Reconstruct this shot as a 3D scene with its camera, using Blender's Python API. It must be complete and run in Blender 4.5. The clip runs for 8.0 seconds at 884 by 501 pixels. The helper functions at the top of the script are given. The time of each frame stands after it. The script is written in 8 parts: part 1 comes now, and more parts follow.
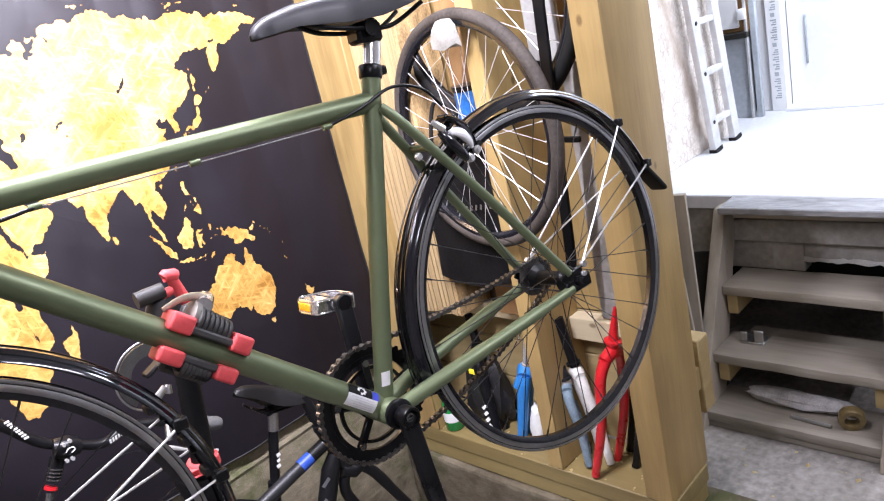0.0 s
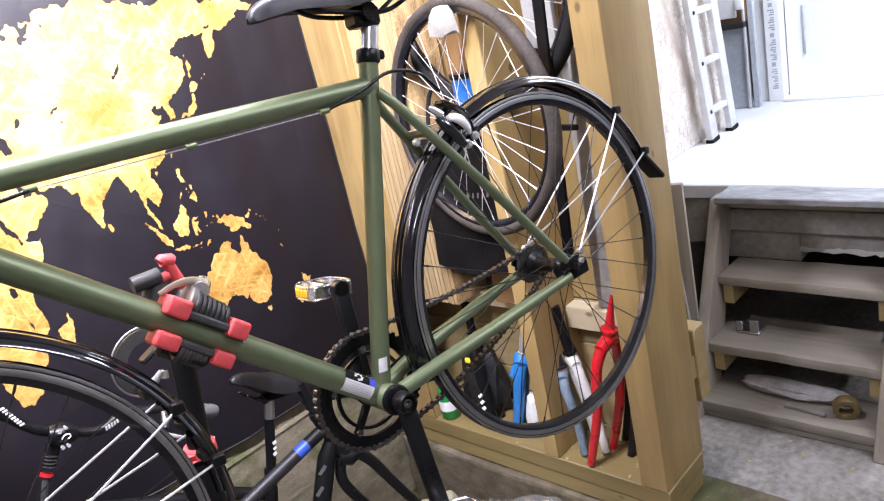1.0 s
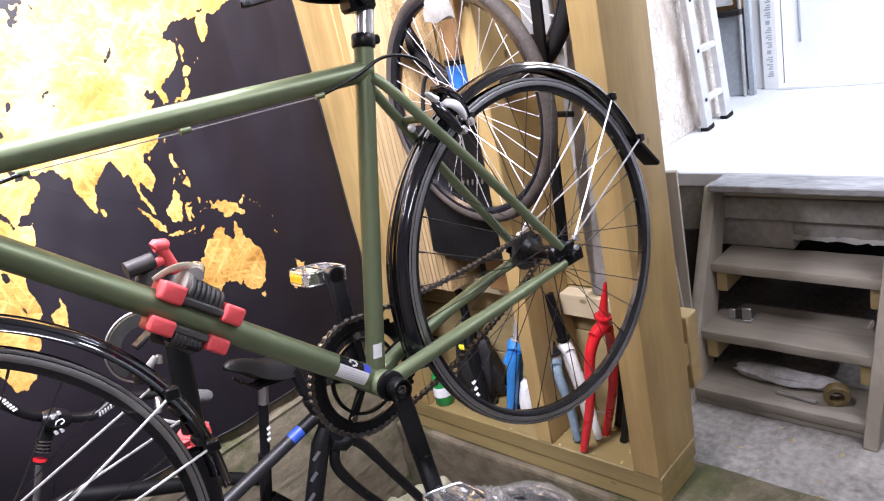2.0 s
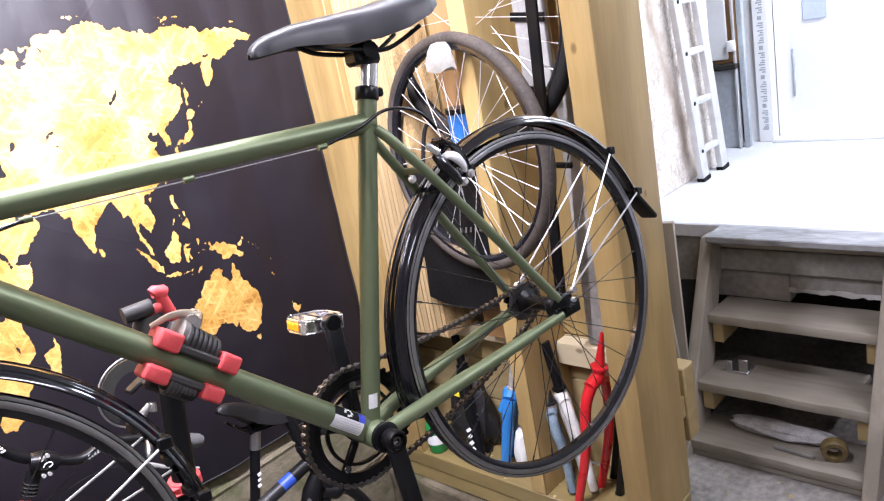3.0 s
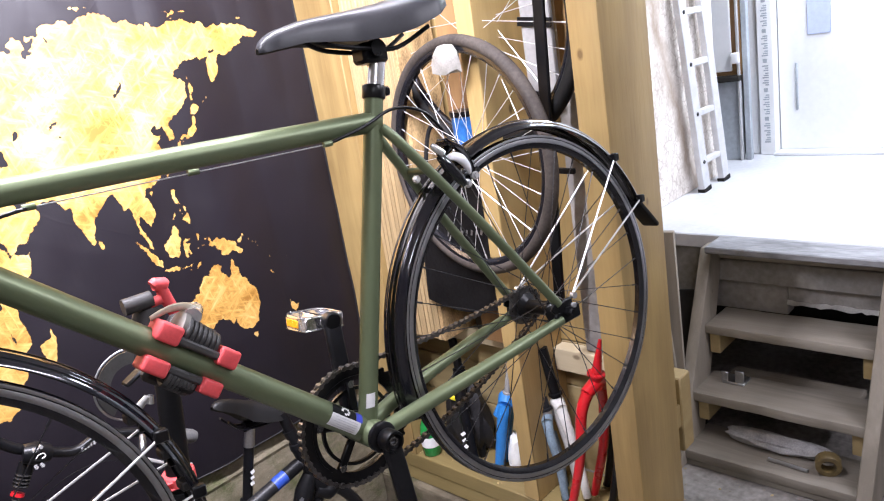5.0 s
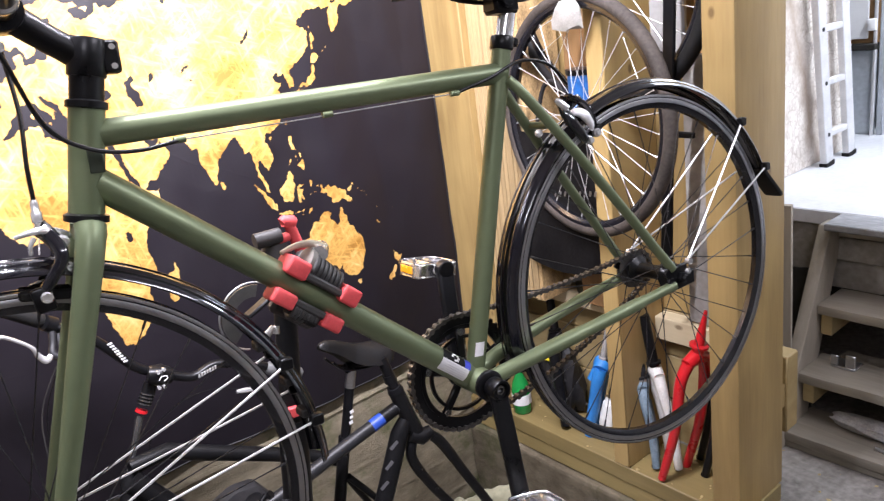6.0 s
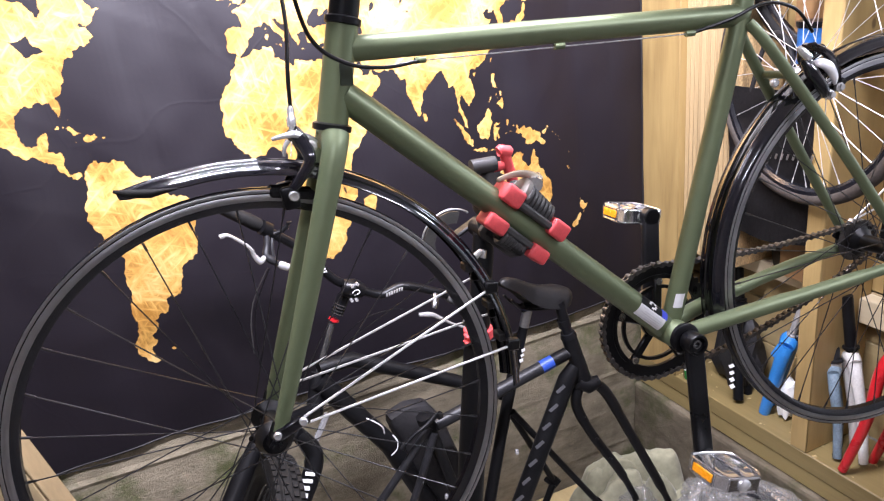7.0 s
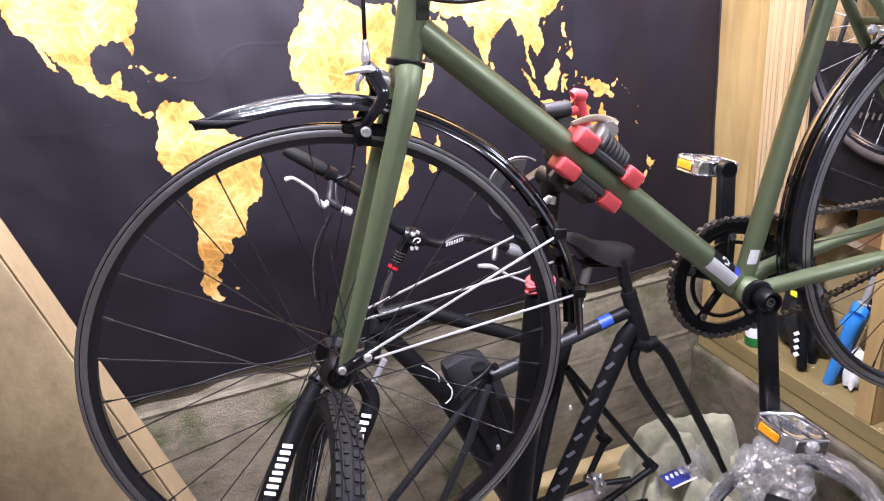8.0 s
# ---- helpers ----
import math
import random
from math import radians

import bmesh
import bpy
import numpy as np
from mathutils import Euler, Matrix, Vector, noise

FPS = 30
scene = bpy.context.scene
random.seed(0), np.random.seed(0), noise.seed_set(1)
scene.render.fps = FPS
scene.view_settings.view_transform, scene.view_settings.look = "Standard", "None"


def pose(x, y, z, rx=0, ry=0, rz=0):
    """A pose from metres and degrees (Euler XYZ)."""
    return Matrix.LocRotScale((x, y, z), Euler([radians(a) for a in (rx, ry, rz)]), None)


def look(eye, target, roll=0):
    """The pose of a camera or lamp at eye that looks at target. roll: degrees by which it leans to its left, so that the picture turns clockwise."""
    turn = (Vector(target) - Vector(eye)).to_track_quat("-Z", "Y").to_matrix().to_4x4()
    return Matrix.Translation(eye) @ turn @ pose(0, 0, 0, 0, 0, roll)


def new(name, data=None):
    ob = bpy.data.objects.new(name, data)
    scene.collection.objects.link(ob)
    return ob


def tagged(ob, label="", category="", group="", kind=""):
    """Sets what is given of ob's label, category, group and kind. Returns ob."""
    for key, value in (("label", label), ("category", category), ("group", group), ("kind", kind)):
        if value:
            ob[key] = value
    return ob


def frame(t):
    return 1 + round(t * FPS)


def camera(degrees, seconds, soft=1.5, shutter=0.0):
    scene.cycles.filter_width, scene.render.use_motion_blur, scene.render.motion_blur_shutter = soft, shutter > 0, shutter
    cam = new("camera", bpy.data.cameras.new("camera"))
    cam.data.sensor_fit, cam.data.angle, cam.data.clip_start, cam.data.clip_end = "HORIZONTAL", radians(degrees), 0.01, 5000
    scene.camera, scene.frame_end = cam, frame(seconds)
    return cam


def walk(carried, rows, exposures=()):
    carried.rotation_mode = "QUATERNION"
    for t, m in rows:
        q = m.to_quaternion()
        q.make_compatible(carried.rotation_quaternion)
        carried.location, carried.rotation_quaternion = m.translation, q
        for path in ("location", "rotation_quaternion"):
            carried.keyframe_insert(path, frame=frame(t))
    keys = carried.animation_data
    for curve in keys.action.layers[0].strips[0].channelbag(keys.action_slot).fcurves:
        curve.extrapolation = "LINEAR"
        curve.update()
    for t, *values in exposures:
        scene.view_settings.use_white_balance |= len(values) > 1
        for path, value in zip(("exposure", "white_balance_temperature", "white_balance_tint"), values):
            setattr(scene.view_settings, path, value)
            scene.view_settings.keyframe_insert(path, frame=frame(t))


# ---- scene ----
cam = camera(62.0, 8.0, soft=1.15, shutter=0.12)
PATH = [
    (0.0, -0.0000, 0.0000, 1.3500, 72.037, 12.559, -47.011),
    (0.5, -0.0022, -0.0023, 1.3474, 71.979, 12.489, -47.007),
    (0.8, -0.0027, 0.0013, 1.3444, 71.819, 12.467, -47.185),
    (1.0, -0.0030, 0.0037, 1.3424, 71.298, 12.295, -47.293),
    (1.2, -0.0038, 0.0056, 1.3354, 70.126, 11.906, -47.659),
    (2.3, -0.0035, 0.0065, 1.3425, 70.331, 11.934, -47.709),
    (2.5, -0.0037, 0.0063, 1.3425, 71.154, 11.761, -47.749),
    (2.8, -0.0032, 0.0068, 1.3514, 72.457, 11.319, -47.803),
    (3.0, -0.0029, 0.0071, 1.3573, 73.404, 10.715, -47.592),
    (3.3, -0.0048, 0.0071, 1.3592, 74.234, 10.190, -47.739),
    (3.5, -0.0061, 0.0071, 1.3604, 74.163, 9.840, -47.754),
    (4.0, -0.0048, 0.0089, 1.3572, 73.567, 9.529, -47.426),
    (4.2, -0.0057, 0.0097, 1.3565, 73.909, 9.377, -47.490),
    (5.3, -0.0108, 0.0140, 1.3525, 73.679, 8.741, -46.944),
    (5.5, -0.0182, 0.0151, 1.3532, 73.129, 8.914, -45.574),
    (5.8, -0.0360, 0.0256, 1.3495, 72.174, 8.301, -42.768),
    (6.0, -0.0479, 0.0326, 1.3471, 71.986, 7.698, -39.516),
    (6.2, -0.0620, 0.0353, 1.3471, 71.676, 7.392, -36.440),
    (6.3, -0.0690, 0.0366, 1.3472, 71.515, 7.206, -34.740),
    (6.5, -0.0831, 0.0393, 1.3472, 71.224, 6.935, -31.569),
    (6.7, -0.0965, 0.0436, 1.3426, 71.072, 6.372, -28.708),
    (6.8, -0.1033, 0.0458, 1.3402, 70.809, 6.192, -27.417),
    (7.0, -0.1167, 0.0501, 1.3356, 69.816, 5.580, -25.437),
    (7.2, -0.1212, 0.0539, 1.3290, 68.586, 5.499, -24.418),
    (7.3, -0.1234, 0.0557, 1.3256, 68.103, 5.513, -23.914),
    (7.5, -0.1279, 0.0595, 1.3190, 67.571, 5.260, -22.735),
    (7.7, -0.1309, 0.0598, 1.3167, 67.826, 5.082, -21.823),
    (8.0, -0.1354, 0.0603, 1.3133, 67.082, 5.038, -20.746),
]
walk(cam, [(t, pose(*row)) for t, *row in PATH], [(0.0, 0.09, 6120, 15.0), (3.2, 0.09, 6120, 15.5), (4.2, 0.0, 6150, 14.5), (5.5, -0.02, 6150, 14.5), (6.2, -0.06, 6280, 13.5), (7.0, 0.06, 6080, 16.0), (8.0, 0.27, 5950, 19.0)])

# ---- light ----
world = bpy.data.worlds.new("world")
scene.world = world
world.use_nodes = True
wbg = world.node_tree.nodes["Background"]
wbg.inputs[0].default_value = (0.55, 0.62, 0.78, 1)
wbg.inputs[1].default_value = 0.03


def area_lamp(name, eye, target, sx, sy, watts, colour=(1, 1, 1)):
    data = bpy.data.lights.new(name, "AREA")
    data.shape, data.size, data.size_y, data.energy, data.color = "RECTANGLE", sx, sy, watts, colour
    ob = new(name, data)
    ob.matrix_world = look(eye, target)
    return ob


# fluorescent tubes hung over the workshop, behind the eye, and over the raised floor
LAMP = (0.958, 0.932, 1.0)
area_lamp("tube_light_workshop", (0.36, 0.97, 2.10), (0.36, 1.90, 1.58), 1.4, 0.045, 152, LAMP)
area_lamp("tube_light_rear", (1.75, -0.80, 2.42), (1.75, 0.8, 0.2), 1.3, 0.11, 34, LAMP)
area_lamp("tube_light_left", (-0.55, -0.80, 2.42), (-0.45, 0.9, 0.9), 0.9, 0.045, 14, LAMP)
area_lamp("tube_light_dock", (3.1, 0.5, 2.4), (3.1, 0.7, 0.0), 0.9, 0.4, 49, (0.86, 0.93, 1.0))

# ---- materials ----
def mat(name, colour, rough=0.5, metal=0.0, vary=0.15, scale=8.0, bump=0.0, bump_scale=60.0, colour2=None, coat=0.0, stretch=(1, 1, 1), spots=0.0, spec=0.5, rand=0.0, sheen=0.0, alpha=1.0, trans=0.0, patch=None, coat_rough=0.08):
    """Painted, metal or woody surface with variation at two scales, wear and fine relief."""
    m = bpy.data.materials.new(name)
    m.use_nodes = True
    nt = m.node_tree
    N, K = nt.nodes, nt.links
    b = N["Principled BSDF"]
    tc = N.new("ShaderNodeTexCoord")
    mp = N.new("ShaderNodeMapping")
    mp.inputs["Scale"].default_value = stretch
    K.new(tc.outputs["Object"], mp.inputs[0])
    n1 = N.new("ShaderNodeTexNoise")
    n1.inputs["Scale"].default_value = scale
    n1.inputs["Detail"].default_value = 6
    n2 = N.new("ShaderNodeTexNoise")
    n2.inputs["Scale"].default_value = scale * 9
    n2.inputs["Detail"].default_value = 4
    K.new(mp.outputs[0], n1.inputs[0])
    K.new(mp.outputs[0], n2.inputs[0])
    mix0 = N.new("ShaderNodeMath")
    mix0.operation = "MULTIPLY_ADD"
    mix0.inputs[1].default_value = 0.4
    K.new(n2.outputs[0], mix0.inputs[0])
    sc = N.new("ShaderNodeMath")
    sc.operation = "MULTIPLY"
    sc.inputs[1].default_value = 0.6
    K.new(n1.outputs[0], sc.inputs[0])
    K.new(sc.outputs[0], mix0.inputs[2])
    fac = mix0.outputs[0]
    if rand:
        oi = N.new("ShaderNodeObjectInfo")
        ad = N.new("ShaderNodeMath")
        ad.operation = "MULTIPLY_ADD"
        ad.inputs[1].default_value = rand
        K.new(oi.outputs["Random"], ad.inputs[0])
        K.new(fac, ad.inputs[2])
        fac = ad.outputs[0]
    ramp = N.new("ShaderNodeValToRGB")
    c1 = [max(0, c * (1 - vary * 1.6)) for c in colour]
    c2 = [min(1, c * (1 + vary)) for c in (colour2 or colour)]
    ramp.color_ramp.elements[0].position, ramp.color_ramp.elements[1].position = 0.32, 0.68
    ramp.color_ramp.elements[0].color, ramp.color_ramp.elements[1].color = (*c1, 1), (*c2, 1)
    K.new(fac, ramp.inputs[0])
    col = ramp.outputs[0]
    if patch:
        pn = N.new("ShaderNodeTexNoise")
        pn.inputs["Scale"].default_value = patch[1]
        pn.inputs["Detail"].default_value = 7
        pn.inputs["Roughness"].default_value = 0.65
        K.new(tc.outputs["Object"], pn.inputs[0])
        pr = N.new("ShaderNodeMapRange")
        pr.inputs["From Min"].default_value, pr.inputs["From Max"].default_value = patch[2], patch[2] + 0.14
        pr.inputs["To Max"].default_value = patch[3]
        K.new(pn.outputs[0], pr.inputs[0])
        pm = N.new("ShaderNodeMix")
        pm.data_type = "RGBA"
        pm.inputs["B"].default_value = (*patch[0], 1)
        K.new(pr.outputs[0], pm.inputs["Factor"])
        K.new(col, pm.inputs["A"])
        col = pm.outputs["Result"]
    K.new(col, b.inputs["Base Color"])
    b.inputs["Metallic"].default_value = metal
    b.inputs["Specular IOR Level"].default_value = spec
    rr = N.new("ShaderNodeMapRange")
    rr.inputs["To Min"].default_value, rr.inputs["To Max"].default_value = max(0.02, rough - 0.1), min(1, rough + 0.12)
    K.new(n1.outputs[0], rr.inputs[0])
    K.new(rr.outputs[0], b.inputs["Roughness"])
    b.inputs["Coat Weight"].default_value = coat
    b.inputs["Coat Roughness"].default_value = coat_rough
    b.inputs["Sheen Weight"].default_value = sheen
    b.inputs["Transmission Weight"].default_value = trans
    b.inputs["Alpha"].default_value = alpha
    if bump:
        n3 = N.new("ShaderNodeTexNoise")
        n3.inputs["Scale"].default_value = bump_scale
        n3.inputs["Detail"].default_value = 5
        K.new(mp.outputs[0], n3.inputs[0])
        bp = N.new("ShaderNodeBump")
        bp.inputs["Strength"].default_value = bump
        bp.inputs["Distance"].default_value = 0.004
        K.new(n3.outputs[0], bp.inputs["Height"])
        K.new(bp.outputs[0], b.inputs["Normal"])
    return m


def wood_mat(name, dark, light, along="z", scale=1.0, rough=0.55, bump=0.25, rand=0.25, fibre=0.16):
    """Sawn timber: long growth-ring bands, fine fibres and knots."""
    m = bpy.data.materials.new(name)
    m.use_nodes = True
    nt = m.node_tree
    N, K = nt.nodes, nt.links
    b = N["Principled BSDF"]
    tc = N.new("ShaderNodeTexCoord")
    oi = N.new("ShaderNodeObjectInfo")
    off = N.new("ShaderNodeVectorMath")
    off.operation = "MULTIPLY_ADD"
    off.inputs[1].default_value = (3, 5, 7)
    K.new(oi.outputs["Random"], off.inputs[0])
    K.new(tc.outputs["Object"], off.inputs[2])
    mp = N.new("ShaderNodeMapping")
    k = 0.09
    mp.inputs["Scale"].default_value = {"x": (k, 1, 1), "y": (1, k, 1), "z": (1, 1, k)}[along]
    K.new(off.outputs[0], mp.inputs[0])
    n1 = N.new("ShaderNodeTexNoise")
    n1.inputs["Scale"].default_value = 22 * scale
    n1.inputs["Detail"].default_value = 3
    n1.inputs["Distortion"].default_value = 0.8
    n2 = N.new("ShaderNodeTexNoise")
    n2.inputs["Scale"].default_value = 180 * scale
    n2.inputs["Detail"].default_value = 4
    n3 = N.new("ShaderNodeTexNoise")
    n3.inputs["Scale"].default_value = 3.0
    n3.inputs["Detail"].default_value = 3
    vor = N.new("ShaderNodeTexVoronoi")
    vor.inputs["Scale"].default_value = 8.0
    mk = N.new("ShaderNodeMapping")
    mk.inputs["Scale"].default_value = {"x": (0.6, 1, 1), "y": (1, 0.6, 1), "z": (1, 1, 0.6)}[along]
    K.new(off.outputs[0], mk.inputs[0])
    for n in (n1, n2):
        K.new(mp.outputs[0], n.inputs[0])
    K.new(off.outputs[0], n3.inputs[0])
    K.new(mk.outputs[0], vor.inputs[0])
    a = N.new("ShaderNodeMath")
    a.operation = "MULTIPLY_ADD"
    a.inputs[1].default_value = fibre
    K.new(n2.outputs[0], a.inputs[0])
    a1 = N.new("ShaderNodeMath")
    a1.operation = "MULTIPLY_ADD"
    a1.inputs[1].default_value = 0.45
    a.inputs[1].default_value = fibre
    K.new(n1.outputs[0], a1.inputs[0])
    a2 = N.new("ShaderNodeMath")
    a2.operation = "MULTIPLY"
    a2.inputs[1].default_value = 0.49
    K.new(n3.outputs[0], a2.inputs[0])
    K.new(a2.outputs[0], a1.inputs[2])
    K.new(a1.outputs[0], a.inputs[2])
    a4 = N.new("ShaderNodeMath")
    a4.operation = "MULTIPLY_ADD"
    a4.inputs[1].default_value = rand
    a4.inputs[2].default_value = -rand * 0.5
    K.new(oi.outputs["Random"], a4.inputs[0])
    a5 = N.new("ShaderNodeMath")
    a5.operation = "ADD"
    K.new(a.outputs[0], a5.inputs[0])
    K.new(a4.outputs[0], a5.inputs[1])
    ramp = N.new("ShaderNodeValToRGB")
    ramp.color_ramp.elements[0].position, ramp.color_ramp.elements[1].position = 0.34, 0.70
    ramp.color_ramp.elements[0].color, ramp.color_ramp.elements[1].color = (*dark, 1), (*light, 1)
    K.new(a5.outputs[0], ramp.inputs[0])
    kn = N.new("ShaderNodeMapRange")
    kn.inputs["From Min"].default_value, kn.inputs["From Max"].default_value = 0.035, 0.075
    kn.inputs["To Min"].default_value, kn.inputs["To Max"].default_value = 0.75, 0.0
    K.new(vor.outputs["Distance"], kn.inputs[0])
    mx = N.new("ShaderNodeMix")
    mx.data_type = "RGBA"
    mx.inputs["B"].default_value = (dark[0] * 0.35, dark[1] * 0.28, dark[2] * 0.25, 1)
    K.new(kn.outputs[0], mx.inputs["Factor"])
    K.new(ramp.outputs[0], mx.inputs["A"])
    K.new(mx.outputs["Result"], b.inputs["Base Color"])
    b.inputs["Roughness"].default_value = rough
    bp = N.new("ShaderNodeBump")
    bp.inputs["Strength"].default_value = bump
    bp.inputs["Distance"].default_value = 0.002
    K.new(n2.outputs[0], bp.inputs["Height"])
    K.new(bp.outputs[0], b.inputs["Normal"])
    return m


def concrete_mat(name, dark, light, moss):
    """Board-cast concrete: cloudy tone, grain drawn out along the boards, dark pits, mossy stains, sandy relief."""
    m = bpy.data.materials.new(name)
    m.use_nodes = True
    N, K = m.node_tree.nodes, m.node_tree.links
    b = N["Principled BSDF"]
    b.inputs["Roughness"].default_value = 0.92
    b.inputs["Specular IOR Level"].default_value = 0.25
    tc = N.new("ShaderNodeTexCoord")

    def cloud(scale, detail, rough, stretch=(1, 1, 1)):
        mp, n = N.new("ShaderNodeMapping"), N.new("ShaderNodeTexNoise")
        mp.inputs["Scale"].default_value = stretch
        n.inputs["Scale"].default_value, n.inputs["Detail"].default_value, n.inputs["Roughness"].default_value = scale, detail, rough
        K.new(tc.outputs["Object"], mp.inputs[0])
        K.new(mp.outputs[0], n.inputs[0])
        return n.outputs[0]

    def ranged(value, lo, hi, to):
        r = N.new("ShaderNodeMapRange")
        r.inputs["From Min"].default_value, r.inputs["From Max"].default_value, r.inputs["To Max"].default_value = lo, hi, to
        K.new(value, r.inputs[0])
        return r.outputs[0]

    def over(factor, below, colour):
        x = N.new("ShaderNodeMix")
        x.data_type = "RGBA"
        x.inputs["B"].default_value = (*colour, 1)
        K.new(factor, x.inputs["Factor"])
        K.new(below, x.inputs["A"])
        return x.outputs["Result"]

    wide, grain, sand = cloud(3.4, 6, 0.65), cloud(22, 6, 0.7, (0.45, 0.45, 1.2)), cloud(190, 4, 0.7)
    mean = N.new("ShaderNodeMath")
    mean.operation = "MULTIPLY_ADD"
    mean.inputs[1].default_value = 0.55
    half = N.new("ShaderNodeMath")
    half.operation = "MULTIPLY"
    half.inputs[1].default_value = 0.45
    K.new(grain, half.inputs[0])
    K.new(wide, mean.inputs[0])
    K.new(half.outputs[0], mean.inputs[2])
    ramp = N.new("ShaderNodeValToRGB")
    e = ramp.color_ramp.elements
    e[0].position, e[1].position = 0.40, 0.61
    e[0].color, e[1].color = (*dark, 1), (*light, 1)
    K.new(mean.outputs[0], ramp.inputs[0])
    col = over(ranged(cloud(3.1, 7, 0.7), 0.51, 0.62, 0.8), ramp.outputs[0], moss)
    col = over(ranged(sand, 0.60, 0.72, 0.55), col, [c * 0.35 for c in dark])
    col = over(ranged(cloud(60, 5, 0.75), 0.62, 0.70, 0.45), col, [min(1.0, c * 1.5) for c in light])
    K.new(col, b.inputs["Base Color"])
    rel = N.new("ShaderNodeMath")
    rel.operation = "ADD"
    K.new(grain, rel.inputs[0])
    K.new(sand, rel.inputs[1])
    bp = N.new("ShaderNodeBump")
    bp.inputs["Strength"].default_value, bp.inputs["Distance"].default_value = 0.75, 0.006
    K.new(rel.outputs[0], bp.inputs["Height"])
    K.new(bp.outputs[0], b.inputs["Normal"])
    return m


M_green = mat("satin_green_paint", (0.150, 0.184, 0.100), 0.40, 0.42, 0.06, 5, 0.02, 300, coat=0.04)
M_black_gloss = mat("gloss_black_plastic", (0.006, 0.006, 0.009), 0.12, 0, 0.2, 12, spec=0.4, coat=0.9, coat_rough=0.025)
M_black = mat("black_anodised", (0.006, 0.006, 0.007), 0.30, 0.1, 0.25, 20, spec=0.30)
M_black_matt = mat("matt_black_paint", (0.0055, 0.0055, 0.0062), 0.42, 0, 0.25, 15, 0.05, 200, spec=0.20)
M_rubber = mat("rubber", (0.008, 0.0077, 0.0075), 0.7, 0, 0.35, 18, 0.2, 250, spec=0.25)
M_tyre_grey = mat("dusty_tyre", (0.060, 0.050, 0.043), 0.75, 0, 0.35, 14, 0.2, 300, spec=0.3)
M_rim = mat("black_rim", (0.012, 0.012, 0.015), 0.20, 0.1, 0.2, 25, spec=0.6, coat=0.3)
M_rim_side = mat("worn_brake_track", (0.44, 0.44, 0.455), 0.31, 0.98, 0.08, 12)
M_chrome = mat("polished_metal", (0.80, 0.80, 0.80), 0.15, 0.72, 0.12, 30)
# barely metallic near-white: the lamp's reflection in polished alloy, painted as base colour
M_bright = mat("alloy_glint_white", (0.84, 0.84, 0.85), 0.22, 0.12, 0.06, 30, coat=0.6)
M_alu = mat("dull_aluminium", (0.55, 0.56, 0.58), 0.4, 1.0, 0.15, 20)
M_spoke = mat("steel_spoke", (0.80, 0.80, 0.80), 0.3, 0.55, 0.1, 20)
M_spoke_dark = mat("dark_steel_spoke", (0.075, 0.075, 0.08), 0.3, 0.8, 0.1, 20)
M_chain = mat("oily_chain", (0.10, 0.092, 0.085), 0.3, 0.55, 0.4, 120)
M_red = mat("red_plastic", (0.70, 0.080, 0.085), 0.5, 0, 0.12, 30, 0.05, 300)
M_amber = mat("amber_reflector", (0.95, 0.36, 0.01), 0.25, 0, 0.1, 60, 0.3, 900)
M_grey_plastic = mat("grey_plastic", (0.040, 0.038, 0.037), 0.5, 0, 0.2, 25, spec=0.35)
M_white = mat("white_print", (0.72, 0.72, 0.72), 0.5, 0, 0.06, 30)
M_blueprint = mat("blue_print", (0.05, 0.07, 0.55), 0.45, 0, 0.08, 30)
M_bluefork = mat("blue_paint", (0.03, 0.20, 0.55), 0.35, 0, 0.12, 20, coat=0.2)
M_redfork = mat("red_paint", (0.52, 0.012, 0.018), 0.28, 0, 0.12, 20, coat=0.4)
M_greyblue = mat("grey_blue_paint", (0.13, 0.19, 0.24), 0.45, 0, 0.3, 25, colour2=(0.18, 0.24, 0.29))
M_whitepaint = mat("white_paint_chipped", (0.66, 0.65, 0.62), 0.4, 0, 0.15, 22)
M_greypaint = mat("dark_grey_paint", (0.015, 0.015, 0.017), 0.42, 0.1, 0.2, 15, spec=0.4)
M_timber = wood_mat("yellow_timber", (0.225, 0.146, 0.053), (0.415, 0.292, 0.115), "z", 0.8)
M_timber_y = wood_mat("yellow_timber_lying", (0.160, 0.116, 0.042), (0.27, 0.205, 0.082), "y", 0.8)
M_pale = wood_mat("pale_board", (0.30, 0.215, 0.092), (0.47, 0.365, 0.18), "y", 0.7)
M_ply = mat("plywood_edge", (0.20, 0.130, 0.052), 0.75, 0, 0.26, 10, 0.3, 30, colour2=(0.38, 0.275, 0.14), stretch=(0.3, 42, 0.04), rand=0.14)
M_old = wood_mat("dusty_grey_brown_timber", (0.205, 0.18, 0.145), (0.37, 0.335, 0.28), "y", 0.7, 0.8, 0.4)
M_old_z = wood_mat("dusty_grey_brown_timber_upright", (0.205, 0.178, 0.14), (0.36, 0.32, 0.26), "z", 0.7, 0.8, 0.4)
M_strand = mat("strand_board", (0.33, 0.205, 0.085), 0.7, 0, 0.45, 28, 0.3, 60, colour2=(0.50, 0.34, 0.16), stretch=(1, 1, 0.5))
M_brownboard = wood_mat("brown_board", (0.22, 0.12, 0.05), (0.40, 0.24, 0.10), "z", 0.5)
M_concrete = concrete_mat("rough_concrete", (0.140, 0.119, 0.080), (0.290, 0.250, 0.176), (0.064, 0.082, 0.022))
M_floor = mat("dusty_concrete_floor", (0.24, 0.218, 0.195), 0.85, 0, 0.35, 5, 0.6, 60, colour2=(0.29, 0.27, 0.25), patch=((0.10, 0.09, 0.075), 6.0, 0.56, 0.6))
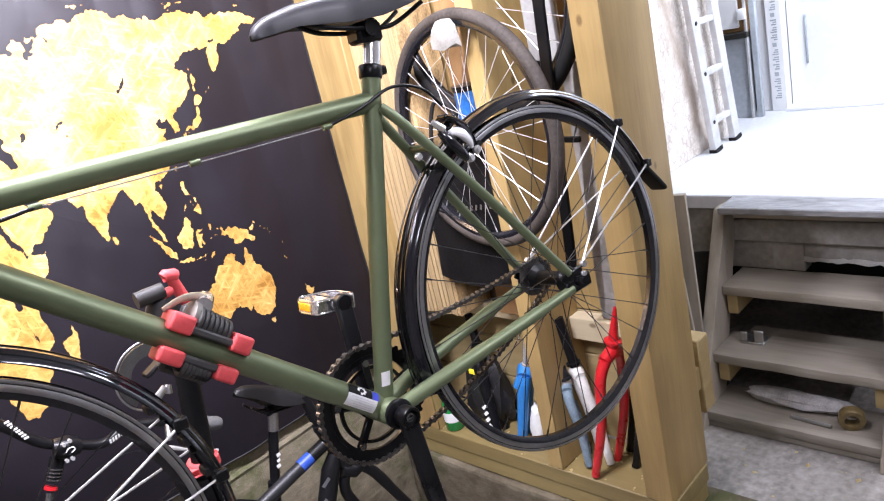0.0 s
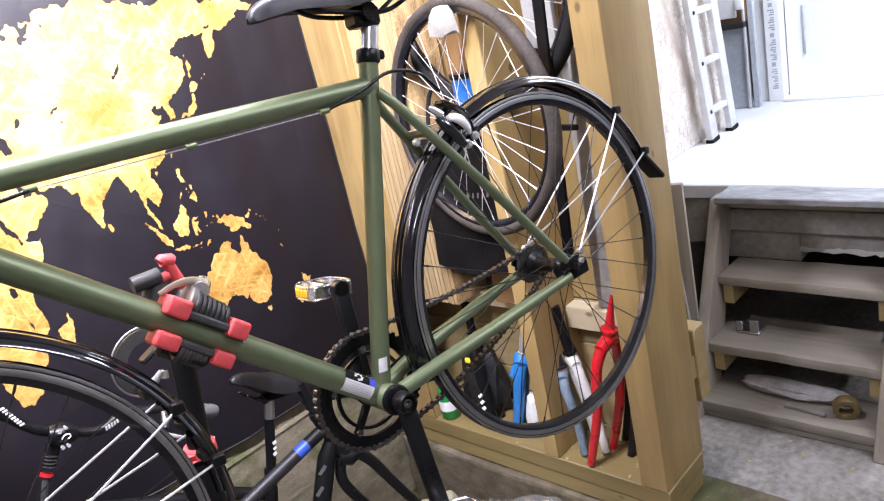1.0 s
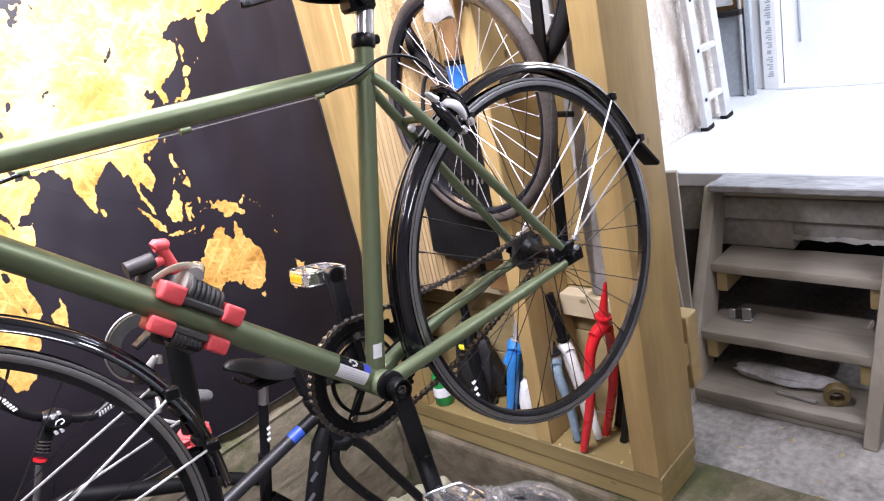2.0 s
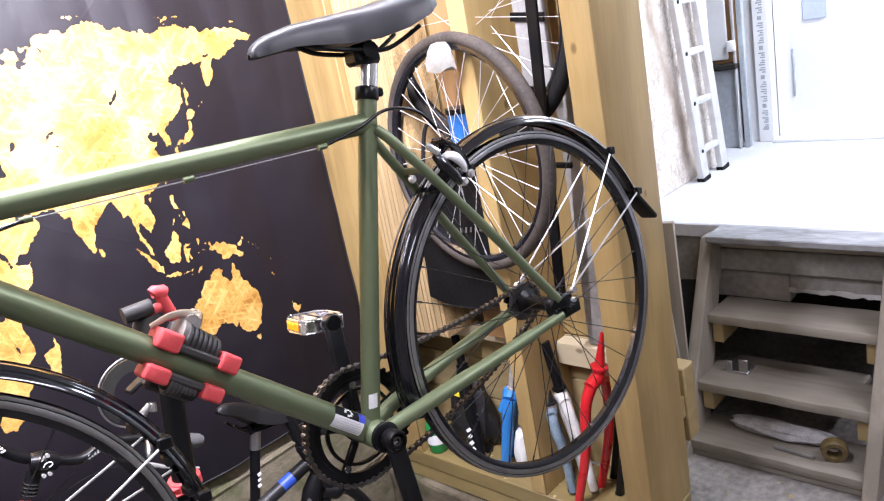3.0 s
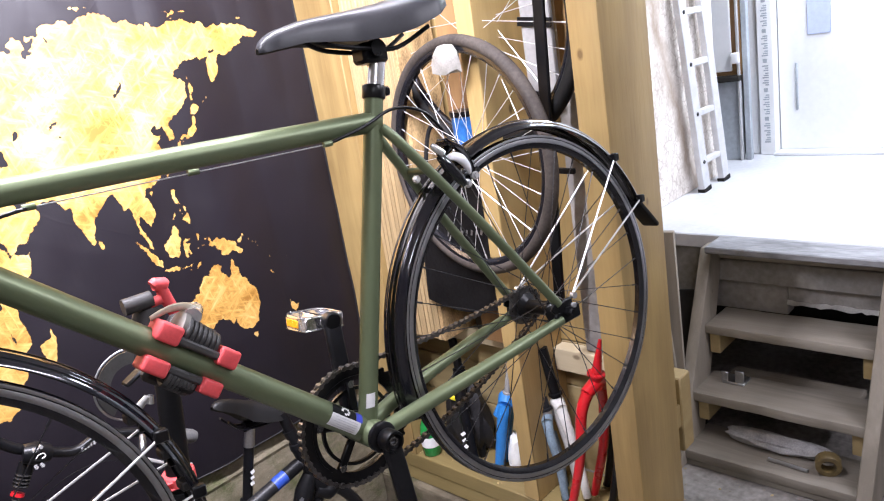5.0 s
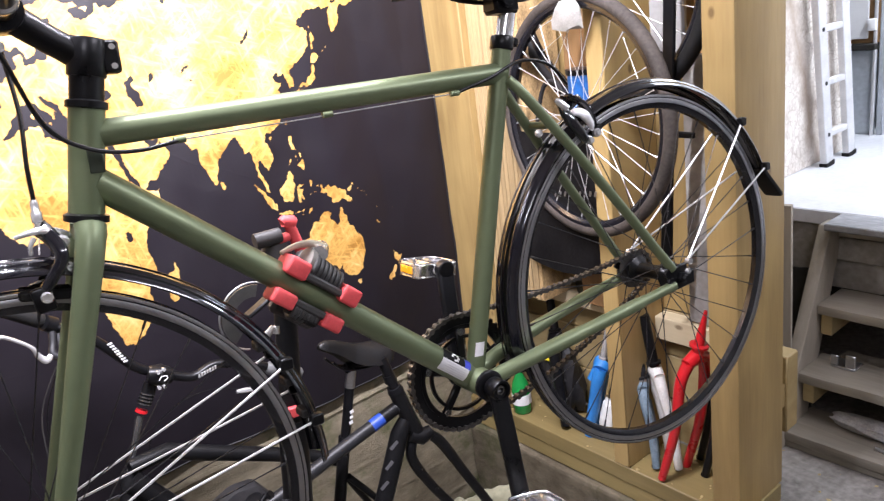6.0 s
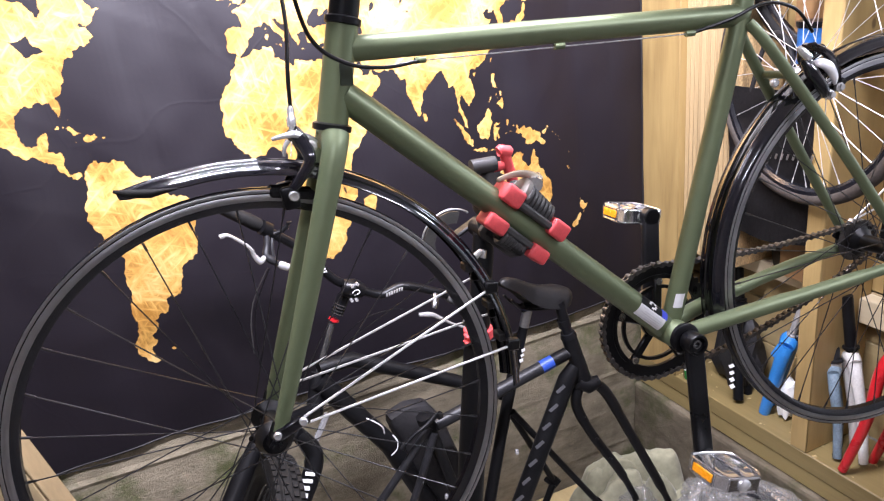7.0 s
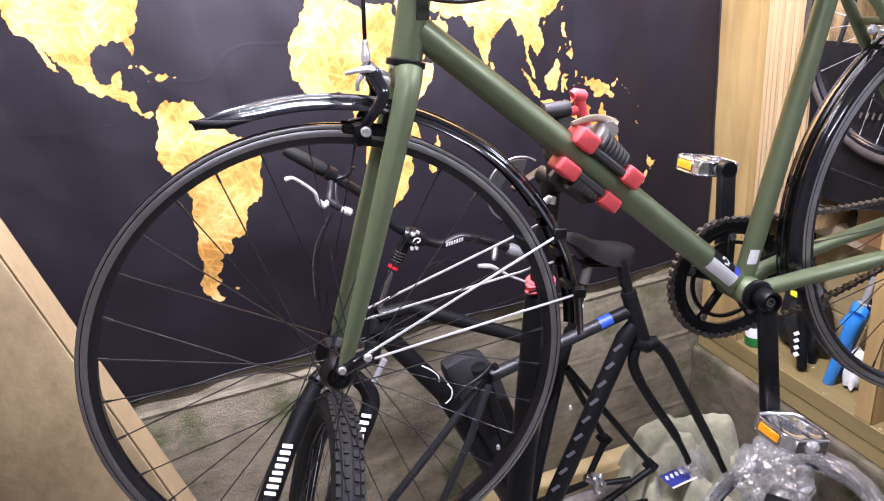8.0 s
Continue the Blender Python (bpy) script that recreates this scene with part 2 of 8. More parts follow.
M_dock = mat("painted_floor", (0.62, 0.63, 0.66), 0.6, 0, 0.08, 5, 0.1, 60)
M_plaster = mat("plain_wall", (0.55, 0.53, 0.5), 0.9, 0, 0.1, 3, 0.1, 40)
M_cardboard = mat("cardboard", (0.195, 0.140, 0.068), 0.75, 0, 0.12, 4, 0.15, 90, colour2=(0.275, 0.208, 0.108))
M_sack = mat("beige_sack_cloth", (0.245, 0.235, 0.150), 0.85, 0, 0.10, 6, 0.12, 320, colour2=(0.33, 0.318, 0.215), sheen=0.2)
M_bag = mat("black_nylon", (0.018, 0.017, 0.018), 0.55, 0, 0.3, 12, 0.3, 90, spec=0.3)
def osb_mat():
    """Limewashed strand board: flat flakes lying all ways, thin brown gaps, one long brown run down the sheet."""
    m = mat("limewashed_board", (0.66, 0.57, 0.48), 0.8, 0, 0.2, 16, 0.4, 40, colour2=(0.82, 0.78, 0.73), stretch=(1, 1, 0.5))
    N, K = m.node_tree.nodes, m.node_tree.links
    b = N["Principled BSDF"]
    base = b.inputs["Base Color"].links[0].from_socket
    tc = N.new("ShaderNodeTexCoord")
    vo = N.new("ShaderNodeTexVoronoi")
    vo.feature = "DISTANCE_TO_EDGE"
    vo.inputs["Scale"].default_value = 24
    wob = N.new("ShaderNodeTexNoise")
    wob.inputs["Scale"].default_value = 9
    add = N.new("ShaderNodeVectorMath")
    add.operation = "MULTIPLY_ADD"
    add.inputs[1].default_value = (0.10, 0.10, 0.16)
    K.new(tc.outputs["Object"], wob.inputs[0])
    K.new(wob.outputs["Color"], add.inputs[0])
    K.new(tc.outputs["Object"], add.inputs[2])
    K.new(add.outputs[0], vo.inputs[0])
    gap = N.new("ShaderNodeMapRange")
    gap.inputs["From Max"].default_value = 0.07
    gap.inputs["To Min"].default_value, gap.inputs["To Max"].default_value = 0.45, 0.0
    K.new(vo.outputs["Distance"], gap.inputs[0])
    sep = N.new("ShaderNodeSeparateXYZ")
    K.new(add.outputs[0], sep.inputs[0])
    # the run leans: its x grows by 0.35 for each metre down
    lean = N.new("ShaderNodeMath")
    lean.operation = "MULTIPLY_ADD"
    lean.inputs[1].default_value = 0.36
    K.new(sep.outputs["Z"], lean.inputs[0])
    K.new(sep.outputs["X"], lean.inputs[2])
    off = N.new("ShaderNodeMath")
    off.operation = "SUBTRACT"
    off.inputs[1].default_value = 3.225
    K.new(lean.outputs[0], off.inputs[0])
    far = N.new("ShaderNodeMath")
    far.operation = "ABSOLUTE"
    K.new(off.outputs[0], far.inputs[0])
    run = N.new("ShaderNodeMapRange")
    run.inputs["From Max"].default_value = 0.075
    run.inputs["To Min"].default_value, run.inputs["To Max"].default_value = 0.75, 0.0
    K.new(far.outputs[0], run.inputs[0])
    most = N.new("ShaderNodeMath")
    most.operation = "MAXIMUM"
    K.new(gap.outputs[0], most.inputs[0])
    K.new(run.outputs[0], most.inputs[1])
    mx = N.new("ShaderNodeMix")
    mx.data_type = "RGBA"
    mx.inputs["B"].default_value = (0.30, 0.215, 0.15, 1)
    K.new(most.outputs[0], mx.inputs["Factor"])
    K.new(base, mx.inputs["A"])
    K.new(mx.outputs["Result"], b.inputs["Base Color"])
    return m


M_osb = osb_mat()
M_whitedoor = mat("white_door", (0.84, 0.85, 0.86), 0.5, 0, 0.04, 4)
M_greyboard = mat("grey_panel", (0.42, 0.46, 0.5), 0.7, 0, 0.15, 6)
M_greentint = mat("green_glass", (0.012, 0.22, 0.045), 0.12, 0, 0.1, 20)
M_yellow = mat("yellow_tape", (0.85, 0.72, 0.03), 0.4, 0, 0.05, 40)
M_dusted = mat("limed_worn_board", (0.24, 0.24, 0.245), 0.8, 0, 0.3, 7, 0.4, 60, colour2=(0.33, 0.335, 0.35), stretch=(1, 0.3, 1), patch=((0.16, 0.14, 0.12), 9.0, 0.58, 0.8))
M_duskboard = mat("dusty_grey_brown_board", (0.25, 0.235, 0.215), 0.85, 0, 0.2, 5, 0.2, 60, colour2=(0.32, 0.305, 0.285))
M_brake = mat("dark_polished_alloy", (0.30, 0.30, 0.31), 0.22, 0.95, 0.2, 40)
# near black: a dark batten's own colour, elsewhere shade put into the colour
M_dark = mat("dark_and_shaded_board", (0.02, 0.018, 0.016), 0.9, 0, 0.3, 6)


def film_mat():
    m = bpy.data.materials.new("clear_plastic_film")
    m.use_nodes = True
    N, K = m.node_tree.nodes, m.node_tree.links
    N.remove(N["Principled BSDF"])
    t, g, d = N.new("ShaderNodeBsdfTransparent"), N.new("ShaderNodeBsdfGlossy"), N.new("ShaderNodeBsdfDiffuse")
    g.inputs["Roughness"].default_value = 0.06
    d.inputs["Color"].default_value = (0.7, 0.7, 0.68, 1)
    m1, m2 = N.new("ShaderNodeMixShader"), N.new("ShaderNodeMixShader")
    m1.inputs[0].default_value, m2.inputs[0].default_value = 0.33, 0.11
    n = N.new("ShaderNodeTexNoise")
    n.inputs["Scale"].default_value = 30
    bp = N.new("ShaderNodeBump")
    bp.inputs["Strength"].default_value = 0.5
    bp.inputs["Distance"].default_value = 0.006
    K.new(n.outputs[0], bp.inputs["Height"])
    K.new(bp.outputs[0], g.inputs["Normal"])
    K.new(t.outputs[0], m1.inputs[1])
    K.new(g.outputs[0], m1.inputs[2])
    K.new(m1.outputs[0], m2.inputs[1])
    K.new(d.outputs[0], m2.inputs[2])
    K.new(m2.outputs[0], N["Material Output"].inputs["Surface"])
    return m


M_film = film_mat()


def tapestry_mat():
    """Black cloth with a print of gold-leaf land; the land is read from the cloth's own 'land' values."""
    m = bpy.data.materials.new("map_print_cloth")
    m.use_nodes = True
    N, K = m.node_tree.nodes, m.node_tree.links
    b = N["Principled BSDF"]
    at = N.new("ShaderNodeAttribute")
    at.attribute_name = "land"
    tc = N.new("ShaderNodeTexCoord")
    n1 = N.new("ShaderNodeTexNoise")
    n1.inputs["Scale"].default_value = 110
    n1.inputs["Detail"].default_value = 5
    n1.inputs["Roughness"].default_value = 0.65
    K.new(tc.outputs["Object"], n1.inputs[0])
    a = N.new("ShaderNodeMath")
    a.operation = "MULTIPLY_ADD"
    a.inputs[1].default_value = 0.009
    K.new(n1.outputs[0], a.inputs[0])
    sub = N.new("ShaderNodeMath")
    sub.operation = "SUBTRACT"
    sub.inputs[1].default_value = 0.0045
    K.new(at.outputs["Fac"], sub.inputs[0])
    K.new(sub.outputs[0], a.inputs[2])
    th = N.new("ShaderNodeMapRange")
    th.inputs["From Min"].default_value, th.inputs["From Max"].default_value = -0.0006, 0.0006
    K.new(a.outputs[0], th.inputs[0])
    # brushed leaf: fibrous strokes in several directions
    s1 = None
    for turn, size in ((0.35, 20), (1.35, 24), (2.45, 17)):
        mp = N.new("ShaderNodeMapping")
        mp.vector_type = "TEXTURE"
        mp.inputs["Rotation"].default_value = (0, turn, 0)
        mp.inputs["Scale"].default_value = (5.0, 1.0, 1.0)
        K.new(tc.outputs["Object"], mp.inputs[0])
        st = N.new("ShaderNodeTexNoise")
        st.inputs["Scale"].default_value = size * 4.6
        st.inputs["Detail"].default_value = 5
        st.inputs["Distortion"].default_value = 0.6
        K.new(mp.outputs[0], st.inputs[0])
        if s1 is None:
            s1 = st
        else:
            mx0 = N.new("ShaderNodeMath")
            mx0.operation = "MAXIMUM"
            K.new(s1.outputs[0], mx0.inputs[0])
            K.new(st.outputs[0], mx0.inputs[1])
            s1 = mx0
    lo = N.new("ShaderNodeTexNoise")
    lo.inputs["Scale"].default_value = 9
    lo.inputs["Detail"].default_value = 4
    K.new(tc.outputs["Object"], lo.inputs[0])
    bl = N.new("ShaderNodeMath")
    bl.operation = "MULTIPLY_ADD"
    bl.inputs[1].default_value = 0.5
    K.new(lo.outputs[0], bl.inputs[0])
    hf = N.new("ShaderNodeMath")
    hf.operation = "MULTIPLY"
    hf.inputs[1].default_value = 0.6
    K.new(s1.outputs[0], hf.inputs[0])
    K.new(hf.outputs[0], bl.inputs[2])
    s1 = bl
    ramp = N.new("ShaderNodeValToRGB")
    e = ramp.color_ramp.elements
    e[0].position, e[1].position = 0.48, 0.74
    e[0].color, e[1].color = (0.38, 0.175, 0.026, 1), (0.93, 0.66, 0.27, 1)
    mid = e.new(0.60)
    mid.color = (0.70, 0.395, 0.095, 1)
    K.new(s1.outputs[0], ramp.inputs[0])
    cl = N.new("ShaderNodeTexNoise")
    cl.inputs["Scale"].default_value = 3.5
    K.new(tc.outputs["Object"], cl.inputs[0])
    cr = N.new("ShaderNodeValToRGB")
    cr.color_ramp.elements[0].color, cr.color_ramp.elements[1].color = (0.0038, 0.0025, 0.0045, 1), (0.0085, 0.0058, 0.0100, 1)
    K.new(cl.outputs[0], cr.inputs[0])
    mx = N.new("ShaderNodeMix")
    mx.data_type = "RGBA"
    K.new(th.outputs[0], mx.inputs["Factor"])
    K.new(cr.outputs[0], mx.inputs["A"])
    K.new(ramp.outputs[0], mx.inputs["B"])
    K.new(mx.outputs["Result"], b.inputs["Base Color"])
    ro = N.new("ShaderNodeMapRange")
    ro.inputs["To Min"].default_value, ro.inputs["To Max"].default_value = 0.52, 0.36
    K.new(th.outputs[0], ro.inputs[0])
    K.new(ro.outputs[0], b.inputs["Roughness"])
    me_ = N.new("ShaderNodeMath")
    me_.operation = "MULTIPLY"
    me_.inputs[1].default_value = 0.3
    K.new(th.outputs[0], me_.inputs[0])
    K.new(me_.outputs[0], b.inputs["Metallic"])
    b.inputs["Specular IOR Level"].default_value = 0.42
    K.new(th.outputs[0], b.inputs["Coat Weight"])
    b.inputs["Coat IOR"].default_value = 1.75
    b.inputs["Coat Roughness"].default_value = 0.34
    bp = N.new("ShaderNodeBump")
    bp.inputs["Strength"].default_value = 0.22
    bp.inputs["Distance"].default_value = 0.002
    K.new(s1.outputs[0], bp.inputs["Height"])
    # thin storage creases across the cloth
    wob = N.new("ShaderNodeTexNoise")
    wob.inputs["Scale"].default_value = 2.0
    wv = N.new("ShaderNodeVectorMath")
    wv.operation = "MULTIPLY_ADD"
    wv.inputs[1].default_value = (0.35, 0.35, 0.35)
    K.new(tc.outputs["Object"], wob.inputs[0])
    K.new(wob.outputs["Color"], wv.inputs[0])
    K.new(tc.outputs["Object"], wv.inputs[2])
    vo = N.new("ShaderNodeTexVoronoi")
    vo.feature = "DISTANCE_TO_EDGE"
    vo.inputs["Scale"].default_value = 2.4
    K.new(wv.outputs[0], vo.inputs[0])
    vr = N.new("ShaderNodeMapRange")
    vr.inputs["From Min"].default_value, vr.inputs["From Max"].default_value = 0.0, 0.012
    vr.inputs["To Min"].default_value, vr.inputs["To Max"].default_value = 1.0, 0.0
    K.new(vo.outputs["Distance"], vr.inputs[0])
    b2 = N.new("ShaderNodeBump")
    b2.inputs["Strength"].default_value = 0.05
    b2.inputs["Distance"].default_value = 0.004
    K.new(vr.outputs[0], b2.inputs["Height"])
    K.new(bp.outputs[0], b2.inputs["Normal"])
    K.new(b2.outputs[0], b.inputs["Normal"])
    return m


M_map = tapestry_mat()

# ---- building tools ----
def mesh_of(bm, name, smooth=True):
    me = bpy.data.meshes.new(name)
    bmesh.ops.recalc_face_normals(bm, faces=bm.faces)
    bm.to_mesh(me)
    bm.free()
    if smooth:
        me.polygons.foreach_set("use_smooth", [True] * len(me.polygons))
        me.set_sharp_from_angle(angle=radians(38))
    return me


def part(name, bm, material, parent=None, label="", smooth=True):
    me = mesh_of(bm, name, smooth)
    me.materials.append(material)
    ob = new(name, me)
    if parent:
        ob.parent = parent
    if label:
        ob["label"] = label
    return ob


def share(name, source, parent, m):
    """Another object on the same mesh."""
    ob = new(name, source.data)
    ob.parent = parent
    ob.matrix_basis = m
    return ob


def empty(name, m=None, label="", category="", group="", kind=""):
    ob = new(name)
    ob.empty_display_size = 0.05
    if m is not None:
        ob.matrix_basis = m
    return tagged(ob, label, category, group, kind)


def V(*a):
    return Vector(a)


def sweep(pts, radii, n=12, bm=None, closed=False, flat=1.0, caps=True):
    """A round bar along points; radii: one for all or one each; flat squeezes it across."""
    bm = bm or bmesh.new()
    pts = [Vector(p) for p in pts]
    if not isinstance(radii, (list, tuple)):
        radii = [radii] * len(pts)
    count = len(pts)
    if len(radii) != count:
        radii = [float(r) for r in np.interp(np.linspace(0, 1, count), np.linspace(0, 1, len(radii)), radii)]
    rings, side = [], None
    for i, p in enumerate(pts):
        a = pts[i - 1] if (i or closed) else p
        b = pts[(i + 1) % count] if (i < count - 1 or closed) else p
        d = (b - a).normalized()
        if side is None:
            side = d.orthogonal().normalized()
        side = (side - d * side.dot(d)).normalized()
        up = d.cross(side)
        rings.append([bm.verts.new(p + radii[i] * (math.cos(t) * side + flat * math.sin(t) * up)) for t in [2 * math.pi * k / n for k in range(n)]])
    for i in range(count if closed else count - 1):
        r, s = rings[i], rings[(i + 1) % count]
        for k in range(n):
            bm.faces.new((r[k], r[(k + 1) % n], s[(k + 1) % n], s[k]))
    if caps and not closed:
        bm.faces.new(rings[0][::-1])
        bm.faces.new(rings[-1])
    return bm


def spline(pts, steps=8):
    """Catmull-Rom through the points."""
    P = [Vector(p) for p in pts]
    out = []
    for i in range(len(P) - 1):
        a, b, c, d = P[max(0, i - 1)], P[i], P[i + 1], P[min(len(P) - 1, i + 2)]
        for s in range(steps):
            t = s / steps
            out.append(0.5 * ((2 * b) + (c - a) * t + (2 * a - 5 * b + 4 * c - d) * t * t + (3 * b - a - 3 * c + d) * t ** 3))
    out.append(P[-1])
    return out


def block(lo, hi, bevel=0.002, bm=None, seg=1):
    bm = bm or bmesh.new()
    lo, hi = Vector(lo), Vector(hi)
    made = bmesh.ops.create_cube(bm, size=1)["verts"]
    for v in made:
        v.co = Vector([lo[i] + (v.co[i] + 0.5) * (hi[i] - lo[i]) for i in range(3)])
    if bevel:
        edges = list({e for v in made for e in v.link_edges})
        bmesh.ops.bevel(bm, geom=edges, offset=bevel, segments=seg, affect="EDGES", profile=0.5)
    return bm


def slab_between(a, b, across, thick, wide, bevel=0.002, bm=None, seg=1):
    """A bar from a to b, 'wide' along the direction across, 'thick' the other way."""
    a, b = Vector(a), Vector(b)
    d = (b - a).normalized()
    s = Vector(across)
    s = (s - d * s.dot(d)).normalized()
    u = d.cross(s)
    bm = bm or bmesh.new()
    tmp = block((-wide / 2, -thick / 2, 0), (wide / 2, thick / 2, (b - a).length), bevel, seg=seg)
    m = Matrix((s, u, d)).transposed().to_4x4()
    m.translation = a
    bmesh.ops.transform(tmp, matrix=m, verts=tmp.verts)
    me = bpy.data.meshes.new("t")
    tmp.to_mesh(me)
    tmp.free()
    bm.from_mesh(me)
    bpy.data.meshes.remove(me)
    return bm


def lathe(profile, axis="y", n=32, bm=None, at=(0, 0, 0), turn=None, closed=False):
    """Profile rows (radius, along) turned about an axis."""
    bm = bm or bmesh.new()
    at = Vector(at)
    rings = []
    for r, h in profile:
        ring = []
        for k in range(n):
            t = 2 * math.pi * k / n
            c, s = r * math.cos(t), r * math.sin(t)
            p = {"y": Vector((c, h, s)), "z": Vector((c, s, h)), "x": Vector((h, c, s))}[axis]
            if turn is not None:
                p = turn @ p
            ring.append(bm.verts.new(at + p))
        rings.append(ring)
    pairs = list(zip(rings, rings[1:])) + ([(rings[-1], rings[0])] if closed else [])
    for a, b in pairs:
        for k in range(n):
            bm.faces.new((a[k], a[(k + 1) % n], b[(k + 1) % n], b[k]))
    if not closed:
        if profile[0][0] > 1e-6:
            bm.faces.new(rings[0][::-1])
        if profile[-1][0] > 1e-6:
            bm.faces.new(rings[-1])
    bmesh.ops.remove_doubles(bm, verts=bm.verts, dist=1e-6)
    return bm


def letters(parent, p, d, up, count, pitch, tall, material, seed=1, heavy=0.55):
    """A row of plain slanted bars in place of lettering; d runs along the row, up the bars."""
    rng = random.Random(seed)
    p, d, up = Vector(p), Vector(d).normalized(), Vector(up)
    up = (up - d * up.dot(d)).normalized()
    for i in range(count):
        c = p + d * pitch * i
        lean = d * pitch * 0.16
        h = up * tall * rng.uniform(0.42, 0.5)
        part("printed_mark", slab_between(c - h - lean, c + h + lean, d, 0.0012, pitch * heavy * rng.uniform(0.8, 1.1), 0), material, parent, smooth=False)


# ---- the room ----
PIT, UP, DOCK, CEIL = -0.45, -0.135, 0.56, 2.5
WALL = 1.915


def structure(name, bm, material, label, category="", smooth=False):
    ob = part(name, bm, material, smooth=smooth)
    return tagged(ob, label, category or name.split("_")[0], kind="structure")


def rough_face(x0, x1, z0, z1, y, nx, nz, amp, seed):
    """Uneven upright face that looks towards -y."""
    bm = bmesh.new()
    grid = []
    for j in range(nz + 1):
        row = []
        for i in range(nx + 1):
            x, z = x0 + (x1 - x0) * i / nx, z0 + (z1 - z0) * j / nz
            board = ((z + 0.03) / 0.145) % 1.0
            ridge = 0.003 * max(0.0, 0.35 + noise.noise((x * 1.1, round(z / 0.145), 4.0))) if board < 0.05 else 0.0
            if abs(z - 0.212 - 0.002 * math.sin(x * 7)) < 0.006:
                ridge = 0.0055
            d = amp * noise.noise((x * 3.1 + seed, z * 5.3, seed)) + 0.4 * amp * noise.noise((x * 17, z * 23, seed)) + ridge
            row.append(bm.verts.new((x, y - max(-0.004, d), z)))
        grid.append(row)
    for j in range(nz):
        for i in range(nx):
            bm.faces.new((grid[j][i], grid[j][i + 1], grid[j + 1][i + 1], grid[j + 1][i]))
    return bm


structure("wall_north", rough_face(-2.8, 1.62, PIT - 0.05, 0.6, WALL, 280, 90, 0.006, 2.0), M_concrete, "grey board-marked concrete wall, stained and damp", "wall")
structure("wall_north_back", block((-2.8, WALL + 0.012, PIT - 0.05), (4.2, WALL + 0.2, CEIL), 0), M_plaster, "plain wall hidden behind the cloth", "wall")
structure("floor", block((-2.8, -2.4, PIT - 0.1), (1.40, WALL, PIT), 0), M_floor, "sunken dusty concrete floor", "floor")
structure("floor_upper", block((1.60, -2.4, UP - 0.2), (4.2, 2.2, UP), 0), M_floor, "dusty concrete floor before the steps", "floor")


def kerb_mesh():
    bm = block((1.385, -2.4, PIT - 0.05), (1.64, WALL - 0.002, -0.082), 0.012, seg=2)
    bmesh.ops.subdivide_edges(bm, edges=[e for e in bm.edges if e.calc_length() > 0.2], cuts=40, use_grid_fill=True)
    for v in bm.verts:
        if v.co.z > -0.4:
            v.co += Vector((noise.noise(v.co * 9) * 0.010, 0, min(0.003, noise.noise(v.co * 11 + Vector((5, 0, 0))) * 0.006)))
    return bm


M_kerb = concrete_mat("dirty_concrete", (0.085, 0.069, 0.046), (0.20, 0.168, 0.116), (0.055, 0.062, 0.020))
structure("kerb", kerb_mesh(), M_kerb, "rough concrete kerb under the timber frame", "kerb")
structure("ceiling", block((-2.8, -2.4, CEIL), (4.2, 2.2, CEIL + 0.1), 0), M_plaster, "plain pale ceiling", "ceiling")
structure("wall_south", block((-2.8, -2.5, PIT), (4.2, -2.4, CEIL), 0), M_plaster, "plain wall", "wall")
structure("wall_west", block((-2.9, -2.5, PIT), (-2.8, 2.1, CEIL), 0), M_plaster, "plain wall", "wall")
structure("wall_east", block((4.2, -2.5, PIT), (4.3, 2.3, CEIL), 0), M_plaster, "plain wall", "wall")

# timber frame wall, face at x = 1.40
FX, FB = 1.40, 1.60
PLATE = 0.028
frame_wall = empty("wall_stud", Matrix(), "open timber stud wall of yellow planed posts on a double plate", "stud wall", kind="structure")
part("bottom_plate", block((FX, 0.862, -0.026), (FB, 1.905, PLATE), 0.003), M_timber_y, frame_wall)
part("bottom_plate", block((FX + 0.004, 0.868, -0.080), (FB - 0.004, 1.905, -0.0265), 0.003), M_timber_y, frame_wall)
part("post", block((FX - 0.002, 0.866, PLATE), (FB + 0.012, 0.942, CEIL), 0.004, seg=2), M_timber, frame_wall)
part("stud", block((FX, 1.208, PLATE), (FB, 1.262, CEIL), 0.003), M_timber, frame_wall)
part("stud", block((FX, 1.716, PLATE), (FX + 0.062, 1.893, CEIL), 0.003), M_timber, frame_wall)
M_newboard = wood_mat("fresh_pale_board", (0.42, 0.335, 0.20), (0.60, 0.51, 0.34), "y", 0.7)
part("nogging", block((FB - 0.05, 0.943, 0.385), (FB - 0.002, 1.207, 0.455), 0.003), M_newboard, frame_wall)
part("nogging", block((FB - 0.075, 1.263, 0.43), (FB - 0.002, 1.715, 0.475), 0.003), M_newboard, frame_wall)
for y0, y1, mm in ((0.9435, 1.11, M_brownboard), (1.115, 1.27, M_timber), (1.275, 1.44, M_brownboard), (1.445, 1.60, M_timber), (1.605, 1.9, M_brownboard)):
    part("back_board", block((FB + 0.002, y0, 0.46), (FB + 0.022, y1, CEIL), 0.002), mm, frame_wall)
for z0, z1 in ((0.03, 0.165), (0.17, 0.31), (0.315, 0.455)):
    part("back_board", block((FB + 0.002, 0.9435, z0), (FB + 0.020, 1.9, z1), 0.002), M_pale, frame_wall)

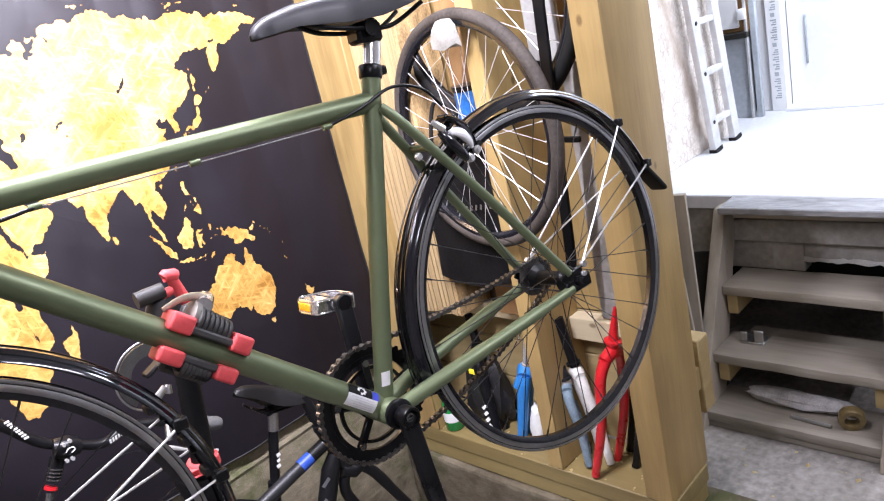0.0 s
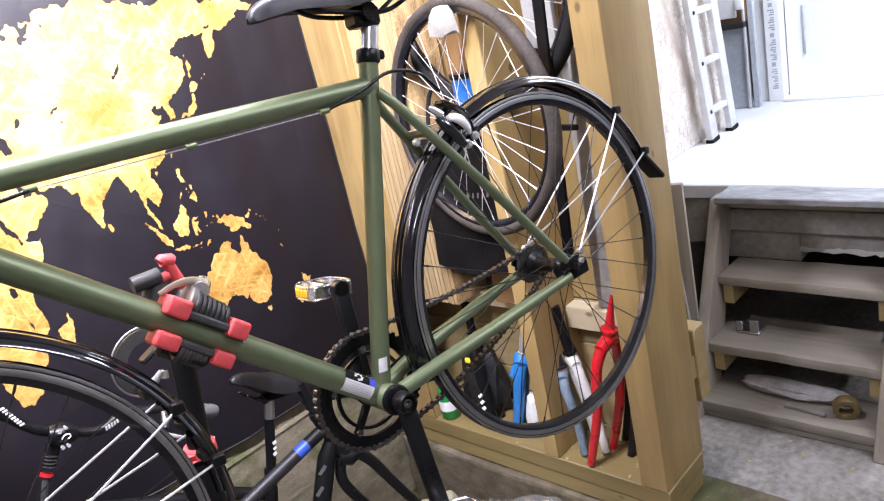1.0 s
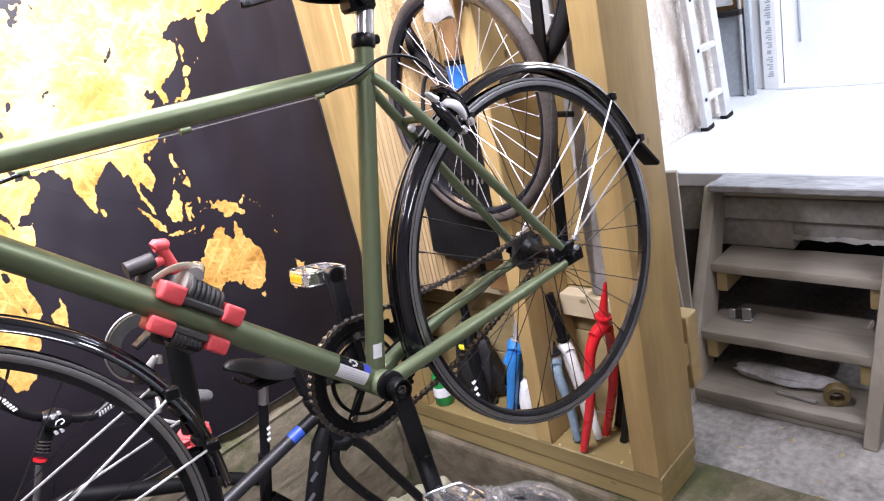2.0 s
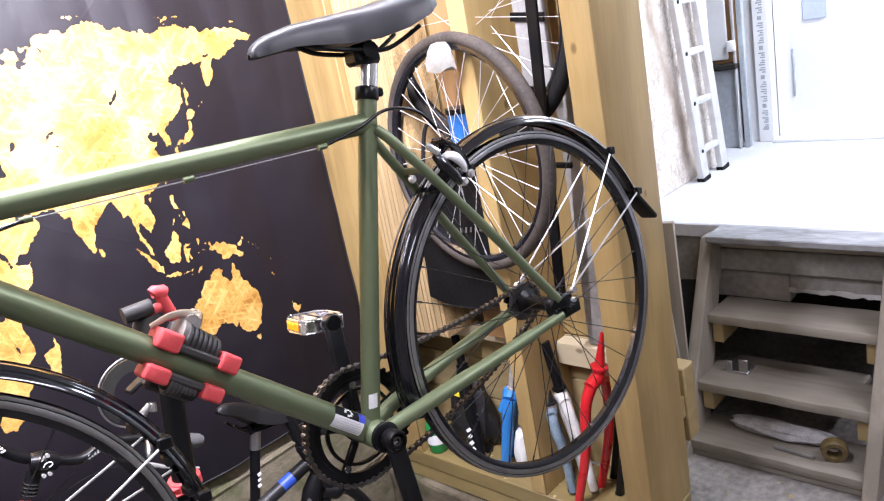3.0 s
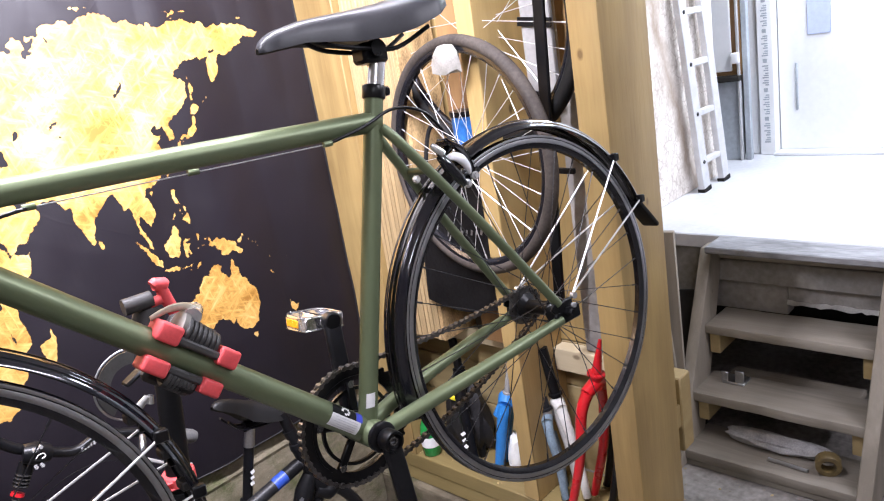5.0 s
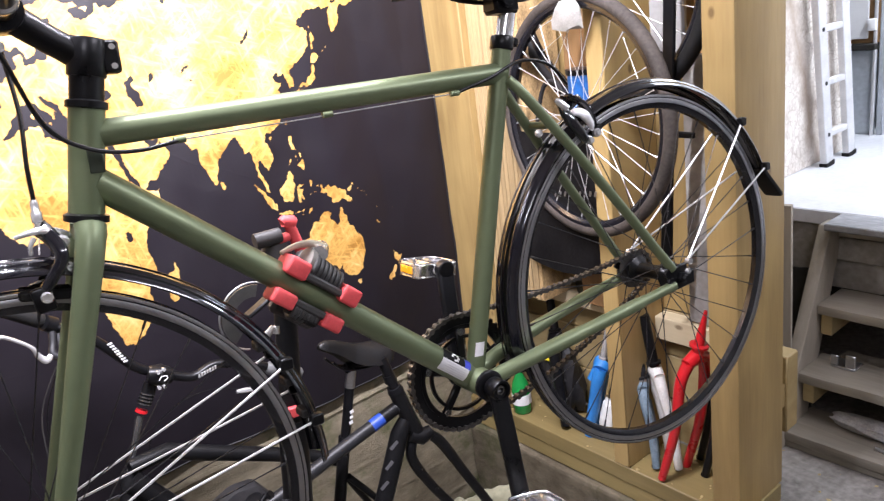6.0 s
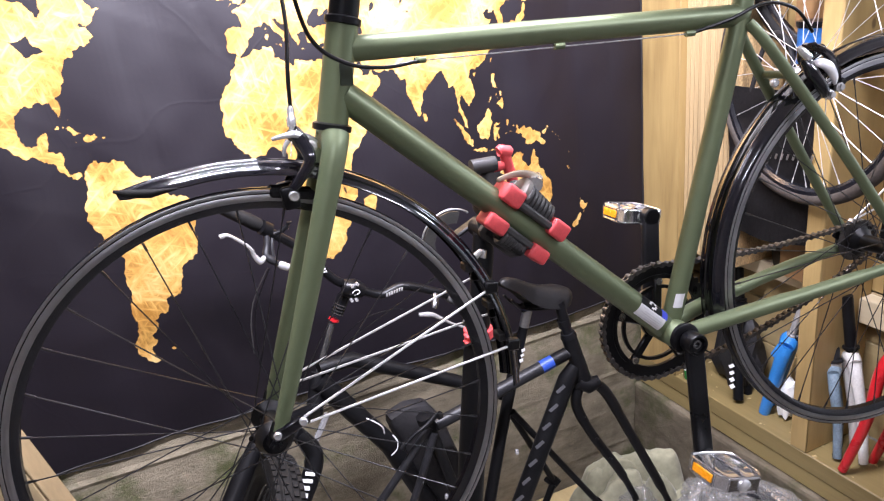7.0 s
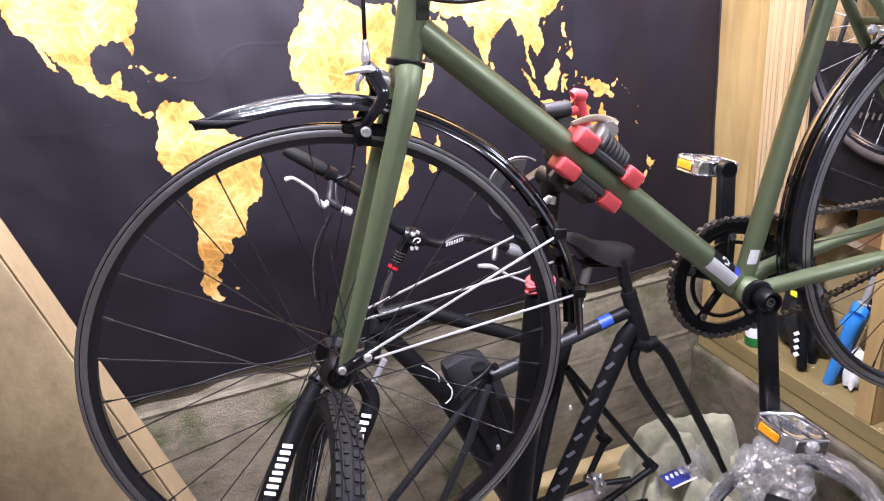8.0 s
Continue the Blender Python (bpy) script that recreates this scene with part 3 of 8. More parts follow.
# raised floor at the back with its front
structure("dock_floor", block((2.34, -2.4, DOCK - 0.05), (4.2, 1.62, DOCK), 0.004), M_dock, "raised floor painted white, dusty at its edge", "raised floor")
dock_front = block((2.36, -2.4, 0.29), (2.42, 0.52, DOCK - 0.052), 0.003)
block((2.36, 0.5202, 0.338), (2.42, 0.835, DOCK - 0.052), 0.003, dock_front)
block((2.36, 0.8352, 0.29), (2.42, 1.40, DOCK - 0.052), 0.003, dock_front)
structure("dock_front", dock_front, M_duskboard, "grey board front under the raised floor", "board")
# the hollow's shade is painted: a near-black sheet closes it off
structure("dock_back", block((3.2, -2.4, UP), (3.25, 1.9, DOCK - 0.06), 0), M_dark, "back of the hollow under the raised floor, coloured near black as its shade", "board")
structure("wall_board", block((2.44, 1.405, DOCK + 0.001), (3.20, 1.43, CEIL), 0.002), M_osb, "strand board wall limewashed white with a brown stain", "wall")
# near-black colour stands for the shade behind the frame
structure("wall_side", block((1.63, 1.88, UP), (4.2, 1.92, CEIL), 0), M_dark, "wall behind the frame, coloured near black as shade", "wall")

# ---- cloth map ----
def coast(pts, levels, rng):
    """Finer, ragged shore line between the given places."""
    for _ in range(levels):
        out = []
        for (ax, ay), (bx, by) in zip(pts, pts[1:] + pts[:1]):
            dx, dy = bx - ax, by - ay
            k = rng.uniform(-0.20, 0.20)
            out += [(ax, ay), ((ax + bx) / 2 - dy * k, (ay + by) / 2 + dx * k)]
        pts = out
    return pts


# shores in degrees of longitude and latitude
NORTH_AMERICA = [(-168, 66), (-156, 71), (-128, 70), (-110, 68), (-95, 72), (-85, 69), (-94, 60), (-88, 57), (-82, 55), (-79, 52), (-78, 58), (-77, 62), (-70, 61), (-64, 59), (-56, 53), (-60, 50), (-66, 50), (-61, 46), (-66, 44), (-70, 43), (-70, 41.5), (-74, 40.5), (-76, 37), (-76, 35), (-81, 31), (-80, 27), (-80.5, 25), (-82, 27), (-83, 29.8), (-85, 29.7), (-89, 30.2), (-90, 29), (-94, 29.6), (-97, 28), (-97.6, 25)]
NORTH_AMERICA += [(-97.6, 22), (-96, 19), (-94, 18.2), (-91.5, 18.6), (-90.3, 21), (-87, 21.5), (-88, 18), (-88.8, 15.9), (-83.3, 15), (-83.7, 11), (-82, 9), (-79.5, 9.4), (-77.5, 8.5)]
NORTH_AMERICA += [(-78.5, 8), (-80.4, 7.4), (-83, 8.5), (-85.7, 10), (-87.7, 13), (-92, 14.5), (-95, 16), (-100, 17), (-105.5, 20), (-105.3, 22), (-109, 25.6), (-112, 29), (-114.5, 31.6), (-112, 27.6), (-110, 24), (-109.5, 23), (-112, 25), (-114, 27.5), (-115, 29.5), (-117, 33), (-120.5, 34.6), (-124, 40), (-124, 48), (-130, 54), (-137, 59), (-148, 60), (-156, 57), (-163, 55), (-158, 59), (-165, 62)]
SOUTH_AMERICA = [(-77.3, 8.6), (-74.8, 11), (-71.7, 12.3), (-71.4, 11), (-68, 11), (-62, 10.6), (-60, 8.3), (-52, 5), (-50, 0.5), (-48, -0.8), (-44, -2.5), (-40, -2.8), (-35.3, -5.5), (-34.8, -8), (-38.5, -13), (-39, -17.6), (-41, -22), (-44.5, -23.2), (-48.3, -26), (-48.8, -28.6), (-53.5, -34), (-58, -34.3), (-57, -36.6), (-58, -38.2), (-62, -39), (-65, -41), (-63.7, -42.6), (-65.5, -45), (-67.5, -46.5), (-65.8, -47.8), (-69, -50.5), (-68.4, -52.4), (-65.3, -54.8), (-68, -55.6), (-72, -54)]
SOUTH_AMERICA += [(-74.6, -51.5), (-75.6, -47), (-73, -43), (-73.5, -37), (-71.5, -31), (-70.2, -19), (-76, -14), (-79.5, -7.5), (-81.3, -5), (-80, -2.6), (-80.9, -1), (-78.5, 2), (-77.3, 4), (-77.6, 7)]
AFRICA = [(-6, 35.8), (-2, 35.2), (5, 36.8), (10, 37.3), (11, 35), (10, 34), (15, 32.3), (19, 30.3), (20.2, 32.6), (25, 31.7), (29, 31), (31.5, 31.5), (34.2, 31.3), (32.5, 29.8), (34, 27), (35.6, 24), (37.2, 20.5), (39, 15.8), (42.7, 12.4), (43.3, 11.5), (51.2, 12), (50.5, 9), (48, 5), (44.5, 1.5), (40, -3), (39.2, -7), (40.6, -11), (40.5, -15), (35.3, -20), (35.5, -24), (32.8, -26), (32.3, -28.5), (29, -32.5), (25.8, -34), (20, -34.8)]
AFRICA += [(18.3, -33.5), (16.5, -28.7), (14.5, -23), (11.8, -17.5), (13.5, -12), (12, -5), (9, -1), (9.6, 3.6), (7, 4.3), (4.5, 6.3), (-2, 4.8), (-7.5, 4.4), (-11, 6.8), (-13.3, 9.2), (-16.7, 12.3), (-17.5, 14.7), (-16.3, 19), (-17, 21), (-15.5, 24.5), (-13, 27.7), (-9.8, 29.8), (-9.5, 32)]
EURASIA = [(-9, 43), (-8.8, 41), (-9.4, 38.8), (-8.9, 37), (-6.2, 36.8), (-5.5, 36), (-2, 36.8), (0, 38.8), (0.3, 40), (3.2, 42), (4, 43.5), (7, 43.4), (9, 44.4), (10.3, 43.5), (12, 42), (14, 40.8), (16, 39), (15.7, 38), (17.2, 39.2), (16.6, 40.3), (18.5, 40.1), (16, 41.8), (13.8, 43.5), (12.3, 45.3), (13.8, 45.3), (16, 43.5), (19.3, 42), (19.5, 40), (21.3, 38), (22.6, 36.5), (23.8, 38), (22.9, 40.2), (24.3, 40.6), (26, 40.7), (29, 41), (26.3, 39.2), (27.4, 37)]
EURASIA += [(30.5, 36.5), (34, 36.2), (36, 36.6), (35.5, 33.5), (34.3, 31.3), (35, 29.5), (35.2, 28), (38.5, 24), (39, 21), (42.5, 16), (43.3, 12.7), (45, 12.8), (52, 15.6), (55.3, 17.5), (59.8, 22.4), (56.4, 24.5), (56.2, 26.2), (54, 24.2), (51.5, 24.4), (51.2, 26), (50, 26.7), (48, 29.8), (50, 30), (51.5, 27.9), (56.5, 27), (57.3, 25.7), (62, 25.2), (66.7, 25.2), (68.5, 23.4), (70, 21), (72.5, 21.3), (72.8, 19), (74.5, 14), (76.3, 9.8), (77.5, 8), (79, 9.2), (80, 13)]
EURASIA += [(80.2, 15.5), (82.3, 16.7), (86.5, 20.2), (89, 21.8), (91.8, 22.5), (92.4, 20.5), (94.3, 18), (94.4, 16), (97, 17), (97.7, 14), (98.6, 10), (98.3, 8), (100.4, 6), (101.3, 3), (103.5, 1.3), (103.4, 4), (100.3, 8.4), (99.3, 10.5), (100.1, 13.4), (102, 12.5), (104.8, 10), (105, 8.6), (107, 10.4), (109.3, 12.5), (108.7, 15.5), (106, 18.5), (107, 20.7), (110, 21.5), (110.4, 20.4), (111, 21.5), (114, 22.4), (117, 23.6), (119.5, 25.8)]
EURASIA += [(121.6, 28.5), (122, 30.5), (120.8, 33), (119.3, 35), (122.4, 37), (119, 37.4), (118, 39), (121.5, 40.8), (121.3, 39), (124.5, 40), (125.3, 37.8), (126.4, 34.6), (129.2, 35.3), (129.3, 37), (127.5, 39.6), (130.5, 42.4), (133, 42.8), (136, 44.5), (140.3, 48.5), (141, 52.5), (137.5, 53.8), (135.3, 54.7), (139, 57.2), (143.5, 59.3), (149, 59.6), (155, 59.3), (159, 61.7), (163.2, 62.4), (160, 60.6), (156, 57.5), (155.6, 54), (156.7, 51), (159.8, 53), (162, 55), (162.2, 57.6), (164, 59.8)]
EURASIA += [(170, 60), (177, 62.5), (179.5, 62.5), (177.5, 64.7), (181, 65.3), (187.5, 64.4), (190, 66), (186, 67), (180, 69), (176, 69.8), (170, 70), (167, 69.6), (160, 69.7), (152, 71), (145, 72.4), (140, 72.6), (131, 71), (129, 73), (122, 73), (113.5, 73.7), (113, 75.5), (104, 77.6), (100, 76.3), (92, 75.8), (87, 75), (80.5, 73.6), (80.5, 72), (78, 72.3), (75, 72.8), (75, 71), (78.5, 72), (76.8, 69), (74, 68.4)]
EURASIA += [(77.5, 67.7), (73, 66.2), (71.7, 68), (74, 69), (73, 71.4), (70, 73), (66.7, 70.8), (68.5, 68.4), (65, 69), (60.5, 69.8), (54, 68.4), (48, 67.6), (44, 68.5), (43.5, 66.2), (40, 64.7), (37.5, 64), (34.5, 65), (33, 66.7), (40, 66.3), (41, 67.5), (36, 69.2), (30, 70), (25.5, 71), (18.5, 69.6), (13, 66), (9.5, 63.5), (5, 61.5), (5.7, 59), (8, 58), (10.5, 59.2), (12, 57.5), (12.8, 55.6), (16, 56.5), (18.5, 60), (17.3, 61.5), (21.5, 64.6)]
EURASIA += [(24.5, 65.8), (25, 64.8), (21.5, 62.5), (22.7, 60), (29.5, 60.2), (23.5, 59), (24, 57.2), (21.5, 57.3), (20, 54.6), (14, 54), (11, 54), (10.5, 57.5), (8.2, 56.6), (8.7, 54), (5, 53.2), (3, 51.2), (1.5, 50.2), (-1.5, 49.6), (-4.7, 48.4), (-2, 47), (-1.2, 44.5), (-2, 43.4)]
AUSTRALIA = [(113.5, -22.5), (117, -20.6), (121.5, -19), (122.3, -17), (125, -15), (126.8, -13.9), (129, -15), (130.5, -12.4), (132.7, -11.3), (136.8, -12.2), (135.5, -15), (139.2, -17.4), (141, -16.5), (141.6, -12.8), (142.6, -10.7), (143.7, -14.3), (145.3, -15), (146.3, -19), (149, -20.5), (150.8, -23.3), (153.2, -25.5), (153.5, -28.5), (152.5, -32.5), (150, -37.3), (146.3, -39), (143.6, -38.7), (140, -37.5), (138.2, -35.5), (137.8, -33), (135.8, -34.8), (134, -32.7), (131, -31.5), (126, -32.3), (123.5, -34), (118, -35)]
AUSTRALIA += [(115.2, -34.2), (115.8, -32), (114.2, -28), (113.4, -25.5)]
ISLANDS = [
    [(95.3, 5.6), (98, 4), (100.5, 2), (103.5, -1), (106, -3), (105.8, -5.8), (102.3, -4), (100.3, -1), (98.6, 1.8)], [(105.3, -6.8), (108.5, -6.7), (112.6, -6.8), (114.4, -7.8), (114.4, -8.7), (108, -7.8)],
    [(109, 1.6), (110, 1.8), (113, 3.2), (115.5, 5.5), (117, 7), (119, 5), (117.8, 3), (118.7, 1), (117.5, 0), (116.4, -3.5), (114.5, -4), (110.2, -2.8), (109, 0)],
    [(119.8, 0.5), (120.8, 1.3), (124.8, 1.6), (123.5, 0.4), (120.3, 0.3), (121.5, -0.9), (123.3, -0.8), (121.8, -2), (123, -4.5), (122, -4.8), (121, -2.8), (120.4, -5.5), (119.5, -5.5), (119, -3)],
    [(131, -0.9), (134, -0.8), (134.8, -3.2), (137.7, -1.6), (141, -2.6), (145.5, -4.6), (147.7, -6.2), (147, -7), (150.6, -10.4), (147, -9.6), (144, -7.8), (141, -9), (138, -8.3), (138.7, -7), (135.5, -4.4), (132.8, -4), (133.7, -2.4)],
    [(120.5, 18.5), (122.3, 18.4), (121.5, 16), (124, 13), (122.5, 13.6), (120.6, 13.8), (120, 16)], [(122, 7.6), (123.6, 8.7), (125.5, 9.8), (126.4, 7.5), (125.5, 5.8), (124, 6.8)], [(122, 11.8), (123, 11.4), (122, 10.5)], [(124.3, 12.6), (125.4, 12.2), (125, 10.2), (124.4, 11)], [(117.2, 8.4), (119.4, 11.2), (119.2, 10.3)], [(123, 10.8), (123.4, 9.2), (122.5, 9.8)],
    [(43.4, -16.5), (47, -15.4), (49.3, -12.2), (50.4, -15.6), (49, -19), (47.2, -25), (45, -25.5), (43.4, -22.5), (44.4, -20)],
    [(129.8, 32), (130.2, 33.6), (131.8, 33.4), (131.4, 31.4), (130.4, 31.2)], [(131, 34), (133, 35.5), (136, 35.8), (137.3, 37.4), (139.7, 38.5), (140.2, 41), (141.4, 41.3), (142, 39.4), (140.8, 36), (138.7, 34.8), (135.7, 33.6), (135, 34.6)], [(132.3, 33.3), (134.5, 34.2), (133, 32.8)],
    [(140, 42), (140.5, 43.3), (141.8, 45.4), (145.3, 43.8), (143.3, 42)], [(142, 46), (142.2, 50), (142.7, 54.2), (143.4, 52), (144.6, 49), (143, 49), (142.8, 46.8)],
    [(-84.8, 22), (-82.5, 23.1), (-79.5, 22.6), (-74.4, 20.3), (-77.6, 19.9), (-78, 20.8), (-82, 22.6)], [(-74.3, 18.4), (-72.8, 19.9), (-69.8, 19.7), (-68.5, 18.5), (-71.4, 17.8)], [(-78.3, 18.4), (-76.3, 18.1), (-77.3, 17.8)], [(-67.2, 18.4), (-65.7, 18.3), (-67, 17.9)], [(-78.2, 25), (-77.8, 24.6), (-78.3, 24)], [(-61.5, 10.7), (-60.9, 10.8), (-61.6, 10.1)],
    [(-5.5, 50), (0, 50.8), (1.4, 51.3), (0.3, 53), (-1.6, 55), (-2, 57.5), (-3, 58.6), (-5.5, 58.4), (-5.7, 56.3), (-4.8, 54.8), (-3, 54), (-4.5, 53), (-5, 51.8), (-3, 51.4)], [(-10, 51.8), (-6.3, 52.3), (-6, 54.4), (-7.5, 55.2), (-10, 54)], [(-23, 64), (-19, 63.4), (-14, 65), (-16, 66.3), (-22.5, 66.2)],
    [(80, 9.6), (81.8, 7.2), (80.5, 6), (79.8, 7.8)], [(120.2, 23), (121.8, 25), (121, 22.2)], [(108.8, 19.2), (110.8, 20), (109.6, 18.3)], [(144.8, -41), (148.2, -41), (147.8, -43), (146.5, -43.5)], [(173, -34.8), (175.5, -36.6), (178.3, -37.7), (177, -39.4), (175, -41.5), (174, -39.2)],
    [(172.8, -40.7), (174, -41.8), (171.2, -44), (170.5, -46), (168, -46.6), (166.6, -45.6), (170.5, -43)], [(-52, 60), (-44, 60), (-22, 70), (-20, 77), (-60, 77), (-54, 70)], [(-88, 73), (-62, 67), (-66, 63), (-78, 68)],
    [(124, -9.3), (127, -8.4), (123.6, -10.3)], [(119.8, -8.4), (122.8, -8.2), (120.5, -8.9)], [(116.8, -8.4), (119, -8.5), (117, -9)], [(115, -8.2), (116.6, -8.5), (115.4, -8.8)], [(119, -9.5), (120.7, -10.2), (119.6, -9.9)], [(127.6, 1.8), (128.6, 1), (127.9, -0.8), (127.5, 0.6)], [(128, -3), (130.8, -3.3), (128.5, -3.4)], [(126, -3.2), (127.1, -3.4), (126.4, -3.8)], [(148.4, -5.7), (151.5, -4.3), (152, -5), (149.5, -6.3)],
    [(150.8, -2.6), (153, -4.4), (152, -3.4)], [(154.7, -5.5), (156, -6.8), (155.2, -6.5)], [(159.5, -9.3), (160.8, -9.8), (159.8, -9.9)], [(156.6, -7.2), (159.8, -8.4), (158, -7.9)], [(164, -20.1), (167, -22.3), (164.8, -21)], [(166.7, -15), (167.3, -16.3), (166.8, -16)], [(177.3, -17.6), (178.6, -17.8), (177.7, -18.2)], [(-61.2, -51.4), (-58.2, -51.5), (-60, -52.2)],
    [(12.6, 38), (15.5, 38.2), (15, 36.7)], [(8.3, 40.8), (9.7, 41), (9.5, 39.2), (8.5, 39)], [(8.7, 42.6), (9.5, 42.8), (9.2, 41.5)], [(23.6, 35.5), (26.2, 35.2), (24.8, 34.9)], [(32.4, 35), (34.4, 35.6), (33, 34.6)], [(52, 71), (56, 73.5), (68, 76.8), (60, 76), (55, 72)], [(95, 79), (104, 79), (99, 78)], [(138, 75.6), (145, 75.4), (141, 74.2)], [(147, 75.2), (150.5, 75.2), (149, 74.8)], [(140, 73.8), (143.5, 73.3), (141, 73.2)], [(179, 71.3), (182, 71.2), (180, 70.8)],
    [(12, 79.5), (26, 80), (20, 77.5)], [(48, 80.3), (60, 81), (54, 80)], [(153.3, -27), (153.7, -25.2), (153, -25.6)], [(166, 55.2), (167.6, 54.9), (166.6, 54.7)], [(150, 46), (151.6, 46.8), (150.4, 45.8)], [(147.2, 44.8), (148.8, 45.4), (147.4, 44.4)]]
SEAS = [[(28, 42), (31, 46.4), (34.5, 46), (33.5, 44.6), (36, 45.2), (39, 47), (38, 44.5), (41.5, 42.4), (38, 41), (35, 42), (31.3, 41.2)], [(47.6, 45.5), (51, 46.8), (53, 45.3), (50.5, 44.3), (53, 42), (54, 39), (53.8, 37), (50.5, 37.3), (49.4, 39.5), (47.6, 42.8)], [(-92, 47), (-85, 48), (-80, 43.5), (-87, 42)], [(58.5, 44), (59.4, 46.2), (61.6, 46.5), (61, 44.6)],
        [(103.8, 51.5), (106.5, 52.8), (109.5, 55.7), (110, 55.4), (108.4, 53), (105.8, 51.6)], [(73.6, 45.4), (74.5, 46.6), (79, 46.8), (75.4, 46.2), (74.3, 45.2)], [(-94, 51), (-97, 53), (-98, 51)], [(32, 0.6), (34.4, 0.2), (33.8, -2.4), (32, -2.4)], [(29.2, -3.6), (31, -8.5), (29.8, -6)], [(34, -9.6), (35, -14), (34.4, -11)], [(30.5, 61), (32.8, 61), (32, 59.9)], [(35, 62.3), (36.3, 61), (35.5, 61)],
        [(76.5, 43), (78.2, 42.8), (77, 42.1)], [(72.6, 72.4), (74.4, 70), (72.8, 67), (73.6, 66.3), (73.8, 68), (75, 70)], [(80.3, 73), (82.4, 71.4), (83, 70), (83.6, 70.2), (82.8, 72)], [(126.6, 73.2), (127.2, 71.6), (128.5, 72.6)], [(63.5, 69.5), (68, 68.2), (67, 69.6)]]

# the print as a sheet of depths inside the land, 2.5 mm apart
PRINT_X0, PRINT_X1, PRINT_Z0, PRINT_Z1 = -1.36, 1.41, 0.25, 2.12
PRINT_STEP = 0.0025


def print_at(lon, lat):
    return 0.2325 + 0.00538 * lon, 0.934 + 0.00785 * lat


def add_depth(sheet, polygon, sea=False):
    """Lay one land, or one water within it, into the sheet of depths."""
    rows, cols = sheet.shape
    p = np.array(polygon)
    lo = np.maximum(((p.min(0) - 0.03 - (PRINT_X0, PRINT_Z0)) / PRINT_STEP).astype(int), 0)
    hi = np.minimum(((p.max(0) + 0.03 - (PRINT_X0, PRINT_Z0)) / PRINT_STEP).astype(int), (cols - 1, rows - 1))
    if hi[0] <= lo[0] or hi[1] <= lo[1]:
        return
    X = PRINT_X0 + PRINT_STEP * np.arange(lo[0], hi[0] + 1)
    Z = PRINT_Z0 + PRINT_STEP * np.arange(lo[1], hi[1] + 1)
    near = np.full((len(Z), len(X)), 0.03 ** 2)
    odd = np.zeros((len(Z), len(X)), bool)
    for (ax, ay), (bx, by) in zip(p, np.roll(p, -1, 0)):
        dx, dy = bx - ax, by - ay
        i0, i1 = np.searchsorted(X, (min(ax, bx) - 0.03, max(ax, bx) + 0.03))
        j0, j1 = np.searchsorted(Z, (min(ay, by) - 0.03, max(ay, by) + 0.03))
        if i1 > i0 and j1 > j0:
            xs, zs = X[None, i0:i1], Z[j0:j1, None]
            t = np.clip(((xs - ax) * dx + (zs - ay) * dy) / (dx * dx + dy * dy + 1e-12), 0, 1)
            near[j0:j1, i0:i1] = np.minimum(near[j0:j1, i0:i1], (xs - ax - t * dx) ** 2 + (zs - ay - t * dy) ** 2)
        if by != ay:
            j0, j1 = np.searchsorted(Z, (min(ay, by), max(ay, by)))
            if j1 > j0:
                odd[j0:j1] ^= X[None, :] < (ax + (Z[j0:j1] - ay) * dx / dy)[:, None]
    depth = np.where(odd, 1, -1) * np.sqrt(near)
    part_of = sheet[lo[1]:hi[1] + 1, lo[0]:hi[0] + 1]
    part_of[:] = np.minimum(part_of, -depth) if sea else np.maximum(part_of, depth)


def cloth_y(x, z):
    """Folds of the hanging cloth."""
    soft = 0.006 * math.sin(x * 9 + 1.5 * math.sin(z * 2.2)) + 0.004 * math.sin(x * 23 + z * 3)
    soft += 0.007 * noise.noise((x * 4, z * 2.5, 3.3)) + 0.0025 * noise.noise((x * 14, z * 9, 8.1)) + 0.010 * abs(noise.noise((x * 6.5 + 0.4 * z, z * 0.7, 5.2))) * min(1.0, max(0.15, (x - 0.2) * 1.5)) + 0.004 * abs(noise.noise((x * 3.0 + z * 0.8, z * 0.9 - x * 0.5, 1.7))) ** 0.5
    soft += 0.0009 * (0.5 - abs(noise.noise((x * 2.4 + z * 3.4, x * 0.7 - z * 0.5, 9.4)))) ** 4 * 16
    return WALL - 0.028 - soft + 0.045 * max(0.0, 0.6 - z)


def hem_z(x):
    return 0.275 + 0.010 * math.sin(x * 4 + 1)


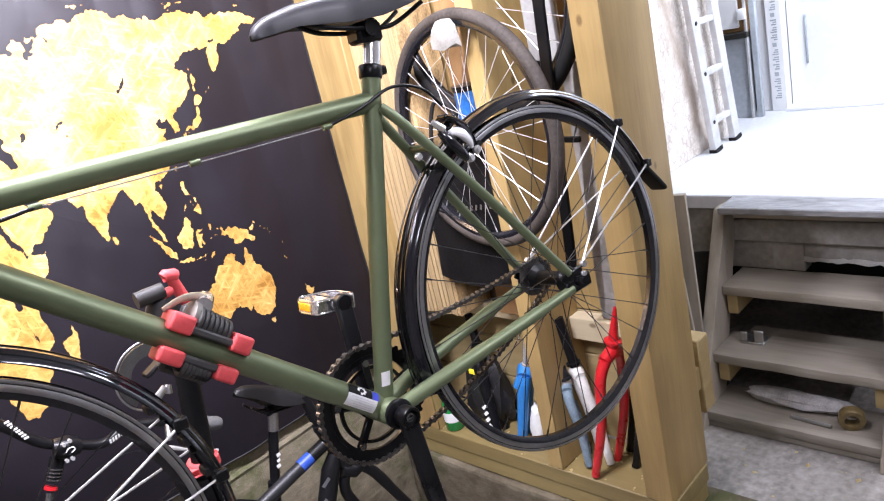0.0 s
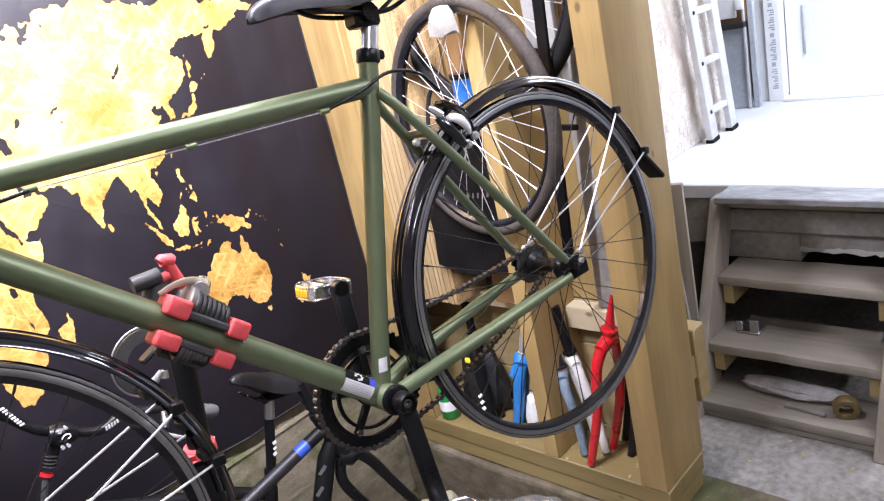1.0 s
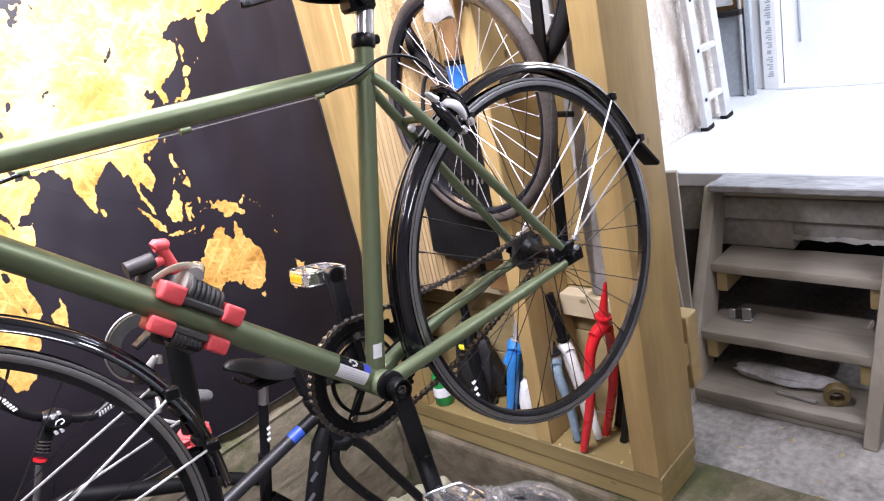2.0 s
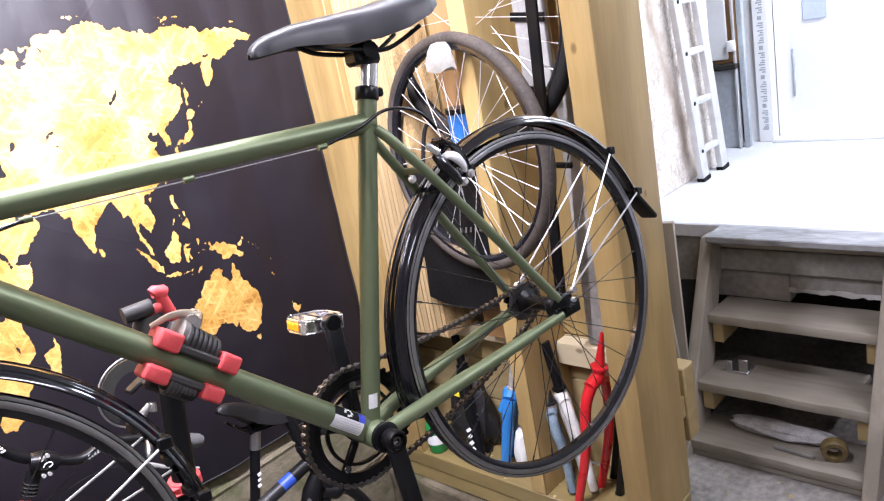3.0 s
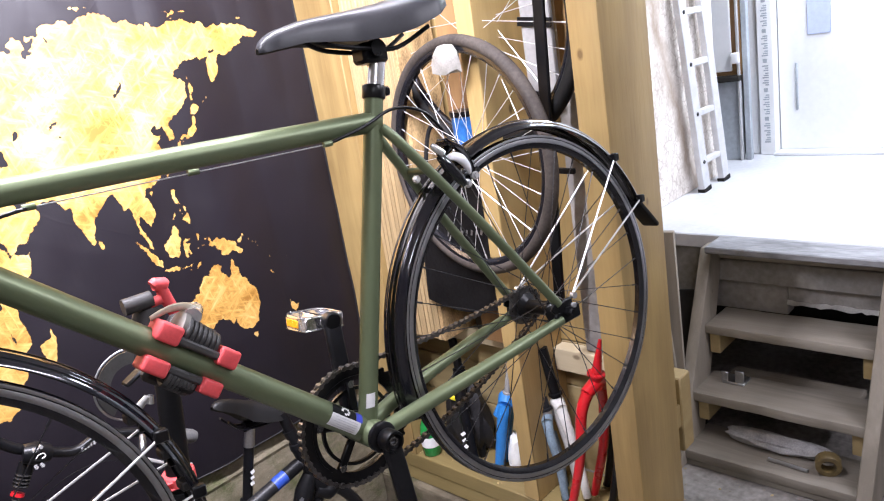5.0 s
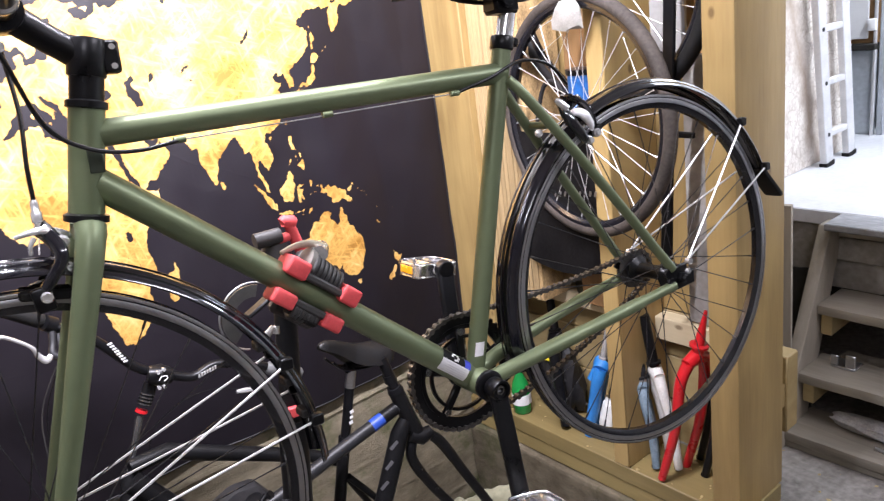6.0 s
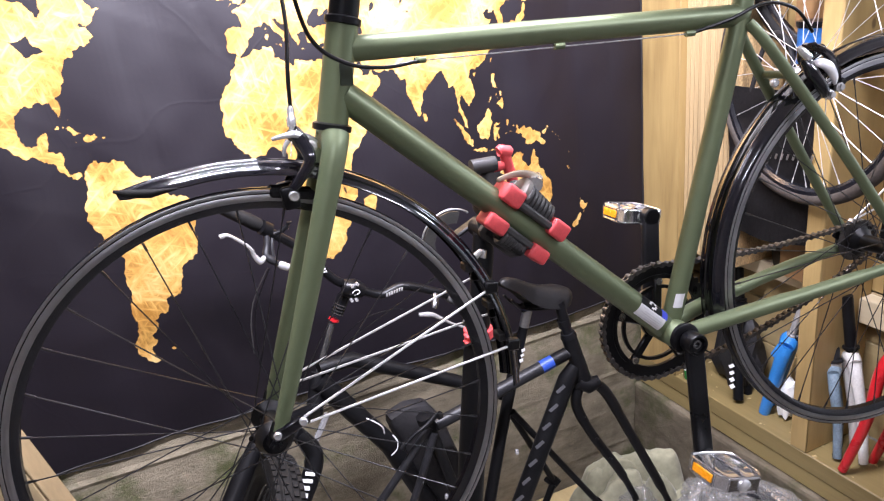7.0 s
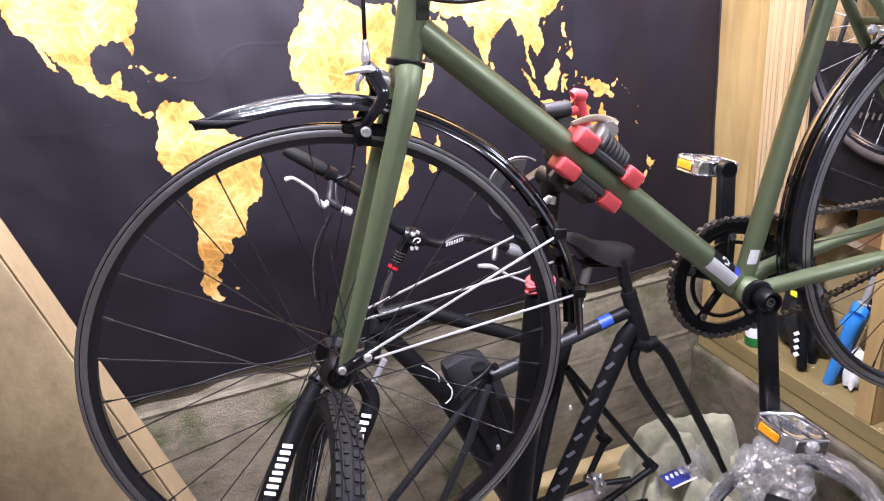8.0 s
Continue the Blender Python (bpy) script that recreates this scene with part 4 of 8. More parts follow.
def build_map():
    rng = random.Random(4)
    x0, x1, top = -1.35, 1.397, 2.1
    nx, nz = 760, 500
    xs = np.linspace(x0, x1, nx + 1)
    hems = np.array([hem_z(x) for x in xs])
    X = np.repeat(xs[None, :], nz + 1, 0)
    Z = hems[None, :] + (top - hems[None, :]) * np.linspace(0, 1, nz + 1)[:, None]
    sheet = np.full((int((PRINT_Z1 - PRINT_Z0) / PRINT_STEP) + 2, int((PRINT_X1 - PRINT_X0) / PRINT_STEP) + 2), -0.03)
    for pts in [NORTH_AMERICA, SOUTH_AMERICA, AFRICA, EURASIA, AUSTRALIA] + ISLANDS:
        add_depth(sheet, [print_at(*p) for p in coast(list(pts), 3, rng)])
    for pts in SEAS:
        add_depth(sheet, [print_at(*p) for p in coast(list(pts), 2, rng)], True)
    u, v = (X - PRINT_X0) / PRINT_STEP, (Z - PRINT_Z0) / PRINT_STEP
    i, j = u.astype(int), v.astype(int)
    u, v = u - i, v - j
    depth = (sheet[j, i] * (1 - u) + sheet[j, i + 1] * u) * (1 - v) + (sheet[j + 1, i] * (1 - u) + sheet[j + 1, i + 1] * u) * v
    # the folds are soft: reckoned at every fourth place and filled in between
    cx, cz = np.linspace(x0, x1, nx // 4 + 1), np.linspace(0, 1, nz // 4 + 1)
    fold = np.array([[cloth_y(x, hem_z(x) + (top - hem_z(x)) * t) for x in cx] for t in cz])
    fold = np.array([np.interp(xs, cx, row) for row in fold])
    fold = np.array([np.interp(np.linspace(0, 1, nz + 1), cz, fold[:, k]) for k in range(nx + 1)]).T
    verts = np.stack((X, fold, Z), -1).reshape(-1, 3)
    w = nx + 1
    k = (np.arange(nz)[:, None] * w + np.arange(nx)[None, :]).ravel()
    me = bpy.data.meshes.new("wall_hanging")
    me.from_pydata(verts, [], np.stack((k, k + 1, k + w + 1, k + w), -1))
    me.attributes.new("land", "FLOAT", "POINT").data.foreach_set("value", depth.ravel().astype(np.float32))
    me.polygons.foreach_set("use_smooth", [True] * len(me.polygons))
    me.materials.append(M_map)
    ob = tagged(new("wall_hanging", me), "black cloth wall hanging printed with a gold world map", "tapestry")
    bm = bmesh.new()
    sweep([(x, cloth_y(x, hem_z(x)) - 0.001, hem_z(x)) for x in np.linspace(x0, x1, 120)], 0.0025, 6, bm)
    part("hem", bm, M_bag, ob)
    bm = bmesh.new()
    sweep([(x1, cloth_y(x1, z) - 0.001, z) for z in np.linspace(hem_z(x1), top, 60)], 0.003, 6, bm)
    part("hem", bm, M_bag, ob)
    return ob


build_map()

# ---- the green bicycle; its own axes: x to the rear, y to its far side, z up ----
BIKE = Matrix(((0.98786, 0.11246, 0.10713, 0.5936), (-0.11991, 0.9906, 0.06581, 0.8461), (-0.09872, -0.07786, 0.99206, 0.7974), (0, 0, 0, 1)))
bike = empty("bicycle", BIKE, "green city bicycle without tyres, clamped in a repair stand", "bicycle")
RH, FH = V(0.4045, 0, 0.0915), V(-0.6065, 0, -0.0485)


def polar(c, r, deg, y=0.0):
    return V(c.x + r * math.cos(radians(deg)), y, c.z + r * math.sin(radians(deg)))


def wheel(name, parent, centre, r, spokes, spoke_mat, rim_mat, hub_w=0.05, rim_w=0.010, rim_d=0.020, tyre=0.0, track=True, phase=0.0, tyre_mat=None, hub_mat=None, hub_r=0.017, cross=3, spoke_r=0.0009, rot=None):
    """A spoked wheel about its own y axis: rim with hub, spokes, nipples and, where it has one, the tyre under it."""
    top = V(*centre)
    o = rim_d
    prof = [(r, -rim_w), (r, -rim_w * 0.75), (r - 0.003, -rim_w * 0.6), (r - 0.003, rim_w * 0.6), (r, rim_w * 0.75), (r, rim_w), (r - o * 0.62, rim_w), (r - o, rim_w * 0.5), (r - o, -rim_w * 0.5), (r - o * 0.62, -rim_w)]
    rim = part(name, lathe(prof, "y", 96, closed=True), rim_mat, parent)
    rim.matrix_basis = Matrix.Translation(top) @ (rot or Matrix())
    if track:
        for s in (-1, 1):
            for r0, r1 in ((r - 0.0008, r - o * 0.20), (r - o * 0.26, r - o * 0.60)):
                w = (r0 - r1) * 0.09
                bow = [(r0 + (r1 - r0) * k / 8, s * (rim_w + 0.0004 + w * math.sin(math.pi * k / 8))) for k in range(9)]
                b = lathe(bow + [(r1, s * (rim_w - 0.001)), (r0, s * (rim_w - 0.001))], "y", 96, closed=True)
                part("brake_track", b, M_rim_side, rim, "worn dark-silver brake track")
    if tyre:
        n = 10
        prof = [(r + tyre * 0.42 + tyre * math.cos(2 * math.pi * k / n) * 0.95, tyre * math.sin(2 * math.pi * k / n)) for k in range(n)]
        part("tyre", lathe(prof, "y", 72, closed=True), tyre_mat or M_rubber, rim)
    h = hub_r
    part("hub", lathe([(0.004, -hub_w - 0.012), (0.0045, -hub_w), (h * 0.8, -hub_w), (h * 1.25, -hub_w * 0.72), (h * 1.25, -hub_w * 0.66), (h * 0.7, -hub_w * 0.5), (h * 0.65, 0), (h * 0.7, hub_w * 0.5), (h * 1.25, hub_w * 0.66), (h * 1.25, hub_w * 0.72), (h * 0.8, hub_w), (0.0045, hub_w), (0.004, hub_w + 0.012)], "y", 20), hub_mat or M_black, rim)
    first = None
    pitch = 2 * math.pi / spokes
    for i in range(spokes):
        side = 1 if i % 2 else -1
        lead = 1 if (i // 2) % 2 else -1
        a = phase + i * pitch
        ha = a + lead * cross * pitch * 2 * 0.5 * 1.9
        p0 = V(math.cos(ha) * h * 1.18, side * hub_w * 0.69, math.sin(ha) * h * 1.18)
        p1 = V(math.cos(a) * (r - o), side * 0.002, math.sin(a) * (r - o))
        d = p1 - p0
        m = Matrix.Translation(p0) @ d.to_track_quat("Z", "Y").to_matrix().to_4x4()
        if first is None:
            L = d.length
            bm = sweep([(0, 0, 0), (0, 0, L - 0.012), (0, 0, L - 0.0119), (0, 0, L + 0.002)], [spoke_r, spoke_r, spoke_r * 1.9, spoke_r * 1.9], 6)
            first = part("spoke", bm, spoke_mat, rim)
            first.matrix_basis = m
        else:
            share("spoke", first, rim, m)
    return rim


def tube(name, pts, r, material, parent, n=16, label="", flat=1.0):
    return part(name, sweep(pts, r, n, flat=flat), material, parent, label)


ht_t, ht_b = V(-0.4815, 0, 0.457), V(-0.5015, 0, 0.338)
st_t, bb0 = V(0.1025, 0, 0.510), V(0, 0, 0)
tube("head_tube", [ht_b, ht_t], 0.0195, M_green, bike, 24)
tube("top_tube", [(-0.474, 0, 0.428), (0.098, 0, 0.463)], 0.0158, M_green, bike, 24)
tube("down_tube", [(-0.486, 0, 0.374), (-0.3, 0, 0.232), (0, 0, 0)], [0.0185, 0.0185, 0.019], M_green, bike, 24)
tube("seat_tube", [bb0, st_t], 0.0148, M_green, bike, 24)
part("bottom_bracket_shell", lathe([(0.020, -0.036), (0.0215, -0.034), (0.0215, 0.034), (0.020, 0.036)], "y", 28), M_green, bike)
for s in (-1, 1):
    tube("seat_stay", spline([(0.098, s * 0.012, 0.452), (0.13, s * 0.024, 0.416), (0.25, s * 0.045, 0.274), (0.388, s * 0.060, 0.108)], 6), 0.0082, M_green, bike, 14)
    tube("chain_stay", spline([(0.012, s * 0.020, 0.000), (0.10, s * 0.036, 0.022), (0.25, s * 0.052, 0.052), (0.392, s * 0.060, 0.078)], 6), [0.0125] * 10 + [0.011] * 5 + [0.009] * 4, M_green, bike, 14)
    bm = slab_between((0.376, s * 0.060, 0.080), (0.442, s * 0.060, 0.087), (0, 0, 1), 0.007, 0.027, 0.003)
    slab_between((0.384, s * 0.060, 0.100), (0.424, s * 0.060, 0.104), (0, 0, 1), 0.007, 0.022, 0.003, bm)
    slab_between((0.374, s * 0.060, 0.094), (0.392, s * 0.060, 0.120), (1, 0, 0), 0.006, 0.018, 0.002, bm)
    part("dropout", bm, M_black, bike)
    part("axle_nut", lathe([(0.0095, 0), (0.0095, 0.008), (0.006, 0.009), (0.005, 0.015), (0.0001, 0.015)], "y", 6, at=(RH.x, s * 0.064, RH.z), turn=Matrix.Diagonal((1, s, 1))), M_black, bike)
    part("dropout_bolt", lathe([(0.0052, 0), (0.0052, 0.004), (0.0038, 0.006), (0.0001, 0.006)], "y", 14, at=(0.421, s * 0.0640, 0.0990), turn=Matrix.Diagonal((1, s, 1))), M_chrome, bike)
part("seat_stay_bridge", sweep([(0.165, -0.028, 0.378), (0.165, 0.028, 0.378)], 0.006, 12), M_green, bike)
part("head_badge", block((-0.492, -0.0202, 0.385), (-0.476, -0.0185, 0.412), 0.001), mat("dark_green_badge", (0.030, 0.038, 0.024), 0.4, 0.2, 0.1, 40), bike, "small dark head badge")

# fork
for s in (-1, 1):
    tube("fork_blade", spline([(-0.502, s * 0.020, 0.328), (-0.510, s * 0.033, 0.294), (-0.545, s * 0.044, 0.165), (-0.578, s * 0.049, 0.045), (-0.600, s * 0.050, -0.032)], 6), [0.0175 - 0.0085 * (i / 24) for i in range(25)], M_green, bike, 16)
    part("fork_end", slab_between((-0.598, s * 0.050, -0.018), (-0.610, s * 0.050, -0.052), (1, 0, 0), 0.005, 0.020, 0.003), M_black, bike)
    part("axle_nut", lathe([(0.0085, 0), (0.0085, 0.004), (0.0055, 0.005), (0.005, 0.009), (0.0001, 0.009)], "y", 6, at=(FH.x, s * 0.053, FH.z), turn=Matrix.Diagonal((1, s, 1))), M_black, bike)
    part("bolt", lathe([(0.0054, 0), (0.0054, 0.003), (0.0042, 0.005), (0.0024, 0.005), (0.0024, 0.003), (0.0001, 0.003)], "y", 14, at=(-0.604, s * 0.0615, -0.031), turn=Matrix.Diagonal((1, s, 1))), M_chrome, bike)
    # mudguard eyelet arm
    part("mudguard_bracket", slab_between((-0.610, s * 0.058, -0.037), (-0.566, s * 0.060, -0.014), (0, 0, 1), 0.006, 0.016, 0.003), M_black_gloss, bike)
    part("bolt", lathe([(0.0055, 0), (0.0055, 0.004), (0.004, 0.006), (0.0001, 0.006)], "y", 12, at=(-0.572, s * 0.0635, -0.016), turn=Matrix.Diagonal((1, s, 1))), M_chrome, bike)
part("fork_crown", sweep([(-0.5025, -0.020, 0.319), (-0.5025, 0.020, 0.319)], 0.017, 18), M_green, bike)
axis = (ht_t - ht_b).normalized()
for p, r0, h in ((ht_b - axis * 0.007, 0.0242, 0.010), (ht_t - axis * 0.001, 0.0225, 0.010)):
    q = axis.to_track_quat("Z", "Y").to_matrix()
    part("headset_cup", lathe([(r0 - 0.002, 0), (r0, 0.001), (r0, h - 0.002), (r0 - 0.004, h)], "z", 28, at=p, turn=q), M_black, bike, "black headset cup")
q = axis.to_track_quat("Z", "Y").to_matrix()
part("headset_spacer", lathe([(0.0185, 0), (0.0185, 0.030), (0.017, 0.031)], "z", 28, at=ht_t + axis * 0.009, turn=q), M_black, bike)
stem_c = ht_t + axis * 0.053
bm = lathe([(0.020, -0.019), (0.021, -0.017), (0.021, 0.021), (0.020, 0.023), (0.0001, 0.023)], "z", 28, at=stem_c, turn=q)
bar_c = stem_c + V(-0.074, 0, 0.052)
sweep([stem_c, stem_c + V(-0.03, 0, 0.020), bar_c], [0.0165, 0.0155, 0.0165], 20, bm)
block(stem_c + V(0.014, -0.012, -0.017), stem_c + V(0.034, 0.012, 0.020), 0.003, bm)
lathe([(0.021, -0.021), (0.022, -0.019), (0.022, 0.019), (0.021, 0.021)], "y", 24, bm, at=bar_c)
stem = part("stem", bm, M_black, bike, "black quill-less stem")
for dz in (-0.009, 0.012):
    part("bolt", lathe([(0.0035, -0.014), (0.0035, 0.014)], "y", 10, at=stem_c + V(0.026, 0, dz)), M_chrome, stem)
tube("handlebar", spline([bar_c + V(-0.02, -0.30, 0.02), bar_c + V(-0.004, -0.16, 0.012), bar_c + V(0, -0.06, 0), bar_c, bar_c + V(0, 0.06, 0), bar_c + V(-0.004, 0.16, 0.012), bar_c + V(-0.02, 0.30, 0.02)], 6), 0.0125, M_black, bike, 16)
bm = lathe([(0.016, -0.008), (0.017, -0.006), (0.017, 0.006), (0.016, 0.008)], "y", 18, at=bar_c + V(-0.002, -0.075, 0.002))
sweep(spline([bar_c + V(-0.014, -0.078, -0.004), bar_c + V(-0.028, -0.082, -0.018), bar_c + V(-0.030, -0.10, -0.034), bar_c + V(-0.012, -0.13, -0.050)], 6), 0.005, 8, bm)
part("brake_lever", bm, M_chrome, bike, "polished brake lever")

M_pedal = mat("polished_cast_aluminium", (0.76, 0.76, 0.78), 0.13, 0.95, 0.15, 40, 0.08, 120)

# wheels, rims with no tyres
front = wheel("front_wheel", bike, FH, 0.3160, 32, M_spoke_dark, M_rim, 0.046, 0.0105, 0.024, phase=0.06, hub_r=0.0195)
rear = wheel("rear_wheel", bike, RH, 0.317, 32, M_spoke_dark, M_rim, 0.052, 0.0105, 0.024, phase=0.11, hub_r=0.020)


def mudguard(name, c, r, a0, a1, half, flare, lift=0.0):
    """Curved strip, arched across, with a rolled edge and two raised lines."""
    bm = bmesh.new()
    prof = []
    for k in range(57):
        t = -1 + 2 * k / 56
        bump = sum(0.0021 * math.cos((t - c0) * math.pi / 0.24) ** 2 for c0 in (-0.58, 0.0, 0.58) if abs(t - c0) < 0.12)
        prof.append((half * t, 0.0140 * (1 - t * t) ** 0.75 + bump))
    n = 60
    rings = []
    for i in range(n + 1):
        s = i / n
        a = a0 + (a1 - a0) * s
        w = 1.0 if s > flare else 0.25 + 0.75 * (s / flare) ** 0.6
        ring = []
        for y, h in prof:
            ring.append(bm.verts.new(polar(c, r + h * (0.4 + 0.6 * w) + lift * (1 - w), a, y * w)))
        for y, h in prof[::-1]:
            ring.append(bm.verts.new(polar(c, r + h * (0.4 + 0.6 * w) + lift * (1 - w) - 0.0016, a, y * w * 0.97)))
        rings.append(ring)
    m = len(rings[0])
    for p, q2 in zip(rings, rings[1:]):
        for k in range(m):
            bm.faces.new((p[k], p[(k + 1) % m], q2[(k + 1) % m], q2[k]))
    bm.faces.new(rings[0])
    bm.faces.new(rings[-1][::-1])
    return part(name, bm, M_black_gloss, bike, "gloss black plastic mudguard")


fg = mudguard("front_mudguard", FH, 0.336, 114.8, 2, 0.0255, 0.11, 0.016)
rg = mudguard("rear_mudguard", RH, 0.330, 23.5, 197, 0.0255, 0.02)
part("mudflap", slab_between(polar(RH, 0.338, 26), polar(RH, 0.373, 14), (0, 1, 0), 0.011, 0.040, 0.005, seg=2), M_rubber, rg, "black rubber flap end")
part("toe_cap", sweep([polar(FH, 0.336, 104, -0.025), polar(FH, 0.340, 109, -0.018), polar(FH, 0.348, 112.5, -0.009), polar(FH, 0.3575, 115, 0.0)], [0.001, 0.005, 0.005, 0.002], 10), M_rubber, fg)
for s in (-1, 1):
    for a, root in (((27.9, (-0.570, -0.063, -0.011)), (12.4, (-0.563, -0.063, -0.019))) if s < 0 else ((28.9, (-0.588, 0.063, -0.016)), (18.3, (-0.588, 0.063, -0.024)))):
        e = polar(FH, 0.343, a, s * 0.024)
        part("mudguard_stay", sweep([root, e], 0.0018, 8), M_spoke, fg, "bright steel stay")
        part("stay_clip", block(e + V(-0.010, -0.006, -0.007), e + V(0.008, 0.006, 0.009), 0.002), M_black, fg)
    for a in (47.6, 27.6):
        e = polar(RH, 0.338, a, s * 0.024)
        b0 = V(0.420, s * 0.068, 0.121)
        part("mudguard_stay", sweep([b0, e], 0.0018, 8), M_spoke, rg, "bright steel stay")
        part("stay_clip", block(e + V(-0.007, -0.006, -0.008), e + V(0.007, 0.006, 0.008), 0.002), M_black, rg)
    part("stay_bolt", lathe([(0.006, -0.004), (0.006, 0.004), (0.0001, 0.005)], "y", 12, at=(0.419, s * 0.070, 0.118)), M_chrome, rg)
for a in (14, 23, 34):
    part("spacer_block", block(polar(FH, 0.334, a) + V(-0.006, -0.012, -0.006), polar(FH, 0.334, a) + V(0.006, 0.012, 0.006), 0.002), M_grey_plastic, fg)


def caliper(name, at, up, out, label, material):
    """Side-pull rim brake: two curved arms, pads and pivot bolt."""
    at, up, out = Vector(at), Vector(up).normalized(), Vector(out).normalized()
    bm = bmesh.new()
    for s in (-1, 1):
        y = V(0, s, 0)
        sweep(spline([at + up * 0.020 + y * -0.010, at + up * 0.016 + y * 0.014, at - up * 0.004 + y * 0.030 + out * 0.004, at - up * 0.034 + y * 0.026 + out * 0.004, at - up * 0.050 + y * 0.020], 5), [0.0055] * 21, 10, bm, flat=1.4)
    sweep([at + up * 0.006 - out * 0.016, at + up * 0.006 + out * 0.020], 0.007, 12, bm)
    ob = part(name, bm, material, bike, label)
    for s in (-1, 1):
        p = at - up * 0.050 + V(0, s * 0.017, 0)
        along = up.cross(V(0, 1, 0))
        part("brake_pad", slab_between(p - along * 0.024, p + along * 0.024, up, 0.009, 0.011, 0.003), M_rubber, ob)
        part("pad_bolt", lathe([(0.0075, 0), (0.0075, 0.005), (0.0045, 0.006), (0.0045, 0.010), (0.0001, 0.010)], "y", 12, at=at - up * 0.048 + V(0, s * 0.026, 0), turn=Matrix.Diagonal((1, s, 1))), M_chrome, ob)
    return ob


def front_brake():
    """Dual-pivot caliper before the fork crown: bowed black arms, bright yoke, pad holders with bolts, barrel on the cable."""
    o = V(-0.5545, 0, 0.2600)
    for s in (-1, 1):
        p = [o + V(x, s * y, z) for x, y, z in ((0.004, 0.006, 0.072), (0.012, 0.018, 0.062), (0.018, 0.028, 0.048), (0.017, 0.031, 0.036), (0.007, 0.030, 0.021), (-0.003, 0.027, 0.008))]
        arm = part("brake_arm", sweep(spline(p, 6), [0.0100, 0.0095, 0.0085, 0.0078, 0.0072, 0.0068, 0.0065], 14, flat=0.62), M_black_gloss, bike, "glossy black caliper arm")
        part("pad_holder", slab_between(o + V(-0.009, s * 0.021, 0.010), o + V(-0.004, s * 0.021, -0.018), (1, 0, 0), 0.012, 0.021, 0.004, seg=2), M_black, arm)
        part("brake_pad", slab_between(o + V(-0.030, s * 0.015, 0.003), o + V(0.024, s * 0.015, -0.004), (0, 0, 1), 0.007, 0.012, 0.003), M_rubber, arm)
        part("pad_bolt", lathe([(0.0066, 0), (0.0066, 0.004), (0.0052, 0.006), (0.0032, 0.006), (0.0030, 0.003), (0.0001, 0.003)], "y", 18, at=o + V(-0.003, s * 0.028, -0.001), turn=Matrix.Diagonal((1, s, 1))), M_chrome, arm)
    yoke = part("brake_yoke", sweep(spline([o + V(-0.022, -0.012, 0.066), o + V(-0.010, -0.016, 0.069), o + V(0.004, -0.017, 0.071), o + V(0.020, -0.012, 0.066), o + V(0.031, -0.006, 0.060)], 5), [0.0026, 0.0036, 0.0052, 0.0056, 0.0044], 14, flat=0.75), M_chrome, bike, "bright metal caliper yoke")
    part("pivot_bolt", lathe([(0.0075, 0), (0.0075, 0.005), (0.005, 0.007), (0.0001, 0.007)], "y", 16, at=o + V(0.022, -0.020, 0.056), turn=Matrix.Diagonal((1, -1, 1))), M_chrome, yoke)
    part("release_lever", sweep(spline([o + V(-0.004, -0.019, 0.064), o + V(-0.009, -0.021, 0.056), o + V(-0.010, -0.021, 0.046)], 5), [0.0035, 0.0028, 0.0022], 8), M_chrome, yoke)
    part("barrel_adjuster", lathe([(0.0032, 0.030), (0.0045, 0.026), (0.0045, 0.018), (0.0058, 0.016), (0.0058, 0.006), (0.0040, 0.004), (0.0040, -0.004)], "z", 16, at=o + V(0.003, -0.008, 0.074)), M_chrome, yoke)
    part("brake_wire", sweep([o + V(0.003, -0.008, 0.074), o + V(-0.002, -0.018, 0.045)], 0.0008, 6), M_spoke, yoke)


front_brake()
caliper("rear_brake", polar(RH, 0.352, 119), polar(V(0, 0, 0), 1, 119), (0.8, 0, 0.5), "glossy black side-pull rear brake", M_black_gloss)
part("brake_cover", sweep(spline([(0.205, -0.026, 0.392), (0.216, -0.032, 0.393), (0.228, -0.035, 0.387), (0.240, -0.034, 0.374), (0.246, -0.031, 0.363)], 5), [0.004, 0.0085, 0.0105, 0.0085, 0.004], 16, flat=0.7), M_bright, bike, "polished brake arm, its lamp glint put into a near-white colour")
part("brake_body", sweep(spline([(0.196, -0.022, 0.398), (0.204, -0.030, 0.378), (0.220, -0.034, 0.358), (0.232, -0.030, 0.346)], 5), [0.008, 0.010, 0.009, 0.006], 12), M_black_gloss, bike, "glossy black brake body")
part("barrel_adjuster", sweep([(0.181, -0.022, 0.416), (0.186, -0.024, 0.411), (0.198, -0.028, 0.400)], [0.0035, 0.006, 0.006], 12), M_chrome, bike, "silver cable barrel")
part("pad_bolt", lathe([(0.0075, 0), (0.0075, 0.006), (0.005, 0.007), (0.0045, 0.012), (0.0001, 0.012)], "y", 12, at=(0.235, -0.030, 0.347), turn=Matrix.Diagonal((1, -1, 1))), M_chrome, bike)
part("pivot_bolt", lathe([(0.0065, 0), (0.0065, 0.005), (0.004, 0.007), (0.0001, 0.007)], "y", 12, at=(0.143, -0.020, 0.367), turn=Matrix.Diagonal((1, -1, 1))), M_chrome, bike)
part("brake_wire", sweep([(0.226, -0.034, 0.372), (0.231, -0.034, 0.318), (0.240, -0.034, 0.285)], 0.0008, 6), M_spoke, bike)

